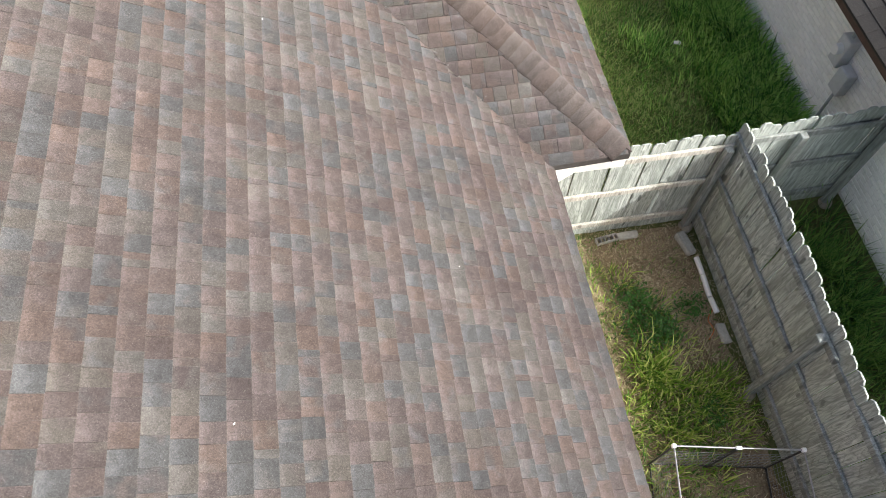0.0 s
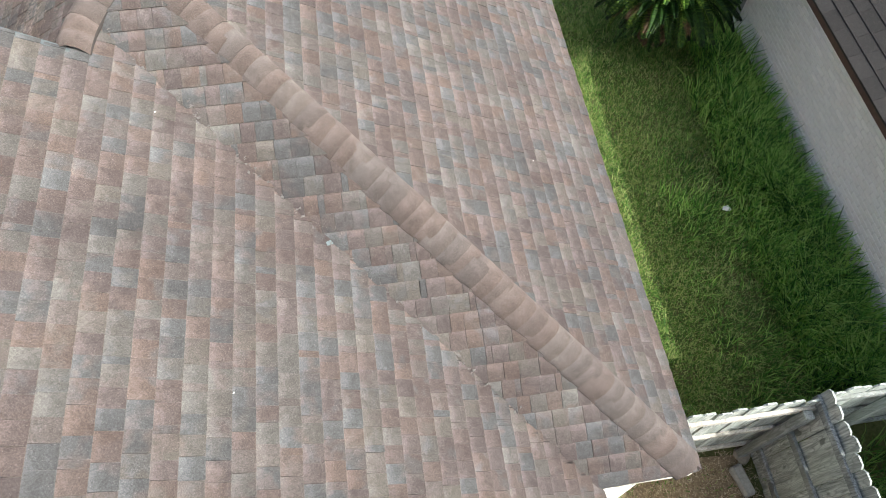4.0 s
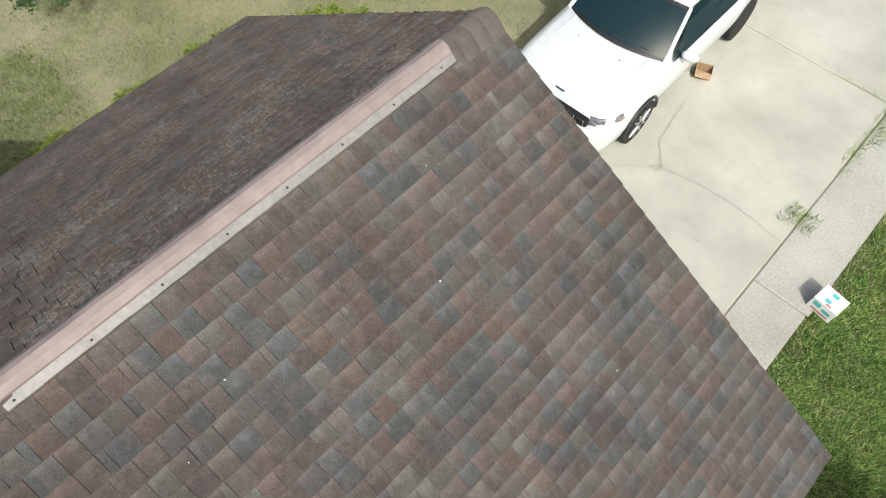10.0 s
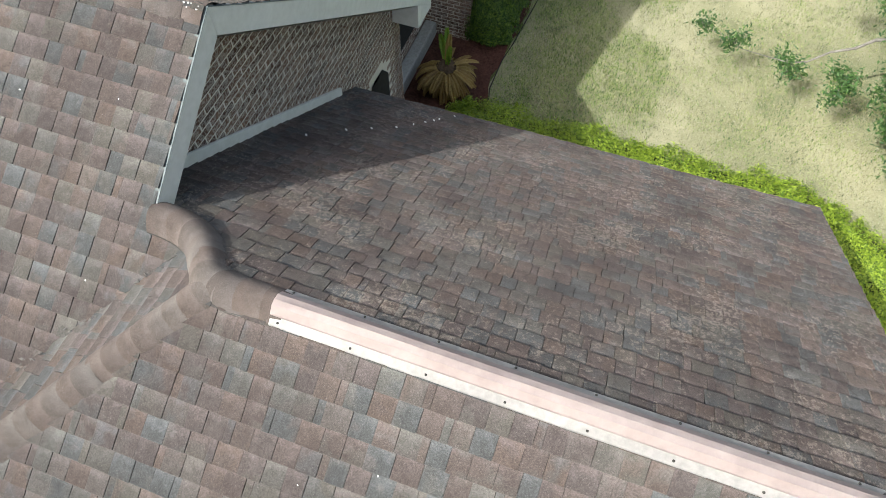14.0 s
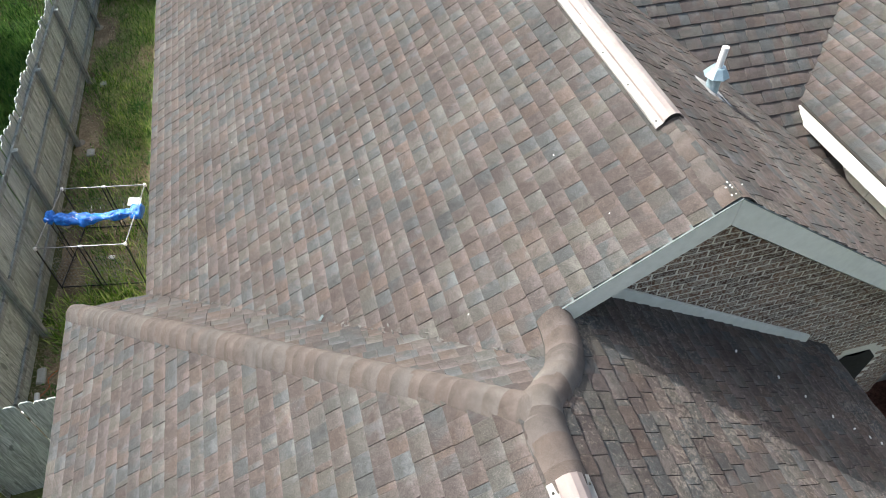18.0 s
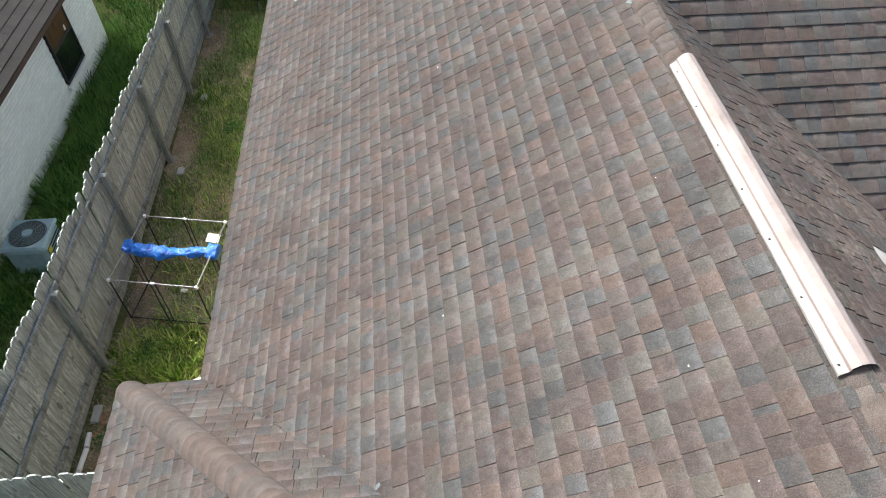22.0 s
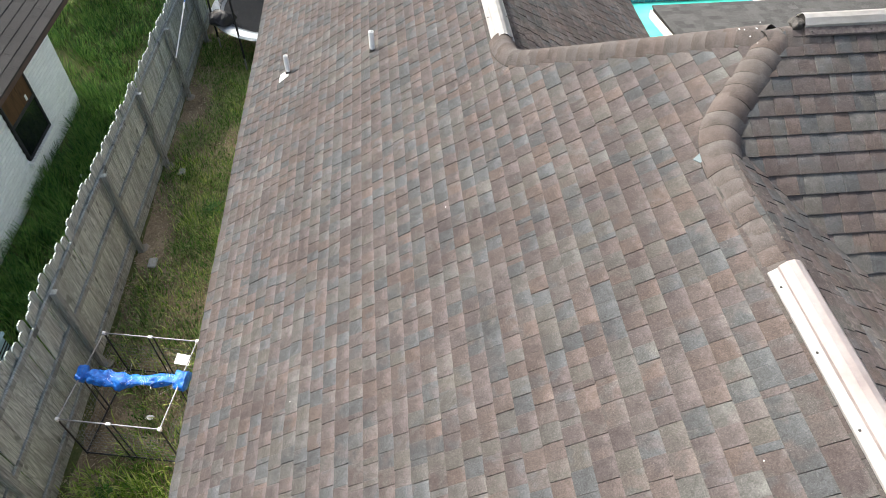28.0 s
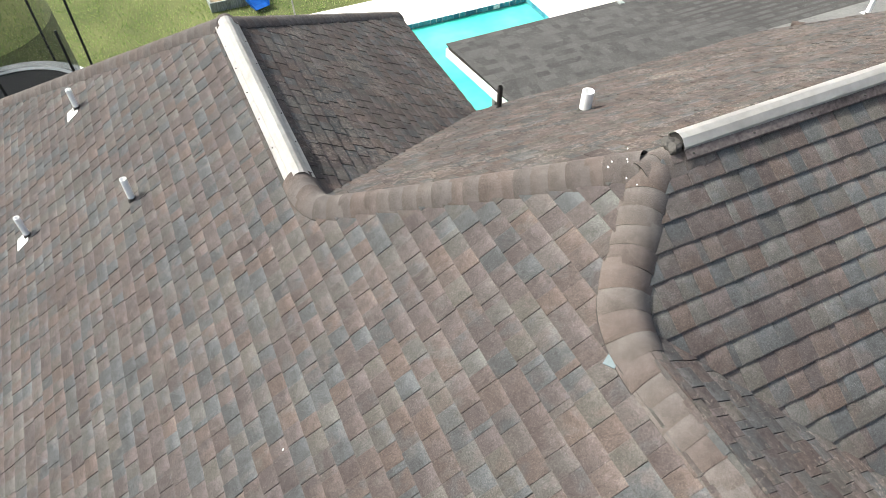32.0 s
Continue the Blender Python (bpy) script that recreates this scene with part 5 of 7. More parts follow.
def picket_mesh(width, height, cache={}):
    key = (width, height)
    if key not in cache:
        bm = bmesh.new()
        w, e = width / 2, 0.035
        prof = [(-w, 0), (w, 0), (w, height - e), (w - e * 0.9, height), (-w + e * 0.9, height), (-w, height - e)]
        f0 = [bm.verts.new((x, -0.009, z)) for x, z in prof]
        f1 = [bm.verts.new((x, 0.009, z)) for x, z in prof]
        bm.faces.new(f0)
        bm.faces.new(list(reversed(f1)))
        for i in range(6):
            bm.faces.new((f0[i], f1[i], f1[(i + 1) % 6], f0[(i + 1) % 6]))
        cache[key] = from_bm("picket", bm, PICKET)
    return cache[key]


def fence_run(name, a, b, posts, side, label, seed, rail_mat, rails=(0.28, 0.98, 1.62), tall=1.83, sink=0.0):
    """Dog-eared pickets on three rails with posts. side: +1 if rails stand to the left of the way from a to b."""
    a, b = Vector((*a, 0)), Vector((*b, 0))
    x = (b - a).normalized()
    ang = math.degrees(math.atan2(x.y, x.x))
    f = thing(name, label, "fence", pose(a.x, a.y, 0, 0, 0, ang), "wooden fences")
    length = (b - a).length
    rnd = random.Random(seed)
    d = 0.07
    while d < length:
        hgt = round(tall - sink * d + rnd.choice((-0.03, 0.0, 0.03)), 2)
        ob = new("picket", picket_mesh(0.1395, hgt))
        ob.parent = f
        ob.matrix_local = pose(d, rnd.uniform(-0.004, 0.004), 0.02, rnd.gauss(0, 0.4), rnd.gauss(0, 0.22), rnd.gauss(0, 1.0))
        d += 0.142
    for z in rails:
        n = max(1, round(length / 2.2))
        for i in range(n):
            x0, x1 = length * i / n, length * (i + 1) / n
            bm = boxed(x0 + 0.003, x1 - 0.003, side * 0.010, side * 0.050, z - 0.045, z + 0.045, bevel=0.006)
            for v in bm.verts:
                v.co.z *= (tall - sink * v.co.x) / 1.83
            part("rail", bm, rail_mat, f, "long weathered rail")
    for p in posts:
        part("post", boxed(p - 0.045, p + 0.045, side * 0.052, side * 0.142, -0.1, tall - sink * p - 0.15, bevel=0.008), RAIL, f, "square weathered post")
        bm = bmesh.new()
        bmesh.ops.create_icosphere(bm, subdivisions=2, radius=0.10, matrix=Matrix.Translation((p + rnd.uniform(-0.05, 0.05), side * 0.12, 0.02)) @ Matrix.Diagonal((1.0, 1.0, 0.35, 1)))
        for v in bm.verts:
            v.co += 0.03 * noise.noise_vector(v.co * 9)
        part("footing", bm, JOINT, f, "lumpy concrete footing")
    return f


fence_run("side_fence", (5.15, 5.24), (4.93, -9.3), (2.46, 4.66, 6.90, 9.04, 11.24, 13.44), -1, "tall grey weathered wooden fence with dog-eared pickets", 1, RAIL, tall=1.97, sink=0.019)
fence_run("return_fence", (2.42, 5.19), (5.14, 5.19), (2.60,), -1, "short wooden return fence with pale bleached rails", 2, NEWWOOD)
fence_run("back_return_fence", (5.23, 5.24), (7.20, 5.24), (0.70, 1.8), -1, "weathered wooden fence up to the neighbour's wall", 3, RAIL)

# ---- neighbour's house ----
NB = pose(7.06, -6.0, 0, 0, 0, -0.9)
neighbour = thing("neighbour_house", "white painted brick house with a dark shingle roof", "house", NB)
nb_wall = part("wall", boxed(0.06, 0.26, 0, 17.9, 0, 2.42), WHITE_BRICK, neighbour, "white painted brick wall")
bpy.context.view_layer.update()
WIN0, WIN1, WZ0, WZ1 = 1.38, 2.45, 0.52, 1.80
brick_face(nb_wall, NB @ pose(0.06, 0, 0, 0, 0, 90), 17.85, 2.4, lambda x, z: not (WIN0 - 0.02 < x < WIN1 + 0.02 and WZ0 - 0.05 < z < WZ1 + 0.05), PALE_BRICK, 300, lambda x, z: x > 13.5, 31)
for ob in nb_wall.children:
    if ob.name.startswith("brick_field"):
        ob.matrix_world = Matrix.Identity(4)
part("wall_south", boxed(0.26, 6, 0, 0.2, 0, 2.42), WHITE_BRICK, neighbour, "white painted brick wall")
part("wall_north", boxed(0.26, 6, 17.7, 17.9, 0, 2.42), WHITE_BRICK, neighbour, "white painted brick wall")
part("fascia", boxed(-0.62, -0.59, -0.35, 18.3, 2.26, 2.44, bevel=0.004), BROWN, neighbour, "dark brown fascia")
part("soffit", boxed(-0.59, 0.06, -0.3, 18.25, 2.38, 2.40), BROWN, neighbour, "dark brown soffit")
ROOFDARK = brick_material("dark grey shingle", ((0.017, 0.016, 0.016), (0.030, 0.029, 0.028), (0.023, 0.022, 0.022)), (0.05, 0.048, 0.046), 0.010, 0.2)
nb_roof = part("roof", slab([(-0.66, -0.4, 2.44), (3.2, -0.4, 4.2), (3.2, 18.35, 4.2), (-0.66, 18.35, 2.44)], 0.06, DECK, "roof"), DECK, neighbour, "dark grey shingle roof")
part("roof_far_slope", slab([(3.2, -0.4, 4.2), (7.1, -0.4, 2.44), (7.1, 18.35, 2.44), (3.2, 18.35, 4.2)], 0.06, ROOFDARK, "roof_far_slope"), ROOFDARK, neighbour)
verts, faces = [], []
rnd = random.Random(4)
for c in range(16):
    y = -0.42 - rnd.random() * 0.2
    while y < 18.3:
        w = rnd.choice((0.25, 0.3, 0.33, 0.4))
        x0, x1 = -0.69 + c * 0.145, -0.69 + c * 0.145 + 0.155
        y0, y1 = max(-0.42, y) + 0.002, min(18.37, y + w) - 0.002
        z0 = 2.44 + (x0 + 0.66) * 0.456
        z1 = 2.44 + (x1 + 0.66) * 0.456
        base = len(verts)
        up = 0.012 + rnd.random() * 0.004
        verts += [(x0, y0, z0 + up), (x0, y1, z0 + up), (x1, y1, z1 + 0.004), (x1, y0, z1 + 0.004), (x0, y0, z0 - 0.004), (x0, y1, z0 - 0.004), (x1, y1, z1 - 0.004), (x1, y0, z1 - 0.004)]
        faces += [tuple(base + i for i in f) for f in ((3, 2, 1, 0), (0, 1, 5, 4), (1, 2, 6, 5), (3, 0, 4, 7))]
        y += w
tagged(part("shingle_field", mesh("shingle_field", verts, faces, ROOFDARK), ROOFDARK, nb_roof), kind="stuff")
GLASS = Nodes("dark window glass", 0.06, 0.0, 0.6).colour((0.012, 0.014, 0.014))
win = part("window", boxed(0.03, 0.10, WIN0, WIN1, WZ0, WZ1), DARK, neighbour, "dark framed window with a half-open sash")
part("glass", boxed(0.018, 0.028, WIN0 + 0.05, WIN1 - 0.05, WZ0 + 0.05, WZ0 + 0.66), GLASS, win, "dark glass pane")
part("wood_panel", boxed(0.016, 0.028, WIN0 + 0.05, WIN1 - 0.05, WZ0 + 0.72, WZ1 - 0.05), wood_material("orange brown panel", (0.06, 0.032, 0.014), (0.15, 0.078, 0.034), (0.09, 0.05, 0.02)), win, "brown wooden panel")
for y0, y1, z0, z1 in ((WIN0, WIN1, WZ0, WZ0 + 0.045), (WIN0, WIN1, WZ1 - 0.045, WZ1), (WIN0, WIN0 + 0.045, WZ0 + 0.045, WZ1 - 0.045), (WIN1 - 0.045, WIN1, WZ0 + 0.045, WZ1 - 0.045), (WIN0 + 0.045, WIN1 - 0.045, WZ0 + 0.66, WZ0 + 0.72)):
    part("frame", boxed(0.0, 0.028, y0, y1, z0, z1, bevel=0.004), STEEL, win, "dark metal frame bar")
part("label_card", boxed(0.006, 0.012, WIN0 + 0.25, WIN0 + 0.31, WZ0 + 0.75, WZ0 + 0.85), PVC, win, "small white card")
for i in range(14):
    y = WIN0 - 0.04 + i * 0.083
    part("sill_brick", boxed(-0.035, 0.06, y, y + 0.072, WZ0 - 0.10, WZ0 - 0.03, bevel=0.005), PALE_BRICK, win, "white sill brick set on edge")
downspout = thing("downspout", "grey metal downspout at the neighbour's corner", "downspout", NB)
part("pipe", boxed(-0.03, 0.04, 17.72, 17.80, 0.2, 2.2, bevel=0.012), LEAD, downspout)
part("elbow", tubed((0.0, 17.76, 2.18), (-0.45, 17.76, 2.36), 0.04, 0.04, 8), LEAD, downspout)
METERGREY = speckled("pale grey enamel", (0.48, 0.49, 0.50), (0.60, 0.61, 0.62), 14, 0.5, 0.05)
meter = thing("electric_meter", "grey electric meter boxes on the white wall", "electric meter", NB @ pose(0, 12.3, 0))
part("box", boxed(-0.10, 0.045, -0.13, 0.10, 0.95, 1.30, bevel=0.01), METERGREY, meter, "grey metal box")
part("meter_box", boxed(-0.12, 0.045, 0.14, 0.36, 1.20, 1.62, bevel=0.012), METERGREY, meter, "grey metal meter box")
part("dial", tubed((-0.12, 0.25, 1.45), (-0.20, 0.25, 1.45), 0.075, 0.07, 18), PVC, meter, "round glass dial")
part("conduit", tubed((-0.04, 0.25, 1.6), (-0.04, 0.25, 2.36), 0.022, 0.022, 8), LEAD, meter, "grey conduit")
part("conduit", tubed((-0.03, -0.02, 0.0), (-0.03, -0.02, 0.95), 0.02, 0.02, 8), LEAD, meter, "grey conduit")

# air conditioner behind the fence
ACMAT = speckled("blue grey enamel", (0.19, 0.28, 0.31), (0.30, 0.40, 0.43), 12, 0.45, 0.05)
ac = thing("air_conditioner", "blue grey air conditioner unit with a round fan grille", "air conditioner", (6.50, 0.66, 0))
part("body", boxed(-0.32, 0.32, -0.32, 0.32, 0.06, 0.62, bevel=0.06), ACMAT, ac, "louvred cabinet")
bm = bmesh.new()
box(bm, -0.34, 0.34, -0.34, 0.34, 0.62, 0.69, bevel=0.034)
part("top", bm, ACMAT, ac, "rounded enamel top")
part("fan_well", tubed((0, 0, 0.684), (0, 0, 0.697), 0.28, 0.28, 32), DARK, ac, "dark fan well")
for i in range(7):
    r = 0.05 + i * 0.036
    bm = bmesh.new()
    pts = [(r * math.cos(2 * math.pi * k / 28), r * math.sin(2 * math.pi * k / 28)) for k in range(28)]
    for k in range(28):
        tube(bm, (*pts[k], 0.707), (*pts[(k + 1) % 28], 0.707), 0.0035, n=4, caps=False)
    part("grille_ring", bm, ACMAT, ac)
for i in range(16):
    t = 2 * math.pi * i / 16
    part("grille_bar", tubed((0.06 * math.cos(t), 0.06 * math.sin(t), 0.711), (0.28 * math.cos(t), 0.28 * math.sin(t), 0.705), 0.0035, n=5), ACMAT, ac)
part("hub", tubed((0, 0, 0.70), (0, 0, 0.72), 0.075, 0.07, 20), ACMAT, ac, "round centre cap")
for k in range(8):
    part("louvre", boxed(-0.325, -0.318, -0.26, 0.26, 0.12 + k * 0.06, 0.14 + k * 0.06), DARK, ac)
part("label_card", boxed(-0.330, -0.326, 0.14, 0.24, 0.45, 0.55), speckled("yellow card", (0.6, 0.5, 0.05), (0.7, 0.6, 0.1), 9), ac, "yellow sticker")
part("pad", boxed(-0.45, 0.45, -0.45, 0.45, 0, 0.06, bevel=0.01), CONCRETE, ac, "concrete pad")

# ---- sago palms ----
def leaf_material(name, cols, gloss=0.35, through=0.2, spec=0.4):
    m = Nodes(name, gloss, 0.0, spec)
    rnd = m.tree.nodes.new("ShaderNodeObjectInfo").outputs["Random"]
    isl = m.tree.nodes.new("ShaderNodeNewGeometry").outputs["Random Per Island"]
    fac = m.math("ADD", m.math("MULTIPLY", rnd, 0.5), m.math("MULTIPLY", isl, 0.5))
    tone = m.ramp(fac, *[(0.1 + 0.8 * i / (len(cols) - 1), c) for i, c in enumerate(cols)])
    m.colour(tone)
    thin = m.node("BsdfTranslucent", Color=tone)
    both = m.node("MixShader", Fac=through)
    m.put(both.inputs[1], m.bsdf.outputs[0])
    m.put(both.inputs[2], thin.outputs[0])
    m.put(m.tree.nodes["Material Output"].inputs[0], both.outputs[0])
    return m.mat


SAGO = leaf_material("dark glossy sago leaf", ((0.003, 0.011, 0.002), (0.008, 0.028, 0.004), (0.025, 0.062, 0.008), (0.10, 0.165, 0.018)), 0.55, 0.10, 0.15)
DEADLEAF = leaf_material("dead brown sago leaf", ((0.03, 0.018, 0.008), (0.07, 0.042, 0.016), (0.13, 0.08, 0.03)), 0.7, 0.1)
SAGOTAN = leaf_material("dried tan sago leaf", ((0.16, 0.095, 0.025), (0.27, 0.18, 0.052), (0.38, 0.275, 0.09)), 0.6, 0.25)
LIME = leaf_material("fresh yellow green sago leaf", ((0.10, 0.20, 0.02), (0.22, 0.34, 0.03), (0.36, 0.42, 0.05)), 0.5, 0.25)
BARK = speckled("rough sago trunk", (0.05, 0.035, 0.022), (0.13, 0.09, 0.055), 25, 0.95, 0.9, 3, 0.1, dist=0.03)


def frond_mesh(length, arch, material, pairs, leaf, name):
    """A feather frond: a curved midrib with stiff paired leaflets held in a shallow V."""
    bm = bmesh.new()

    def at(t):
        return Vector((length * t * math.cos(arch * t * 0.6), 0, length * (0.38 * t - arch * 0.52 * t * t)))

    steps = 8
    ring = []
    for i in range(steps + 1):
        p = at(i / steps)
        r = 0.012 * (1 - 0.8 * i / steps)
        ring.append([bm.verts.new(p + Vector(d) * r) for d in ((0, 1, 0), (0, -1, 0), (0, 0, 1.2))])
    for i in range(steps):
        for j in range(3):
            bm.faces.new((ring[i][j], ring[i][(j + 1) % 3], ring[i + 1][(j + 1) % 3], ring[i + 1][j]))
    for k in range(pairs):
        t = 0.13 + 0.87 * k / (pairs - 1)
        p, q = at(t), at(min(1.0, t + 0.02))
        fwd = (q - p).normalized() if t < 0.99 else Vector((1, 0, -0.4))
        ln = leaf * math.sin(math.pi * (0.16 + 0.80 * t)) + 0.03
        for s in (-1, 1):
            out = (Vector((0, s, 0)) * 0.92 + fwd * 0.62 + Vector((0, 0, 0.34))).normalized()
            w = fwd * 0.0076
            tip = p + out * ln + Vector((0, 0, -0.10 * ln))
            mid = p + out * ln * 0.55 + Vector((0, 0, 0.012))
            a, b, c, d, e = (bm.verts.new(v) for v in (p - w, p + w, mid + w * 0.9, mid - w * 0.9, tip))
            bm.faces.new((a, b, c, d))
            bm.faces.new((d, c, e))
    me = bpy.data.meshes.new(name)
    bm.to_mesh(me)
    bm.free()
    me.materials.append(material)
    return me


def palm(name, at, radius, trunk_h, count, label, seed, material, spread=(-0.25, 1.35), extra=None, leaf=0.066):
    rnd = random.Random(seed)
    p = thing(name, label, "sago palm", at)
    bm = bmesh.new()
    bmesh.ops.create_cone(bm, cap_ends=True, segments=14, radius1=0.22, radius2=0.16, depth=trunk_h, matrix=Matrix.Translation((0, 0, trunk_h / 2)))
    bmesh.ops.subdivide_edges(bm, edges=bm.edges[:], cuts=3)
    for v in bm.verts:
        v.co += 0.035 * noise.noise_vector(v.co * 14)
    part("trunk", bm, BARK, p, "rough scaly trunk")
    kinds = [frond_mesh(radius * s, a, material, 60, leaf * radius, "frond") for s, a in ((1.0, 0.70), (1.05, 0.90), (0.9, 0.45), (1.0, 1.05))]
    for i in range(count):
        u = (i + 0.5) / count
        lift = spread[0] + (spread[1] - spread[0]) * (1 - u) ** 0.8
        turn = i * 137.508 + rnd.gauss(0, 6)
        ob = new("frond", rnd.choice(kinds[:3] if lift > 0.3 else kinds))
        ob.parent = p
        ob.matrix_local = pose(0, 0, trunk_h - 0.02 - 0.12 * u, 0, 0, turn) @ pose(0.06, 0, 0, rnd.gauss(0, 6), -math.degrees(lift) + 12 + rnd.gauss(0, 5), 0) @ Matrix.Scale(rnd.uniform(0.85, 1.06) * (0.75 if lift > 1.0 else 1.0), 4)
    for turn, lift, mat_, size in extra or ():
        ob = new("frond", frond_mesh(radius * size, 0.4, mat_, 46, 0.10 * radius, "frond"))
        ob.parent = p
        ob.matrix_local = pose(0, 0, trunk_h, 0, 0, turn) @ pose(0.04, 0, 0, 0, -lift, 0)
    return p


palm("sago_palm", (5.94, 11.66, 0), 1.22, 1.30, 340, "large dark green sago palm beside the white wall", 3, SAGO, (-0.40, 1.35),
     [(165 + 17 * i, -22 - (i * 7) % 20, DEADLEAF, 0.85) for i in range(7)], 0.085)
palm("dry_sago_palm", (-6.55, 7.22, 0), 0.56, 0.47, 110, "small sago palm with tan dried fronds in mulch", 5, SAGOTAN, (-1.35, 0.05), ((200, 40, LIME, 1.0), (185, 62, SAGOTAN, 0.9), (215, 28, LIME, 0.85), (160, 70, LIME, 0.6)), 0.075)


# ---- hedges and the tree ----
BOXLEAF = leaf_material("bright box hedge leaf", ((0.08, 0.14, 0.012), (0.24, 0.34, 0.03), (0.42, 0.52, 0.06), (0.55, 0.60, 0.13)), 0.45, 0.3)
DARKLEAF = leaf_material("dark shrub leaf", ((0.008, 0.027, 0.004), (0.028, 0.072, 0.008), (0.10, 0.17, 0.020), (0.29, 0.35, 0.05)), 0.5, 0.2)
TREELEAF = leaf_material("mid green tree leaf", ((0.010, 0.032, 0.008), (0.028, 0.075, 0.016), (0.085, 0.155, 0.038)), 0.5, 0.2)
TWIG = speckled("dark hedge wood", (0.015, 0.02, 0.008), (0.04, 0.045, 0.02), 20)
LIMB = speckled("grey bark", (0.10, 0.092, 0.08), (0.24, 0.225, 0.20), 25, 0.9, 0.6, 3, 0.2, dist=0.02)


def leaves(name, centres, normals, size, material, seed, parent, label=""):
    """Small folded leaves at the given places, facing roughly along the normals."""
    rng = np.random.default_rng(seed)
    n = len(centres)
    z = normals + rng.normal(0, 0.55, (n, 3))
    z /= np.linalg.norm(z, axis=1, keepdims=True)
    x = np.cross(z, rng.normal(0, 1, (n, 3)))
    x /= np.linalg.norm(x, axis=1, keepdims=True)
    y = np.cross(z, x)
    s = (size * rng.uniform(0.6, 1.35, n))[:, None]
    v = np.stack([centres - y * s, centres + x * s * 0.42 + z * s * 0.12, centres + y * s, centres - x * s * 0.42 + z * s * 0.12], 1)
    me = bpy.data.meshes.new(name)
    me.vertices.add(4 * n)
    me.vertices.foreach_set("co", v.reshape(-1).astype(np.float32))
    me.loops.add(6 * n)
    base = np.arange(n)[:, None] * 4
    me.loops.foreach_set("vertex_index", (base + np.array([0, 1, 2, 0, 2, 3])).reshape(-1).astype(np.int32))
    me.polygons.add(2 * n)
    me.polygons.foreach_set("loop_start", (np.arange(2 * n) * 3).astype(np.int32))
    me.update(calc_edges=True)
    me.materials.append(material)
    ob = part(name, me, material, parent, label)
    return tagged(ob, kind="stuff")


def hedge(name, path, half, top, count, size, material, label, seed, lumps=1.0):
    rng = np.random.default_rng(seed)
    h = thing(name, label, "hedge", (*path[0], 0))
    off = Vector((*path[0], 0))
    segs = [(np.array(a), np.array(b)) for a, b in zip(path, path[1:])]
    lens = np.array([np.linalg.norm(b - a) for a, b in segs])
    bm = bmesh.new()
    for a, b in segs:
        d = (b - a) / np.linalg.norm(b - a)
        n = np.array([-d[1], d[0]])
        a2, b2 = a + d * half * (0.35 if a is segs[0][0] else 0.1) - np.array(off[:2]), b - d * half * (0.35 if b is segs[-1][1] else 0.1) - np.array(off[:2])
        w = half * 0.66
        vs = [bm.verts.new((*p, z)) for z in (0.0, top * 0.80) for p in (a2 + n * w, a2 - n * w, b2 - n * w, b2 + n * w)]
        for f in ((0, 1, 2, 3), (7, 6, 5, 4), (0, 4, 5, 1), (1, 5, 6, 2), (2, 6, 7, 3), (3, 7, 4, 0)):
            bm.faces.new([vs[i] for i in f])
    part("core", bm, TWIG, h, "dark twiggy inside")
    pick = rng.choice(len(segs), count, p=lens / lens.sum())
    t = rng.uniform(-0.06, 1.06, count)
    a = np.array([s[0] for s in segs])[pick]
    b = np.array([s[1] for s in segs])[pick]
    d = (b - a) / np.linalg.norm(b - a, axis=1, keepdims=True)
    n = np.stack([-d[:, 1], d[:, 0]], 1)
    ang = rng.uniform(-0.15, math.pi + 0.15, count)
    c, s = np.cos(ang), np.sin(ang)
    sq = 1 / np.maximum(np.abs(c), np.abs(s)) ** 0.75
    xy = a + (b - a) * t[:, None]
    lump = 0.07 * np.sin(xy[:, 0] * 9 + 2 * np.sin(xy[:, 1] * 5)) + 0.05 * np.sin(xy[:, 1] * 11 + 3 * np.sin(xy[:, 0] * 4 + ang * 3))
    r = (0.90 + lump * lumps + rng.normal(0, 0.05, count))
    pos = np.concatenate([xy + n * (half * c * sq * r)[:, None], np.maximum(0.03, top * (0.30 + 0.70 * s * sq * r))[:, None]], 1)
    nor = np.concatenate([n * c[:, None], s[:, None] + 0.2], 1)
    ends = int(count * 2.2 * half / lens.sum())
    for (p, q) in ((segs[0][0], segs[0][1]), (segs[-1][1], segs[-1][0])):
        out = (p - q) / np.linalg.norm(p - q)
        side = np.array([-out[1], out[0]])
        turn, rise = rng.uniform(-1.57, 1.57, ends), np.arcsin(rng.uniform(0, 1, ends))
        r = 0.95 + 0.08 * np.sin(turn * 7 + rise * 5) + rng.normal(0, 0.05, ends)
        flat = np.cos(rise) ** 0.6 * r
        xy = p + out * (half * 0.7 * np.cos(turn) * flat)[:, None] + side * (half * np.sin(turn) * flat)[:, None]
        pos = np.concatenate([pos, np.concatenate([xy, np.maximum(0.03, top * (0.08 + 0.92 * np.sin(rise) ** 0.8 * r))[:, None]], 1)])
        nor = np.concatenate([nor, np.concatenate([out * np.cos(turn)[:, None] + side * np.sin(turn)[:, None], np.sin(rise)[:, None] + 0.2], 1)])
    leaves("foliage", pos - np.array(off), nor, size, material, seed + 1, h)
    return h


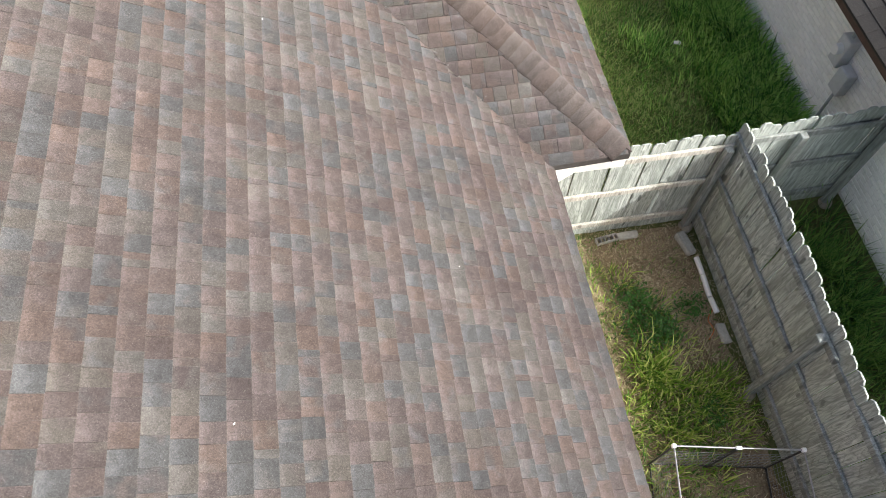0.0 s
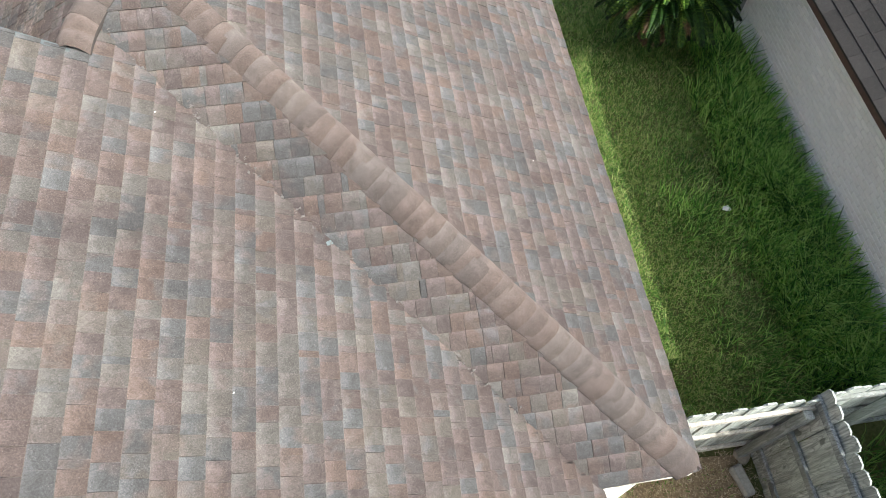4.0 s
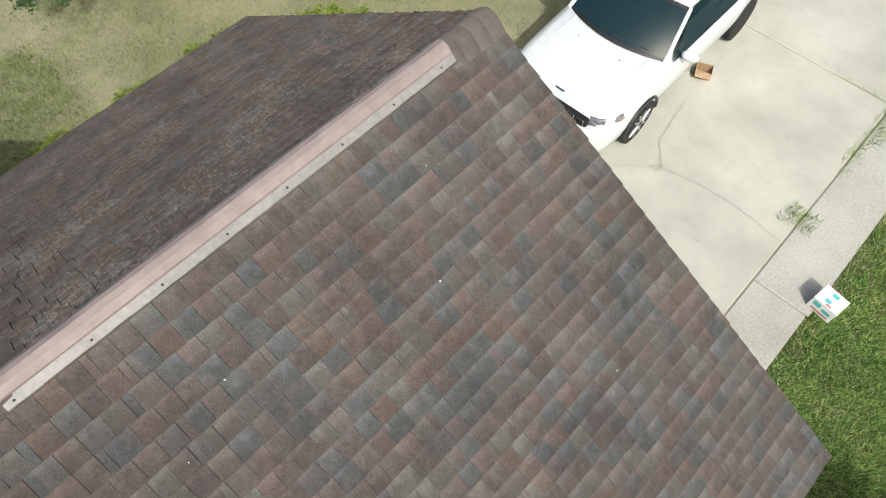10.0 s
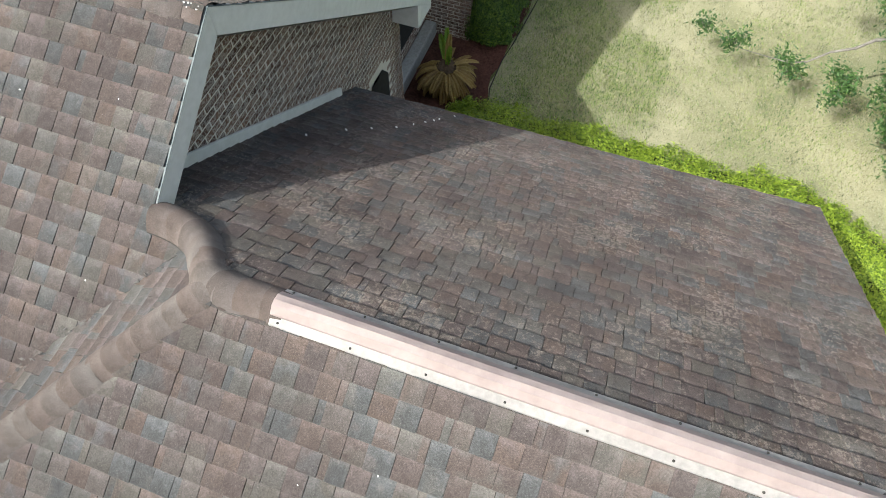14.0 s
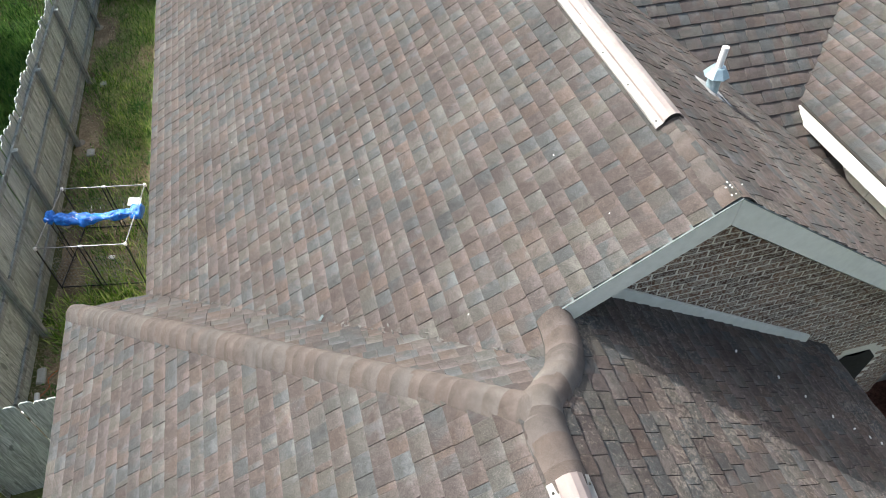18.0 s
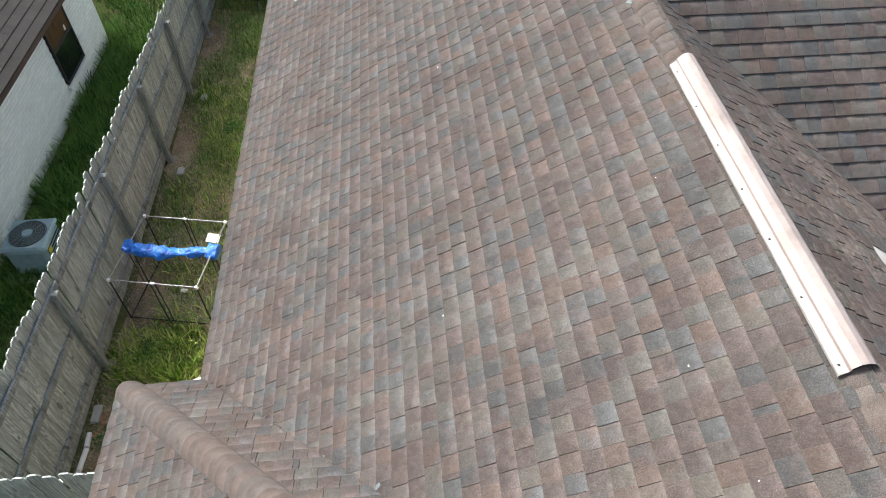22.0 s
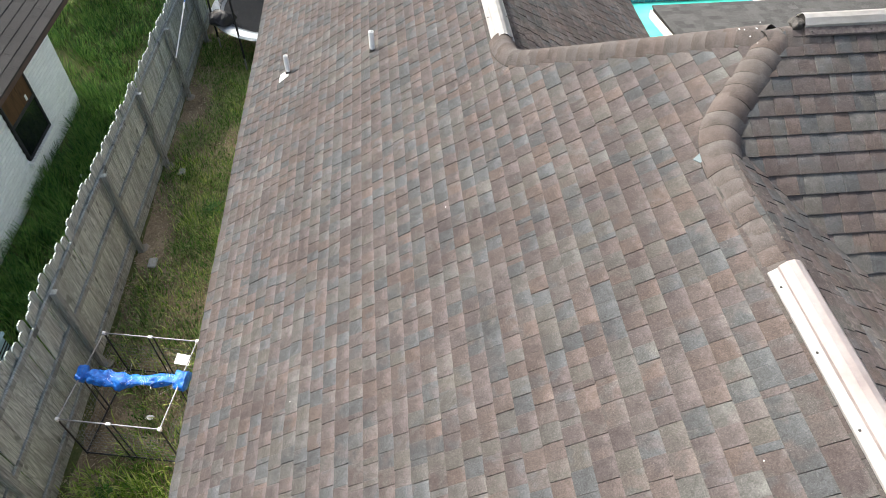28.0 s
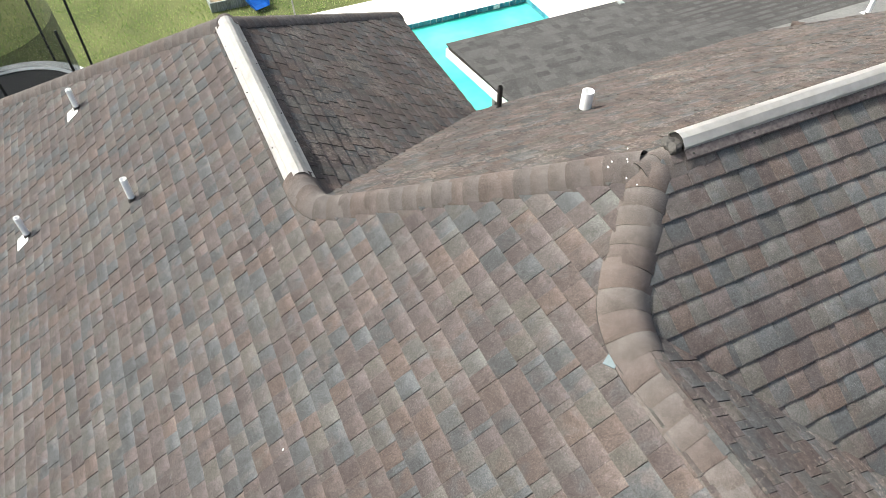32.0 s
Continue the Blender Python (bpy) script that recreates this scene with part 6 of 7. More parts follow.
hedge("box_hedge", [(-5.25, 7.95), (-5.27, 10.5), (-5.27, 12.6), (-5.1, 13.2), (-4.7, 13.7), (-4.2, 14.05), (-3.4, 14.05)], 0.56, 0.92, 105000, 0.023, BOXLEAF, "clipped bright green box hedge round the garage", 3)
hedge("shrub_row", [(-7.95, 7.50), (-9.6, 7.50), (-12.6, 7.50)], 0.44, 1.02, 80000, 0.027, DARKLEAF, "dense dark green shrubs along the brick wall", 7, 2.2)


def tree(name, at, limbs, clumps, label, seed, material, leaf, per):
    """A trunk with tapering limbs; each clump carries its own cloud of leaves."""
    rnd = random.Random(seed)
    rng = np.random.default_rng(seed)
    t = thing(name, label, "tree", at)
    bm = bmesh.new()
    o = Vector(at)
    for a, b, r0, r1 in limbs:
        a, b = Vector(a) - o, Vector(b) - o
        prev = a
        for i in range(1, 5):
            p = a.lerp(b, i / 4) + Vector((rnd.gauss(0, 0.04), rnd.gauss(0, 0.04), rnd.gauss(0, 0.03))) * (i < 4)
            tube(bm, prev, p, r0 + (r1 - r0) * (i - 1) / 4, r0 + (r1 - r0) * i / 4, 8)
            prev = p
    part("trunk", bm, LIMB, t, "grey trunk and limbs")
    pos, nor = [], []
    twig = bmesh.new()
    for x, y, z, r in clumps:
        c = np.array((x, y, z)) - np.array(at)
        for _ in range(max(3, int(r * 9))):
            tipd = rng.normal(0, 1, 3) * np.array((1, 1, 0.6))
            tipd /= np.linalg.norm(tipd)
            tip = c + tipd * r * rng.uniform(0.6, 1.1)
            tube(twig, Vector(c), Vector(tip), 0.012, 0.003, 5, caps=False)
            k = int(per * r)
            tt = rng.uniform(0.35, 1.08, k)[:, None]
            pos.append(c + (tip - c) * tt + rng.normal(0, 0.07 + 0.05 * r, (k, 3)))
            nor.append(np.tile((0, 0, 1.0), (k, 1)))
    part("twigs", twig, LIMB, t, "thin grey twigs")
    leaves("crown", np.concatenate(pos), np.concatenate(nor), leaf, material, seed + 3, t)
    return t
tree("front_tree", (-9.2, 15.27, 0), [((-9.2, 15.27, 0), (-8.9, 15.17, 1.5), 0.13, 0.09), ((-8.9, 15.17, 1.5), (-7.5, 14.27, 1.5), 0.06, 0.03), ((-7.5, 14.27, 1.5), (-6.6, 14.07, 0.8), 0.026, 0.008), ((-8.9, 15.17, 1.5), (-7.3, 15.67, 1.5), 0.06, 0.03),
                                    ((-7.3, 15.67, 1.5), (-6.3, 16.07, 0.75), 0.026, 0.008), ((-8.9, 15.17, 1.5), (-7.6, 16.67, 1.4), 0.05, 0.02), ((-7.6, 16.67, 1.4), (-6.5, 16.97, 0.6), 0.02, 0.007), ((-8.9, 15.17, 1.5), (-8.3, 13.27, 1.4), 0.05, 0.025),
                                    ((-8.3, 13.27, 1.4), (-8, 12.27, 0.9), 0.024, 0.010), ((-8, 12.27, 0.9), (-8.55, 10.87, 0.75), 0.008, 0.004), ((-8.9, 15.17, 1.5), (-9.1, 14.87, 3.0), 0.08, 0.04)],
     [(-6.65, 14.02, 0.78, 0.34), (-6.85, 14.47, 0.95, 0.42), (-6.45, 15.47, 0.95, 0.42), (-6.35, 16.12, 0.75, 0.36), (-6.55, 16.97, 0.6, 0.30), (-7.5, 13.77, 1.05, 0.48), (-7.8, 13.07, 1.05, 0.42), (-8.05, 12.27, 0.88, 0.25), (-8.35, 11.47, 0.82, 0.18),
      (-8.55, 10.92, 0.78, 0.14), (-7.4, 14.67, 1.5, 0.75), (-7.2, 15.67, 1.4, 0.75), (-7.6, 16.67, 1.35, 0.75), (-8.4, 13.77, 1.7, 0.75), (-8.4, 15.47, 2.4, 1.0), (-9.4, 14.47, 2.5, 1.0), (-9, 16.67, 2.4, 1.0), (-9.4, 13.17, 1.7, 0.75), (-7.63, 13.82, 1.3, 0.5), (-7.05, 14.04, 1.1, 0.5), (-6.74, 14.22, 0.9, 0.42), (-7.94, 13.69, 1.2, 0.4)],
     "spreading tree with grey limbs drooping over the front lawn", 11, TREELEAF, 0.034, 620)
tree("far_tree", (9.5, -13.0, 0), [((9.5, -13, 0), (9.3, -12.6, 2.6), 0.2, 0.14), ((9.3, -12.6, 2.6), (7.5, -11, 4.2), 0.1, 0.04), ((9.3, -12.6, 2.6), (10.8, -11.5, 4.6), 0.1, 0.04)],
     [(7.6, -11.0, 4.0, 1.1), (8.8, -11.2, 4.6, 1.2), (10.4, -11.6, 4.6, 1.2), (9.0, -13.0, 5.2, 1.3), (7.2, -12.5, 4.4, 1.1), (8.0, -9.6, 4.4, 1.0), (9.4, -9.4, 4.6, 1.3), (10.6, -10.4, 5.0, 1.4), (11.5, -12.0, 5.2, 1.5), (9.8, -14.2, 4.9, 1.4), (8.4, -14.6, 4.6, 1.3), (11.0, -8.2, 4.6, 1.2), (10.2, -9.6, 4.0, 1.2), (9.4, -10.6, 3.9, 1.2), (11.4, -9.8, 4.6, 1.3), (10.4, -12.4, 4.0, 1.3), (9.0, -12.0, 3.8, 1.2)],
     "leafy tree shading the weeds behind the neighbour's house", 13, TREELEAF, 0.075, 150)

# ---- the parked car ----
CARPAINT = Nodes("white car paint", 0.25, 0.0, 0.5)
CARPAINT.put(CARPAINT.bsdf.inputs["Coat Weight"], 0.6)
CARPAINT.put(CARPAINT.bsdf.inputs["Coat Roughness"], 0.05)
CARWHITE = CARPAINT.colour(CARPAINT.ramp(CARPAINT.noise(CARPAINT.place(), 3, 3), (0.3, (0.57, 0.61, 0.625)), (0.7, (0.63, 0.67, 0.685))))
GLASSB = Nodes("tinted car glass", 0.03, 0.0, 0.5).colour((0.006, 0.022, 0.028))
TRIM = speckled("black plastic trim", (0.012, 0.012, 0.013), (0.025, 0.025, 0.026), 30, 0.45, 0.05)
CARD_BLUE = speckled("pale blue sticker", (0.35, 0.55, 0.70), (0.65, 0.75, 0.80), 40, 0.5)
AMBER = speckled("amber plastic", (0.60, 0.16, 0.03), (0.72, 0.24, 0.06), 30, 0.3)
CHROME = Nodes("bright metal", 0.18, 1.0, 0.5).colour((0.62, 0.63, 0.64))
LENS = Nodes("headlight lens", 0.08, 0.0, 0.6).colour((0.14, 0.15, 0.16))
TYRE = speckled("tyre rubber", (0.016, 0.016, 0.016), (0.03, 0.03, 0.03), 60, 0.8, 0.3)
car = thing("car", "white sport utility car parked on the driveway", "car", pose(-1.22, 14.98, 0.035, 0, 0, 0.5))


def loft(sections, material, name, close=True, smooth=True):
    bm = bmesh.new()
    rows = [[bm.verts.new(p) for p in s] for s in sections]
    for a, b in zip(rows, rows[1:]):
        for i in range(len(a) - 1):
            bm.faces.new((a[i], a[i + 1], b[i + 1], b[i]))
    if close:
        bm.faces.new(rows[0])
        bm.faces.new(list(reversed(rows[-1])))
    return from_bm(name, bm, material, smooth)


def half_ring(y, w, z0, z1, crown, round_x=0.12):
    """A cross-section of the body from sill to sill over the top."""
    r = [(-w * 0.93, z0), (-w, z0 + (z1 - z0) * 0.35), (-w * 0.985, z0 + (z1 - z0) * 0.72), (-w + round_x * 0.5, z1 - 0.05), (-w + round_x * 1.6, z1 + crown * 0.3), (-w * 0.4, z1 + crown * 0.85)]
    r += [(0, z1 + crown)] + [(-x, z) for x, z in reversed(r)]
    return [(x, y, z) for x, z in r]


lower = [half_ring(0.00, 0.72, 0.42, 0.66, 0.02), half_ring(0.06, 0.86, 0.30, 0.84, 0.03), half_ring(0.22, 0.93, 0.28, 0.97, 0.04), half_ring(0.60, 0.965, 0.28, 1.03, 0.05), half_ring(1.38, 0.97, 0.30, 1.10, 0.055),
         half_ring(2.2, 0.97, 0.30, 1.09, 0.03), half_ring(3.4, 0.97, 0.30, 1.09, 0.03), half_ring(4.5, 0.95, 0.32, 1.05, 0.03), half_ring(4.78, 0.86, 0.40, 0.98, 0.02)]
part("body", loft(lower, CARWHITE, "body"), CARWHITE, car, "white painted body and bonnet")
cabin = []
for y, w, z in ((1.92, 0.70, 1.64), (2.4, 0.72, 1.70), (3.4, 0.71, 1.70), (4.3, 0.68, 1.64)):
    cabin.append([(-w, y, z - 0.06), (-w + 0.06, y, z - 0.01), (-w * 0.4, y, z + 0.02), (0, y, z + 0.03), (w * 0.4, y, z + 0.02), (w - 0.06, y, z - 0.01), (w, y, z - 0.06), (w - 0.03, y, z - 0.1), (-w + 0.03, y, z - 0.1)])
part("roof", loft([[*s, s[0]] for s in cabin], CARWHITE, "roof", False), CARWHITE, car, "white roof panel")
def shield_row(k, lift=0.0):
    """A cross-row of the windscreen, k from 0 at its bowed base to 1 at the roof."""
    half, y, bow, z, crown = 0.83 - 0.13 * k, 1.43 + 0.52 * k, 0.23 - 0.19 * k, 1.115 + 0.525 * k + 0.06 * k * (1 - k), 0.062 * (1 - k)
    return [(x * half, y - bow * (1 - x * x), z + crown * (1 - x * x) + lift) for x in [-1 + i / 6 for i in range(13)]]


shield = [shield_row(k / 6) for k in range(7)]
part("windscreen", loft(shield, GLASSB, "windscreen", False), GLASSB, car, "dark tinted windscreen")
for s in (-1, 1):
    side_g = [[(s * 0.93, 1.5, 1.10), (s * 0.93, 4.3, 1.10)], [(s * 0.715, 2.02, 1.58), (s * 0.705, 4.1, 1.58)]]
    part("side_window", loft(side_g, GLASSB, "side_window", False, False), GLASSB, car, "dark side glass")
    part("pillar", tubed((s * 0.84, 1.40, 1.10), (s * 0.715, 1.97, 1.63), 0.035, 0.03, 8), CARWHITE, car, "white windscreen pillar")
    wheel = part("wheel", tubed((s * 0.76, 0.92, 0.36), (s * 0.975, 0.92, 0.36), 0.365, 0.365, 32), TYRE, car, "tyre on a spoked alloy rim")
    part("rim", tubed((s * 0.90, 0.92, 0.36), (s * 0.982, 0.92, 0.36), 0.25, 0.25, 28), DARK, wheel)
    for k in range(10):
        t = 2 * math.pi * k / 10
        part("spoke", tubed((s * 0.985, 0.92 + 0.05 * math.cos(t), 0.36 + 0.05 * math.sin(t)), (s * 0.985, 0.92 + 0.245 * math.cos(t), 0.36 + 0.245 * math.sin(t)), 0.02, 0.014, 6), CHROME, wheel, "silver spoke")
    part("wheel", tubed((s * 0.76, 3.85, 0.36), (s * 0.975, 3.85, 0.36), 0.365, 0.365, 32), TYRE, car, "rear tyre")
    arch = bmesh.new()
    for k in range(12):
        t0, t1 = math.pi * k / 12, math.pi * (k + 1) / 12
        tube(arch, (s * 0.962, 0.92 + 0.42 * math.cos(t0), 0.36 + 0.42 * math.sin(t0)), (s * 0.962, 0.92 + 0.42 * math.cos(t1), 0.36 + 0.42 * math.sin(t1)), 0.03, n=6, caps=False)
    bmesh.ops.remove_doubles(arch, verts=arch.verts[:], dist=0.02)
    part("wheel_arch", arch, TRIM, car, "black wheel arch trim")
    rows = []
    for k in range(7):
        t = k / 6
        x, y = s * (0.60 + 0.335 * t), 0.035 + 0.30 * t ** 1.7
        top, low = 0.885 + 0.060 * t, 0.760 + 0.105 * t
        rows.append([(x, y + 0.004, low), (x + s * 0.012, y - 0.012, (top + low) / 2), (x, y + 0.030, top), (x - s * 0.03, y + 0.07, top + 0.004)])
    lamp_glass = part("headlight", loft(rows, LENS, "headlight", False), LENS, car, "long clear wraparound headlight")
    for k, r in ((0.25, 0.042), (0.5, 0.036)):
        x, y = s * (0.60 + 0.335 * k), 0.035 + 0.30 * k ** 1.7
        part("projector", tubed((x, y - 0.016, 0.83 + 0.06 * k), (x, y + 0.02, 0.83 + 0.06 * k), r, r, 14), CHROME, lamp_glass, "bright projector ring")
    part("indicator", tubed((s * 0.925, 0.318, 0.90), (s * 0.945, 0.385, 0.905), 0.020, 0.010, 8), AMBER, lamp_glass, "small amber marker")
    part("bonnet_crease", tubed((s * 0.70, 0.24, 0.985), (s * 0.64, 1.30, 1.128), 0.012, 0.012, 6), CARWHITE, car, "soft bonnet crease")
    part("fog_light", tubed((s * 0.72, 0.06, 0.48), (s * 0.72, 0.0, 0.48), 0.05, 0.05, 14), LENS, car, "round fog light")
    bm = bmesh.new()
    bmesh.ops.create_uvsphere(bm, u_segments=16, v_segments=10, radius=0.11, matrix=Matrix.Translation((s * 1.05, 1.72, 1.14)) @ pose(0, 0, 0, 0, 0, s * 14) @ Matrix.Diagonal((1.2, 0.60, 0.75, 1)))
    mirror = part("mirror", from_bm("mirror", bm, CARWHITE, True), CARWHITE, car, "white door mirror")
    part("mirror_arm", boxed(s * 0.92, s * 1.0, 1.70, 1.76, 1.06, 1.10), TRIM, mirror)
grille = part("grille", boxed(-0.60, 0.60, -0.012, 0.08, 0.74, 0.88, bevel=0.02), TRIM, car, "black seven-slot grille")
for k in range(7):
    x = -0.50 + k * 0.166
    part("slot", boxed(x - 0.062, x + 0.062, -0.026, -0.01, 0.755, 0.865, bevel=0.006), CHROME, grille, "bright slot surround")
    part("slot_mesh", boxed(x - 0.05, x + 0.05, -0.032, -0.02, 0.766, 0.854), DARK, grille)
part("bumper", boxed(-0.78, 0.78, -0.05, 0.10, 0.40, 0.70, bevel=0.05), CARWHITE, car, "white front bumper")
part("lower_intake", boxed(-0.62, 0.62, -0.062, -0.03, 0.42, 0.52, bevel=0.01), TRIM, car, "black lower intake")
part("number_plate", boxed(-0.16, 0.16, -0.072, -0.058, 0.56, 0.68), PVC, car, "pale plate with grey bars")
part("badge", boxed(-0.075, 0.075, 0.13, 0.16, 0.965, 0.972), CHROME, car, "small metal badge")
part("cowl", loft([shield_row(-0.035, 0.010), shield_row(0.0, 0.010), shield_row(0.025, 0.006)], TRIM, "cowl", False), TRIM, car, "black plastic cowl")
part("top_band", loft([shield_row(0.93, 0.006), shield_row(1.0, 0.008)], TRIM, "top_band", False), TRIM, car, "black glass border")
for a, b in (((-0.60, 1.36, 1.190), (-0.03, 1.25, 1.228)), ((0.02, 1.24, 1.215), (0.58, 1.36, 1.200))):
    part("wiper", tubed(a, b, 0.012, 0.007, 6), TRIM, car, "black wiper")
for x in (-0.36, 0.36):
    part("washer_nozzle", boxed(x - 0.008, x + 0.008, 0.985, 1.0, 1.125, 1.142, bevel=0.003), TRIM, car)
part("sticker", slab([(0.60, 1.50, 1.232), (0.52, 1.48, 1.238), (0.51, 1.55, 1.300), (0.59, 1.57, 1.294)], 0.003, CARD_BLUE, "sticker"), CARD_BLUE, car, "pale blue square sticker")

# ---- carton on the driveway ----
CARD = speckled("white printed card", (0.66, 0.68, 0.68), (0.76, 0.78, 0.78), 10, 0.7, 0.05)
TEALINK = speckled("teal print", (0.08, 0.38, 0.42), (0.14, 0.48, 0.52), 14, 0.7)
REDINK = speckled("red print", (0.45, 0.12, 0.10), (0.55, 0.2, 0.18), 14, 0.7)
carton = thing("carton", "white cardboard box with teal and red print", "box", pose(3.20, 15.30, 0.035, 0, 0, -9))
part("body", boxed(-0.17, 0.17, -0.13, 0.15, 0, 0.24, bevel=0.006), CARD, carton)
part("flap", boxed(-0.17, 0.17, -0.13, 0.005, 0.241, 0.245), CARD, carton, "closed top flap")
part("flap", boxed(-0.17, 0.17, 0.012, 0.15, 0.241, 0.245), CARD, carton, "closed top flap")
for x, z, w, h in ((-0.08, 0.16, 0.05, 0.04), (0.06, 0.13, 0.06, 0.03), (0.0, 0.05, 0.12, 0.015)):
    part("print", boxed(x - w, x + w, -0.134, -0.131, z - h, z + h), TEALINK if w < 0.1 else REDINK, carton, "printed bars and spots")
part("print", boxed(-0.06, 0.02, -0.08, -0.02, 0.2455, 0.247), TEALINK, carton, "teal printed spot")
part("print", boxed(-0.02, 0.06, -0.12, -0.09, 0.2455, 0.247), REDINK, carton, "red printed spot")
part("print", boxed(-0.04, 0.05, 0.05, 0.11, 0.2455, 0.247), TEALINK, carton, "teal printed spot")

BOXCARD = speckled("brown cardboard", (0.26, 0.17, 0.10), (0.36, 0.25, 0.155), 18, 0.85, 0.1)
brown_box = thing("cardboard_box", "open brown cardboard box beside the parked car", "box", pose(-0.21, 17.74, 0.035, 0, 0, 24))
for x0, x1, y0, y1 in ((-0.13, 0.13, -0.10, -0.094), (-0.13, 0.13, 0.094, 0.10), (-0.13, -0.124, -0.094, 0.094), (0.124, 0.13, -0.094, 0.094)):
    part("side", boxed(x0, x1, y0, y1, 0, 0.14), BOXCARD, brown_box)
part("base", boxed(-0.124, 0.124, -0.094, 0.094, 0.002, 0.008), BOXCARD, brown_box)
part("flap", slab([(-0.13, -0.10, 0.142), (0.13, -0.10, 0.142), (0.12, -0.19, 0.10), (-0.12, -0.19, 0.10)], 0.005, BOXCARD, "flap"), BOXCARD, brown_box, "open flap")
tree("lawn_tree", (7.2, 20.2, 0), [((7.2, 20.2, 0), (7.1, 20, 2.6), 0.13, 0.10), ((7.1, 20, 2.6), (5.5, 18.9, 3.6), 0.07, 0.03), ((7.1, 20, 2.6), (8.3, 18.9, 3.8), 0.07, 0.03), ((7.1, 20, 2.6), (6.8, 19.2, 4.4), 0.07, 0.03)],
     [(5.4, 18.3, 3.4, 0.9), (6.6, 18.1, 3.4, 0.9), (7.8, 18.2, 3.5, 0.9), (6, 19.3, 4.0, 1.1), (7.4, 19.4, 4.2, 1.1), (5, 19.4, 3.5, 1.0), (8.8, 19, 3.7, 0.9), (5.9, 20.6, 4.0, 1.1), (7.5, 20.8, 4.2, 1.1)],
     "leafy tree shading the end of the side lawn", 31, TREELEAF, 0.06, 150)
tree("wild_bush", (7.4, -10.8, 0), [((7.4, -10.8, 0), (7.0, -10.4, 0.9), 0.04, 0.02), ((7.4, -10.8, 0), (8.2, -10.6, 1.1), 0.04, 0.02), ((7.4, -10.8, 0), (7.5, -11.6, 1.2), 0.04, 0.02)],
     [(6.5, -10.2, 0.6, 0.6), (7.2, -10.0, 0.8, 0.7), (8.0, -10.0, 0.9, 0.7), (8.8, -10.3, 1.0, 0.8), (6.9, -11.2, 1.1, 0.8), (7.9, -11.3, 1.3, 0.9), (6.1, -11.6, 0.8, 0.7)],
     "dark overgrown bush behind the neighbour's house", 27, DARKLEAF, 0.05, 110)

# ---- wire pen with a tarpaulin in the side yard ----
PENX0, PENX1, PENY0, PENY1, PENZ = 3.48, 4.76, 0.80, 2.06, 0.95
PENTURN = pose(4.12, 1.43, 0, 0, 0, -11) @ Matrix.Translation((-4.12, -1.43, 0))
pen = thing("wire_pen", "black wire pet pen with white corner caps", "pet pen", PENTURN)
GREYTUBE = speckled("worn silver tube", (0.20, 0.205, 0.21), (0.32, 0.325, 0.33), 30, 0.4, 0.05, 2, 0.5, 0.4)
corners = [(PENX0, PENY0), (PENX1, PENY0), (PENX1, PENY1), (PENX0, PENY1)]
mids = [((a[0] + b[0]) / 2, (a[1] + b[1]) / 2) for a, b in zip(corners, corners[1:] + corners[:1])]
for (ax, ay), (bx, by) in zip(corners, corners[1:] + corners[:1]):
    part("top_tube", tubed((ax, ay, PENZ), (bx, by, PENZ), 0.009, n=10), GREYTUBE, pen, "silver top tube")
    part("base_tube", tubed((ax, ay, 0.05), (bx, by, 0.05), 0.010, n=8), STEEL, pen, "black base tube")
    bm = bmesh.new()
    for k in range(1, 24):
        t = k / 24
        tube(bm, (ax + (bx - ax) * t, ay + (by - ay) * t, 0.05), (ax + (bx - ax) * t, ay + (by - ay) * t, 0.70), 0.0016, n=4, caps=False)
    for k in range(9):
        tube(bm, (ax, ay, 0.08 + k * 0.078), (bx, by, 0.08 + k * 0.078), 0.0016, n=4, caps=False)
    part("mesh_side", bm, GREYTUBE, pen, "fine wire mesh side")
for x, y in corners:
    part("upright", tubed((x, y, 0.02), (x, y, PENZ), 0.011, n=8), STEEL, pen, "black upright tube")
    part("corner_cap", boxed(x - 0.022, x + 0.022, y - 0.022, y + 0.022, PENZ - 0.03, PENZ + 0.022, bevel=0.008), PVC, pen, "white plastic corner cap")
for x, y in mids:
    for d in (-0.02, 0.02):
        part("upright", tubed((x + d, y + d, 0.02), (x + d, y + d, PENZ), 0.009, n=8), STEEL, pen, "black upright tube")
    part("clip", boxed(x - 0.03, x + 0.03, y - 0.016, y + 0.016, PENZ - 0.014, PENZ + 0.018, bevel=0.005), PVC, pen, "white clip")
part("card", slab([(3.55, 0.93, 0.80), (3.75, 0.915, 0.80), (3.765, 1.04, 0.75), (3.565, 1.055, 0.75)], 0.006, PVC, "card"), METERGREY, pen, "pale grey card tied to the mesh")
TARP = Nodes("blue plastic tarpaulin", 0.45, 0.0, 0.5)
tp = TARP.place()
TARP.bump(TARP.noise(tp, 30, 4), 0.8, 0.02)
TARPM = TARP.colour(TARP.ramp(TARP.noise(tp, 16, 5), (0.35, (0.008, 0.08, 0.40)), (0.58, (0.015, 0.18, 0.66)), (0.8, (0.09, 0.34, 0.76))))
tarp = thing("tarpaulin", "crumpled blue tarpaulin bundled across the wire pen", "tarpaulin", PENTURN)
rnd = random.Random(6)
bm = bmesh.new()
rows = []
n, k = 90, 28
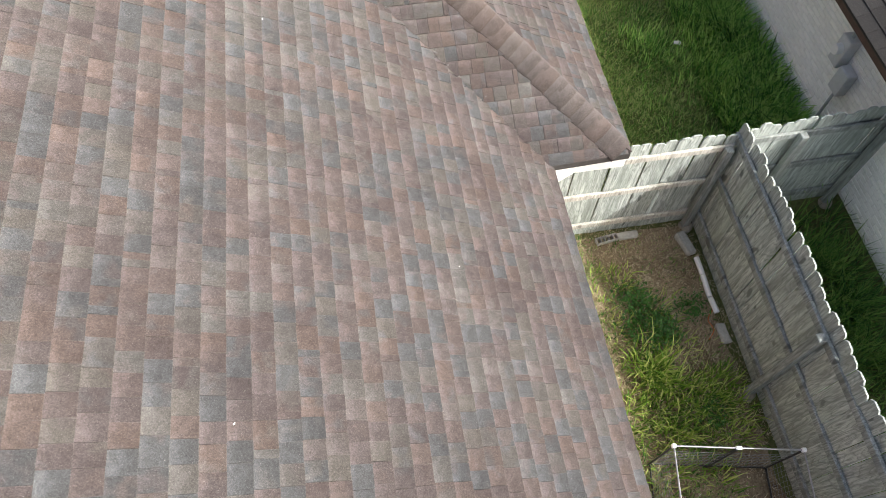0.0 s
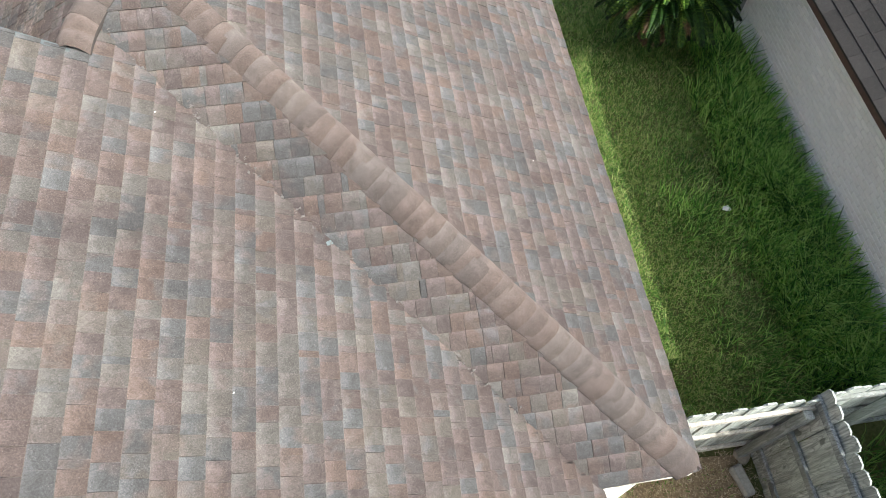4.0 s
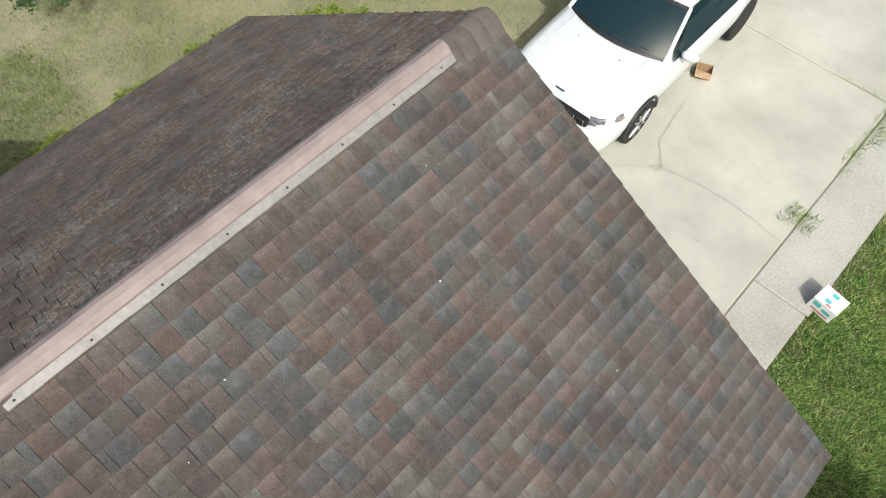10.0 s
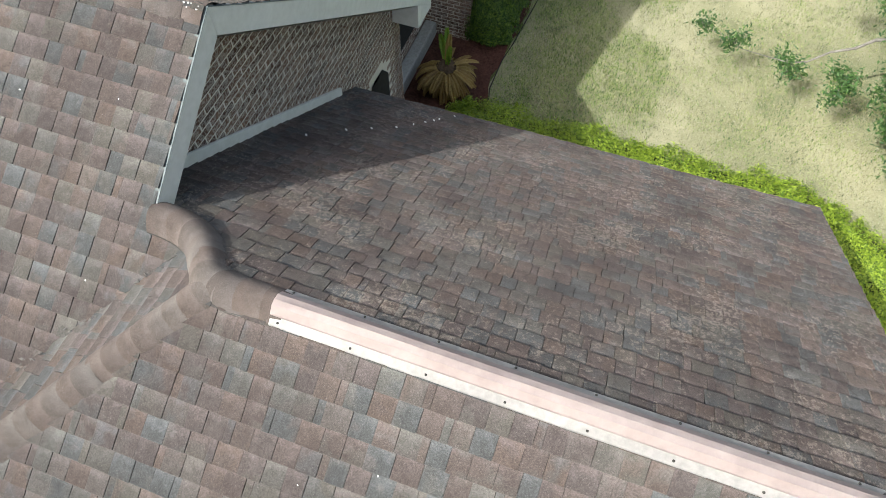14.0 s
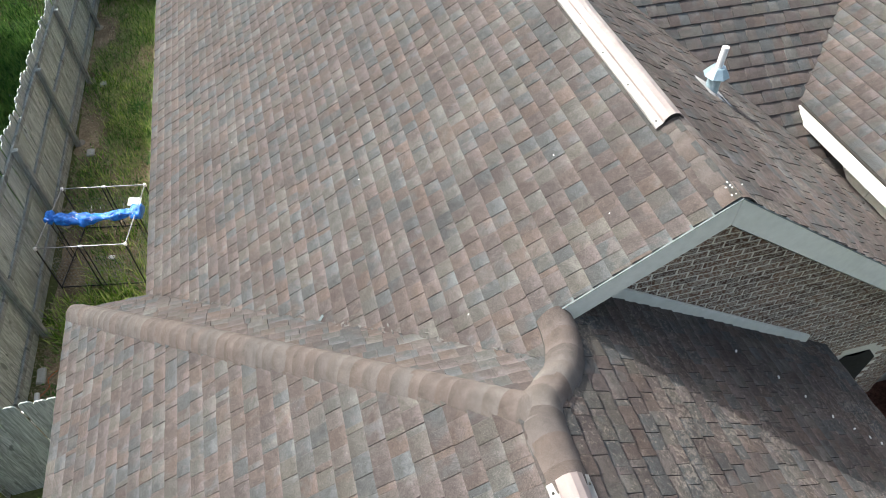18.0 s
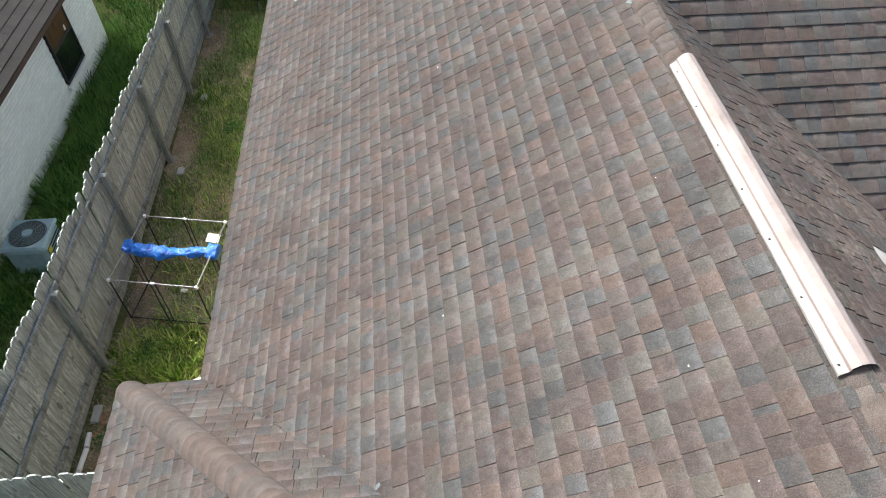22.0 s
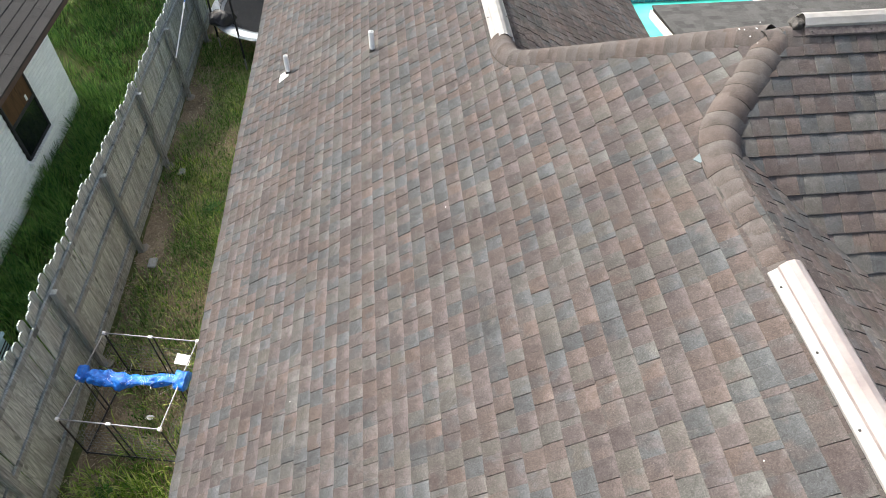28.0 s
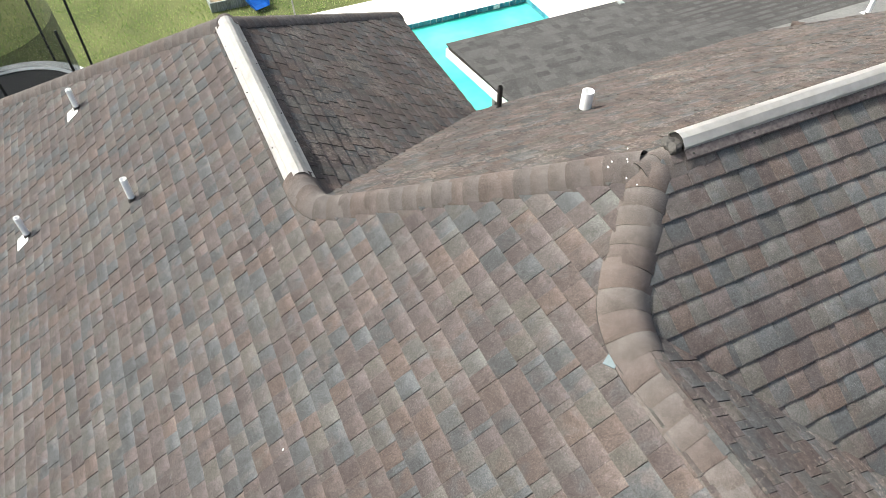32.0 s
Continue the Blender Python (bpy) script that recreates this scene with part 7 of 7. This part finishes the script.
for i in range(n + 1):
    t = i / n
    x = PENX1 + 0.06 - (PENX1 - PENX0 + 0.14) * t
    y = 1.40 + 0.04 * math.sin(t * 5)
    r = 0.055 + 0.035 * math.exp(-((t - 0.27) / 0.16) ** 2) + 0.010 * math.sin(t * 19) + (0.045 if t > 0.88 else 0) + (0.012 if t < 0.07 else 0) - (0.03 if 0.07 <= t < 0.11 else 0)
    z = PENZ - 0.02 - 0.05 * math.sin(math.pi * t)
    row = []
    for j in range(k):
        a = 2 * math.pi * j / k
        q = r * (1 + 0.35 * noise.noise(Vector((t * 16, math.cos(a) * 1.7, math.sin(a) * 1.7))) + 0.22 * abs(noise.noise(Vector((t * 42, math.cos(a) * 4, math.sin(a) * 4)))) + 0.13 * math.sin(a * 3 + t * 22))
        row.append(bm.verts.new((x, y + q * 1.25 * math.cos(a), z + q * 0.9 * math.sin(a))))
    rows.append(row)
for a, b in zip(rows, rows[1:]):
    for j in range(k):
        bm.faces.new((a[j], a[(j + 1) % k], b[(j + 1) % k], b[j]))
bm.faces.new(rows[0])
bm.faces.new(list(reversed(rows[-1])))
part("twisted_sheet", from_bm("twisted_sheet", bm, TARPM, True), TARPM, tarp, "twisted crumpled blue sheet")
bm = bmesh.new()
for _ in range(70):
    x = rnd.uniform(PENX0, 4.45)
    p = Vector((x, 1.40 + rnd.gauss(0, 0.06), PENZ + 0.03 + rnd.uniform(-0.05, 0.03)))
    q = p + Vector((rnd.gauss(0, 0.05), rnd.gauss(0, 0.06), rnd.uniform(-0.03, 0.03)))
    tube(bm, p, q, 0.0010, 0.0008, 4, caps=False)
tagged(part("frayed_threads", bm, PVC, tarp, "pale frayed threads"), kind="stuff")

# ---- small things in the side yard ----
def stone(x, y, sx, sy, sz, label, seed, name="stone", turn=0):
    s = thing(name, label, "stone", pose(x, y, 0.01, 0, 0, turn), "loose stones")
    bm = boxed(-sx, sx, -sy, sy, 0, sz, bevel=min(sx, sy, sz) * 0.3)
    bmesh.ops.subdivide_edges(bm, edges=bm.edges[:], cuts=1)
    for v in bm.verts:
        v.co += 0.012 * noise.noise_vector(v.co * 12 + Vector((seed, 0, 0)))
    part("block", bm, CONCRETE, s)


stone(4.93, 4.80, 0.07, 0.17, 0.09, "grey concrete block beside the fence", 1, "concrete_block", 12)
pvc = thing("plastic_pipe", "dirty white broken plastic pipe lying beside the fence", "pipe", (0, 0, 0))
for a, b in (((5.005, 4.58, 0.045), (5.0, 4.33, 0.045)), ((5.0, 4.32, 0.04), (4.985, 4.02, 0.04)), ((4.985, 4.00, 0.045), (5.0, 3.80, 0.04))):
    part("length", tubed(a, b, 0.036, 0.034, 14), WHITE_BRICK, pvc, "dirty white length of pipe")
stone(4.98, 3.52, 0.06, 0.13, 0.06, "rough grey stone by the fence", 2)
stone(4.70, -1.35, 0.07, 0.10, 0.05, "pale broken stone by the fence", 3)
stone(4.62, -3.6, 0.06, 0.08, 0.05, "pale broken stone by the fence", 4)
stone(3.28, -0.4, 0.05, 0.06, 0.03, "flat pale stone on the grass", 5)
stone(4.22, 5.05, 0.14, 0.05, 0.06, "pale broken concrete piece below the fence", 6)
brk = thing("hollow_block", "small grey hollow block below the return fence", "block", pose(3.93, 5.03, 0.01, 0, 0, 8))
bm = bmesh.new()
for i in range(6):
    box(bm, -0.15 + i * 0.058, -0.142 + i * 0.058, -0.04, 0.04, 0, 0.07)
box(bm, -0.15, 0.148, -0.045, -0.036, 0, 0.07)
box(bm, -0.15, 0.148, 0.036, 0.045, 0, 0.07)
part("block", bm, CONCRETE, brk)
cable = thing("orange_cable", "thin orange cable lying on the soil", "cable", (0, 0, 0))
bm = bmesh.new()
pts = [Vector((4.97 - 0.02 * i + 0.04 * math.sin(i * 1.3), 3.95 - 0.06 * i, 0.03)) for i in range(9)]
for a, b in zip(pts, pts[1:]):
    tube(bm, a, b, 0.005, n=6, caps=False)
part("cord", bm, speckled("orange plastic", (0.5, 0.12, 0.03), (0.6, 0.18, 0.05), 10), cable)
for x, y, r, label in ((6.0, 8.29, 0.045, "crumpled pale litter on the side lawn"), (6.4, -3.6, 0.05, "white plastic bottle in the long grass"), (4.15, 1.5, 0.04, "small white scrap on the soil")):
    lit = thing("litter", label, "litter", (x, y, 0.07))
    bm = bmesh.new()
    bmesh.ops.create_icosphere(bm, subdivisions=2, radius=r, matrix=Matrix.Diagonal((1.4, 0.9, 0.6, 1)))
    for v in bm.verts:
        v.co += 0.02 * noise.noise_vector(v.co * 40)
    part("scrap", bm, PVC, lit)
weeds = thing("broadleaf_weeds", "low broad-leaved green weeds in the side yard", "weeds", (0, 0, 0), kind="stuff")
rng = np.random.default_rng(12)
cs = np.array([(3.95, 4.15), (4.12, 4.08), (4.08, 3.88), (4.26, 3.78), (4.32, 3.62), (4.68, 3.90), (4.16, 3.62), (3.9, 3.75), (3.5, -0.8), (3.9, -2.5), (3.3, -3.3), (4.5, 2.6)])
pk = rng.integers(0, len(cs), 2600)
pos = np.concatenate([cs[pk] + rng.normal(0, 0.10, (2600, 2)), rng.uniform(0.03, 0.16, (2600, 1))], 1)
leaves("leaves", pos, np.tile((0, 0, 1.0), (2600, 1)), 0.026, leaf_material("weed leaf", ((0.03, 0.10, 0.014), (0.07, 0.20, 0.03), (0.16, 0.33, 0.07)), 0.5, 0.25), 14, weeds)
tuft = thing("spiky_tuft", "bright spiky grass tuft in the side yard", "weeds", (4.02, 3.22, 0), kind="stuff")
bm = bmesh.new()
for i in range(70):
    t, ln = rnd.random() * 6.283, rnd.uniform(0.16, 0.34)
    d = Vector((math.cos(t), math.sin(t), 0))
    s = Vector((-d.y, d.x, 0)) * 0.008
    b0 = d * rnd.uniform(0, 0.05)
    m1, e1 = b0 + d * ln * 0.5 + Vector((0, 0, ln * 0.55)), b0 + d * ln + Vector((0, 0, ln * 0.35))
    vs = [bm.verts.new(p) for p in (b0 - s, b0 + s, m1 + s, m1 - s, e1)]
    bm.faces.new(vs[:4])
    bm.faces.new((vs[3], vs[2], vs[4]))
part("blades", bm, LUSH, tuft)

# telescopic pole hung on the fence
pole = thing("telescopic_pole", "blue and white telescopic pole leaning on the fence", "pole", (0, 0, 0))
part("upper_tube", tubed((4.78, -5.7, 1.15), (4.80, -7.2, 1.45), 0.014, 0.014, 8), PVC, pole, "white tube")
part("lower_tube", tubed((4.80, -7.2, 1.45), (4.82, -9.0, 1.8), 0.016, 0.016, 8), speckled("blue tube", (0.05, 0.15, 0.4), (0.08, 0.22, 0.5), 8), pole, "blue tube")
part("joint", tubed((4.797, -7.12, 1.43), (4.803, -7.28, 1.47), 0.024, 0.024, 8), PVC, pole, "pale locking joint")

# ---- back garden ----
POOLDECK = speckled("pale pool deck", (0.60, 0.56, 0.49), (0.74, 0.70, 0.63), 30, 0.85, 0.15, 0.6)
deck = thing("pool_deck", "pale concrete pool deck round turquoise water", "pool deck", (0, 0, 0), kind="structure")
for x0, x1, y0, y1 in ((-14, -2.6, -10.75, -9.15), (-14, -8.4, -9.15, -2.4), (-5.15, -3.3, -9.15, -5.35), (-8.4, -5.15, -5.2, -2.4), (-5.15, -3.3, -5.35, -2.0)):
    part("slab", boxed(x0 + 0.004, x1 - 0.004, y0 + 0.004, y1 - 0.004, -0.1, 0.06, bevel=0.01), POOLDECK, deck, "pale concrete slab")
WATER = Nodes("turquoise pool water", 0.04, 0.0, 0.5)
wp = WATER.place()
WATER.bump(WATER.noise(wp, 3.5, 3), 0.25, 0.05)
WATERM = WATER.colour(WATER.ramp(WATER.noise(wp, 0.8, 3), (0.3, (0.05, 0.40, 0.32)), (0.7, (0.12, 0.56, 0.45))))
pool = thing("pool", "turquoise swimming pool with a blue tiled edge", "pool", (0, 0, 0))
part("water", slab([(-8.39, -9.14, 0.012), (-5.16, -9.14, 0.012), (-5.16, -5.21, 0.012), (-8.39, -5.21, 0.012)], 0.06, WATERM, "water"), WATERM, pool, "still turquoise water")
POOLTILE = brick_material("blue mosaic tile", ((0.02, 0.12, 0.18), (0.04, 0.22, 0.28), (0.06, 0.30, 0.34)), (0.3, 0.45, 0.48), 0.02)
rnd = random.Random(9)
tile = from_bm("tile", boxed(-0.072, 0.072, -0.008, 0.008, -0.06, 0.06, bevel=0.004), POOLTILE)
for i in range(21):
    ob = new("tile", tile)
    ob.parent = pool
    ob.matrix_local = pose(-8.30 + i * 0.152, -9.135, 0.085)
    ob2 = new("tile", tile)
    ob2.parent = pool
    ob2.matrix_local = pose(-8.385, -9.05 + i * 0.152, 0.085, 0, 0, 90)
part("depth_plate", boxed(-7.62, -7.46, -9.10, -9.095, 0.05, 0.14), PVC, pool, "white depth marker")
txt = bpy.data.curves.new("depth_number", "FONT")
txt.body, txt.size, txt.extrude, txt.align_x = "3", 0.09, 0.001, "CENTER"
num = new("depth_number", txt)
num.parent, num.matrix_local = pool, pose(-7.54, -9.09, 0.065, 90, 0, 180)
txt.materials.append(DARK)

# covered patio with a low roof
patio = thing("patio_roof", "low grey shingle patio roof on timber posts", "patio roof", (0, 0, 0))
P0, P1, P2, P3 = (-4.12, -2.35, 2.62), (-4.08, -4.55, 2.38), (-14.0, -4.75, 2.38), (-14.0, -2.3, 2.64)
part("deck", slab([P0, P1, P2, P3], 0.08, DECK, "deck"), DECK, patio, "roof deck")
part("far_deck", slab([(-8.4, -2.42, 2.66), (-14, -2.42, 2.66), (-14, 3.0, 2.9), (-8.4, 3.0, 2.9)], 0.08, ASPHALT_ROOF, "far_deck"), ASPHALT_ROOF, patio, "grey shingle roof deck")
PATIOSH = brick_material("grey patio shingle", ((0.050, 0.049, 0.047), (0.078, 0.076, 0.072), (0.066, 0.064, 0.060), (0.120, 0.117, 0.110)), (0.15, 0.15, 0.145), 0.010, 0.28)
made = 0
verts, faces = [], []
for c in range(16):
    x = -4.06 - rnd.random() * 0.2 + 0.2
    while x > -13.9:
        w = rnd.choice((0.13, 0.17, 0.22))
        y0, y1 = -4.60 + c * 0.143, -4.60 + c * 0.143 + 0.155
        xa, xb = min(x, -4.06), x - w
        z0, z1 = 2.375 + (y0 + 4.6) * 0.109 + 0.014, 2.375 + (y1 + 4.6) * 0.109 + 0.005
        if xb < xa - 0.03 and y1 < -2.2:
            base = len(verts)
            verts += [(xb + 0.003, y0, z0), (xa, y0, z0), (xa, y1, z1), (xb + 0.003, y1, z1), (xb + 0.003, y0, z0 - 0.02), (xa, y0, z0 - 0.02), (xa, y1, z1 - 0.02), (xb + 0.003, y1, z1 - 0.02)]
            faces += [tuple(base + i for i in f) for f in ((0, 1, 2, 3), (0, 4, 5, 1), (1, 5, 6, 2), (3, 7, 4, 0))]
        x -= w
tagged(part("shingle_field", mesh("shingle_field", verts, faces, PATIOSH), PATIOSH, patio, "faded grey shingles"), kind="stuff")
board("beam", (-4.10, -2.35, 2.56), (-4.06, -4.55, 2.33), 0.14, 0.03, (1, 0, 0), patio, label="cream painted edge beam")
board("beam", (-4.08, -4.55, 2.33), (-14, -4.75, 2.33), 0.14, 0.03, (0, -1, 0), patio, label="cream painted edge beam")
for x, y in ((-4.2, -3.1), (-7.4, -4.5), (-10.6, -4.55)):
    part("post", boxed(x - 0.05, x + 0.05, y - 0.05, y + 0.05, 0.06, 2.42, bevel=0.006), RAIL, patio, "dark timber post")
hose = thing("roof_hose", "thick brown hose lying over the roof", "hose", (0, 0, 0))
bm = bmesh.new()
pts = [Vector((-8.95 - 0.12 * i, -2.25 + 0.11 * i + 0.05 * math.sin(i), 2.78 + 0.012 * i)) for i in range(12)]
for a, b in zip(pts, pts[1:]):
    tube(bm, a, b, 0.05, n=8, caps=False)
part("tube", bm, CAPS, hose)
vent_pipe(-10.4, -2.05, 2.70, 0, 0, 0.75, 0.035, PVC, "white pipe with a white sealant patch")

# trampoline
TARPBLACK = speckled("black mesh", (0.012, 0.013, 0.015), (0.022, 0.023, 0.026), 40, 0.7)
TCX, TCY, TR = 2.98, -8.3, 1.56
tramp = thing("trampoline", "round trampoline with a grey rim pad and black net", "trampoline", (TCX, TCY, 0))
part("mat", tubed((0, 0, 0.80), (0, 0, 0.81), TR - 0.25, TR - 0.25, 48), TARPBLACK, tramp, "taut black mat")
bm = bmesh.new()
nseg = 56
rr = [(TR - 0.27, 0.83), (TR - 0.15, 0.86), (TR, 0.85), (TR + 0.03, 0.80), (TR - 0.25, 0.81)]
rows = [[bm.verts.new((r * math.cos(2 * math.pi * i / nseg), r * math.sin(2 * math.pi * i / nseg), z)) for r, z in rr] for i in range(nseg)]
for i in range(nseg):
    for j in range(5):
        bm.faces.new((rows[i][j], rows[(i + 1) % nseg][j], rows[(i + 1) % nseg][(j + 1) % 5], rows[i][(j + 1) % 5]))
part("rim_pad", bm, speckled("worn grey pad", (0.38, 0.42, 0.44), (0.60, 0.63, 0.64), 16, 0.6, 0.2), tramp, "worn pale grey rim pad")
NETM = Nodes("black net", 0.8)
net_mix = NETM.node("MixShader", Fac=0.55)
NETM.colour((0.02, 0.022, 0.024))
NETM.put(net_mix.inputs[1], NETM.node("BsdfTransparent").outputs[0])
NETM.put(net_mix.inputs[2], NETM.bsdf.outputs[0])
NETM.put(NETM.tree.nodes["Material Output"].inputs[0], net_mix.outputs[0])
bm = bmesh.new()
ring0 = [bm.verts.new(((TR - 0.2) * math.cos(2 * math.pi * i / nseg), (TR - 0.2) * math.sin(2 * math.pi * i / nseg), 0.84)) for i in range(nseg)]
ring1 = [bm.verts.new(((TR - 0.25) * math.cos(2 * math.pi * i / nseg), (TR - 0.25) * math.sin(2 * math.pi * i / nseg), 2.45)) for i in range(nseg)]
for i in range(nseg):
    bm.faces.new((ring0[i], ring0[(i + 1) % nseg], ring1[(i + 1) % nseg], ring1[i]))
part("net", from_bm("net", bm, NETM.mat), NETM.mat, tramp, "see-through black safety net")
for k in range(8):
    t = 2 * math.pi * (k + 0.3) / 8
    c, s = math.cos(t), math.sin(t)
    part("net_pole", tubed((TR * c, TR * s, 0.3), ((TR + 0.02) * c, (TR + 0.02) * s, 2.5), 0.022, n=8), TARPBLACK, tramp, "black padded net pole")
    part("leg", tubed((TR * c, TR * s, 0.0), (TR * c, TR * s, 0.82), 0.02, n=8), GREYTUBE, tramp, "galvanised leg")
bag = thing("black_bag", "crumpled black bag on the trampoline rim", "bag", (4.17, -7.45, 0.86))
bm = bmesh.new()
bmesh.ops.create_icosphere(bm, subdivisions=3, radius=0.24, matrix=Matrix.Translation((0, 0, 0.12)) @ Matrix.Diagonal((1.2, 0.9, 0.7, 1)))
for v in bm.verts:
    v.co += 0.07 * noise.noise_vector(v.co * 6)
part("sack", bm, TRIM, bag)
slide = thing("toy_slide", "bright blue plastic toy slide on the lawn", "slide", pose(-2.35, -11.4, 0, 0, 0, 20))
BLUEP = speckled("blue plastic", (0.01, 0.10, 0.42), (0.03, 0.18, 0.60), 6, 0.35, 0.03)
bm = bmesh.new()
for i in range(8):
    y0, y1 = i * 0.17, (i + 1) * 0.17
    z0, z1 = 0.12 + 0.55 * (1 - math.cos(i / 8 * math.pi)) / 2, 0.12 + 0.55 * (1 - math.cos((i + 1) / 8 * math.pi)) / 2
    vs = [[bm.verts.new((x, y, z + h)) for x, h in ((-0.22, 0.12), (-0.2, 0), (0.2, 0), (0.22, 0.12))] for y, z in ((-y0, z0), (-y1, z1))]
    for j in range(3):
        bm.faces.new((vs[0][j], vs[0][j + 1], vs[1][j + 1], vs[1][j]))
bmesh.ops.solidify(bm, geom=bm.faces[:], thickness=0.02)
part("chute", bm, BLUEP, slide, "curved blue chute")
part("ladder", boxed(-0.2, 0.2, -1.65, -1.55, 0, 0.75, bevel=0.02), BLUEP, slide)
stake = thing("garden_stake", "thin pale wooden stake on the back lawn", "stake", (-2.94, -10.6, 0))
part("stick", tubed((0, 0, 0), (0.02, -0.1, 0.9), 0.02, 0.018, 6), NEWWOOD, stake)
planter = thing("timber_planter", "low brown timber planter on the back lawn", "planter", (-1.7, -12.2, 0))
for x0, x1, y0, y1 in ((-0.5, 0.5, -0.32, -0.28), (-0.5, 0.5, 0.28, 0.32), (-0.5, -0.46, -0.28, 0.28), (0.46, 0.5, -0.28, 0.28)):
    part("plank", boxed(x0, x1, y0, y1, 0, 0.25, bevel=0.005), RAIL, planter, "weathered plank")
part("soil", boxed(-0.46, 0.46, -0.28, 0.28, 0.0, 0.2), SOIL, planter)

# ---- white garden walls across the front lawn ----
GARDEN_BRICK = brick_material("weathered white garden brick", ((0.44, 0.45, 0.43), (0.58, 0.59, 0.57)), (0.36, 0.37, 0.35), 0.02, 0.12)
wallw = thing("white_garden_wall", "white painted brick garden wall behind the lawn", "wall", pose(-15.75, 7.15, 0, 0, 0, 104), kind="structure")
ww = part("wall", boxed(0, 6.5, 0.06, 0.25, 0, 2.4), WHITE_BRICK, wallw, "white painted wall core")
verts, faces = [], []
for row in range(34):
    for i in range(31):
        x = (i + 0.5 * (row % 2)) * 0.204
        z = (row + 0.5) * 0.068
        base = len(verts)
        verts += [(x, 0.046, z - 0.028), (x + 0.192, 0.046, z - 0.028), (x + 0.192, 0.046, z + 0.028), (x, 0.046, z + 0.028), (x, 0.062, z - 0.028), (x + 0.192, 0.062, z - 0.028), (x + 0.192, 0.062, z + 0.028), (x, 0.062, z + 0.028)]
        faces += [tuple(base + k for k in f) for f in ((0, 1, 2, 3), (3, 2, 6, 7), (1, 5, 6, 2), (0, 3, 7, 4))]
tagged(part("brick_field", mesh("brick_field", verts, faces, GARDEN_BRICK), GARDEN_BRICK, ww), kind="stuff")
pillar = thing("white_pillar", "white painted brick pillar at the lawn's end", "pillar", pose(-14.05, 6.95, 0, 0, 0, 60))
for r in range(20):
    part("course", boxed(-0.24 + 0.004 * (r % 2), 0.24 - 0.004 * (r % 2), -0.24 + 0.004 * (r % 2), 0.24 - 0.004 * (r % 2), r * 0.075, r * 0.075 + 0.068, bevel=0.006), PALE_BRICK, pillar, "white brick course")
part("core", boxed(-0.225, 0.225, -0.225, 0.225, 0, 1.5), MORTAR, pillar)
palm("garden_palm", (-16.0, 9.45, 0), 0.62, 0.5, 40, "spiky plant with straw coloured skirt by the wall", 15, SAGOTAN, (-0.9, 0.6), ((0, 60, SAGO, 0.7), (60, 70, SAGO, 0.7), (120, 60, SAGO, 0.7), (200, 65, SAGO, 0.7), (250, 75, SAGO, 0.7), (310, 60, SAGO, 0.7)))
edging = thing("bed_edging", "dark metal edging along the mulch bed", "edging", (0, 0, 0))
bm = bmesh.new()
pts = [(-6.28, 8.12), (-6.40, 8.00), (-6.74, 7.91), (-7.46, 7.91), (-7.9, 7.97), (-9.26, 8.07), (-10.0, 8.06)]
for a, b in zip(pts, pts[1:]):
    tube(bm, (*a, 0.025), (*b, 0.025), 0.010, n=6)
part("strip", bm, DARK, edging)
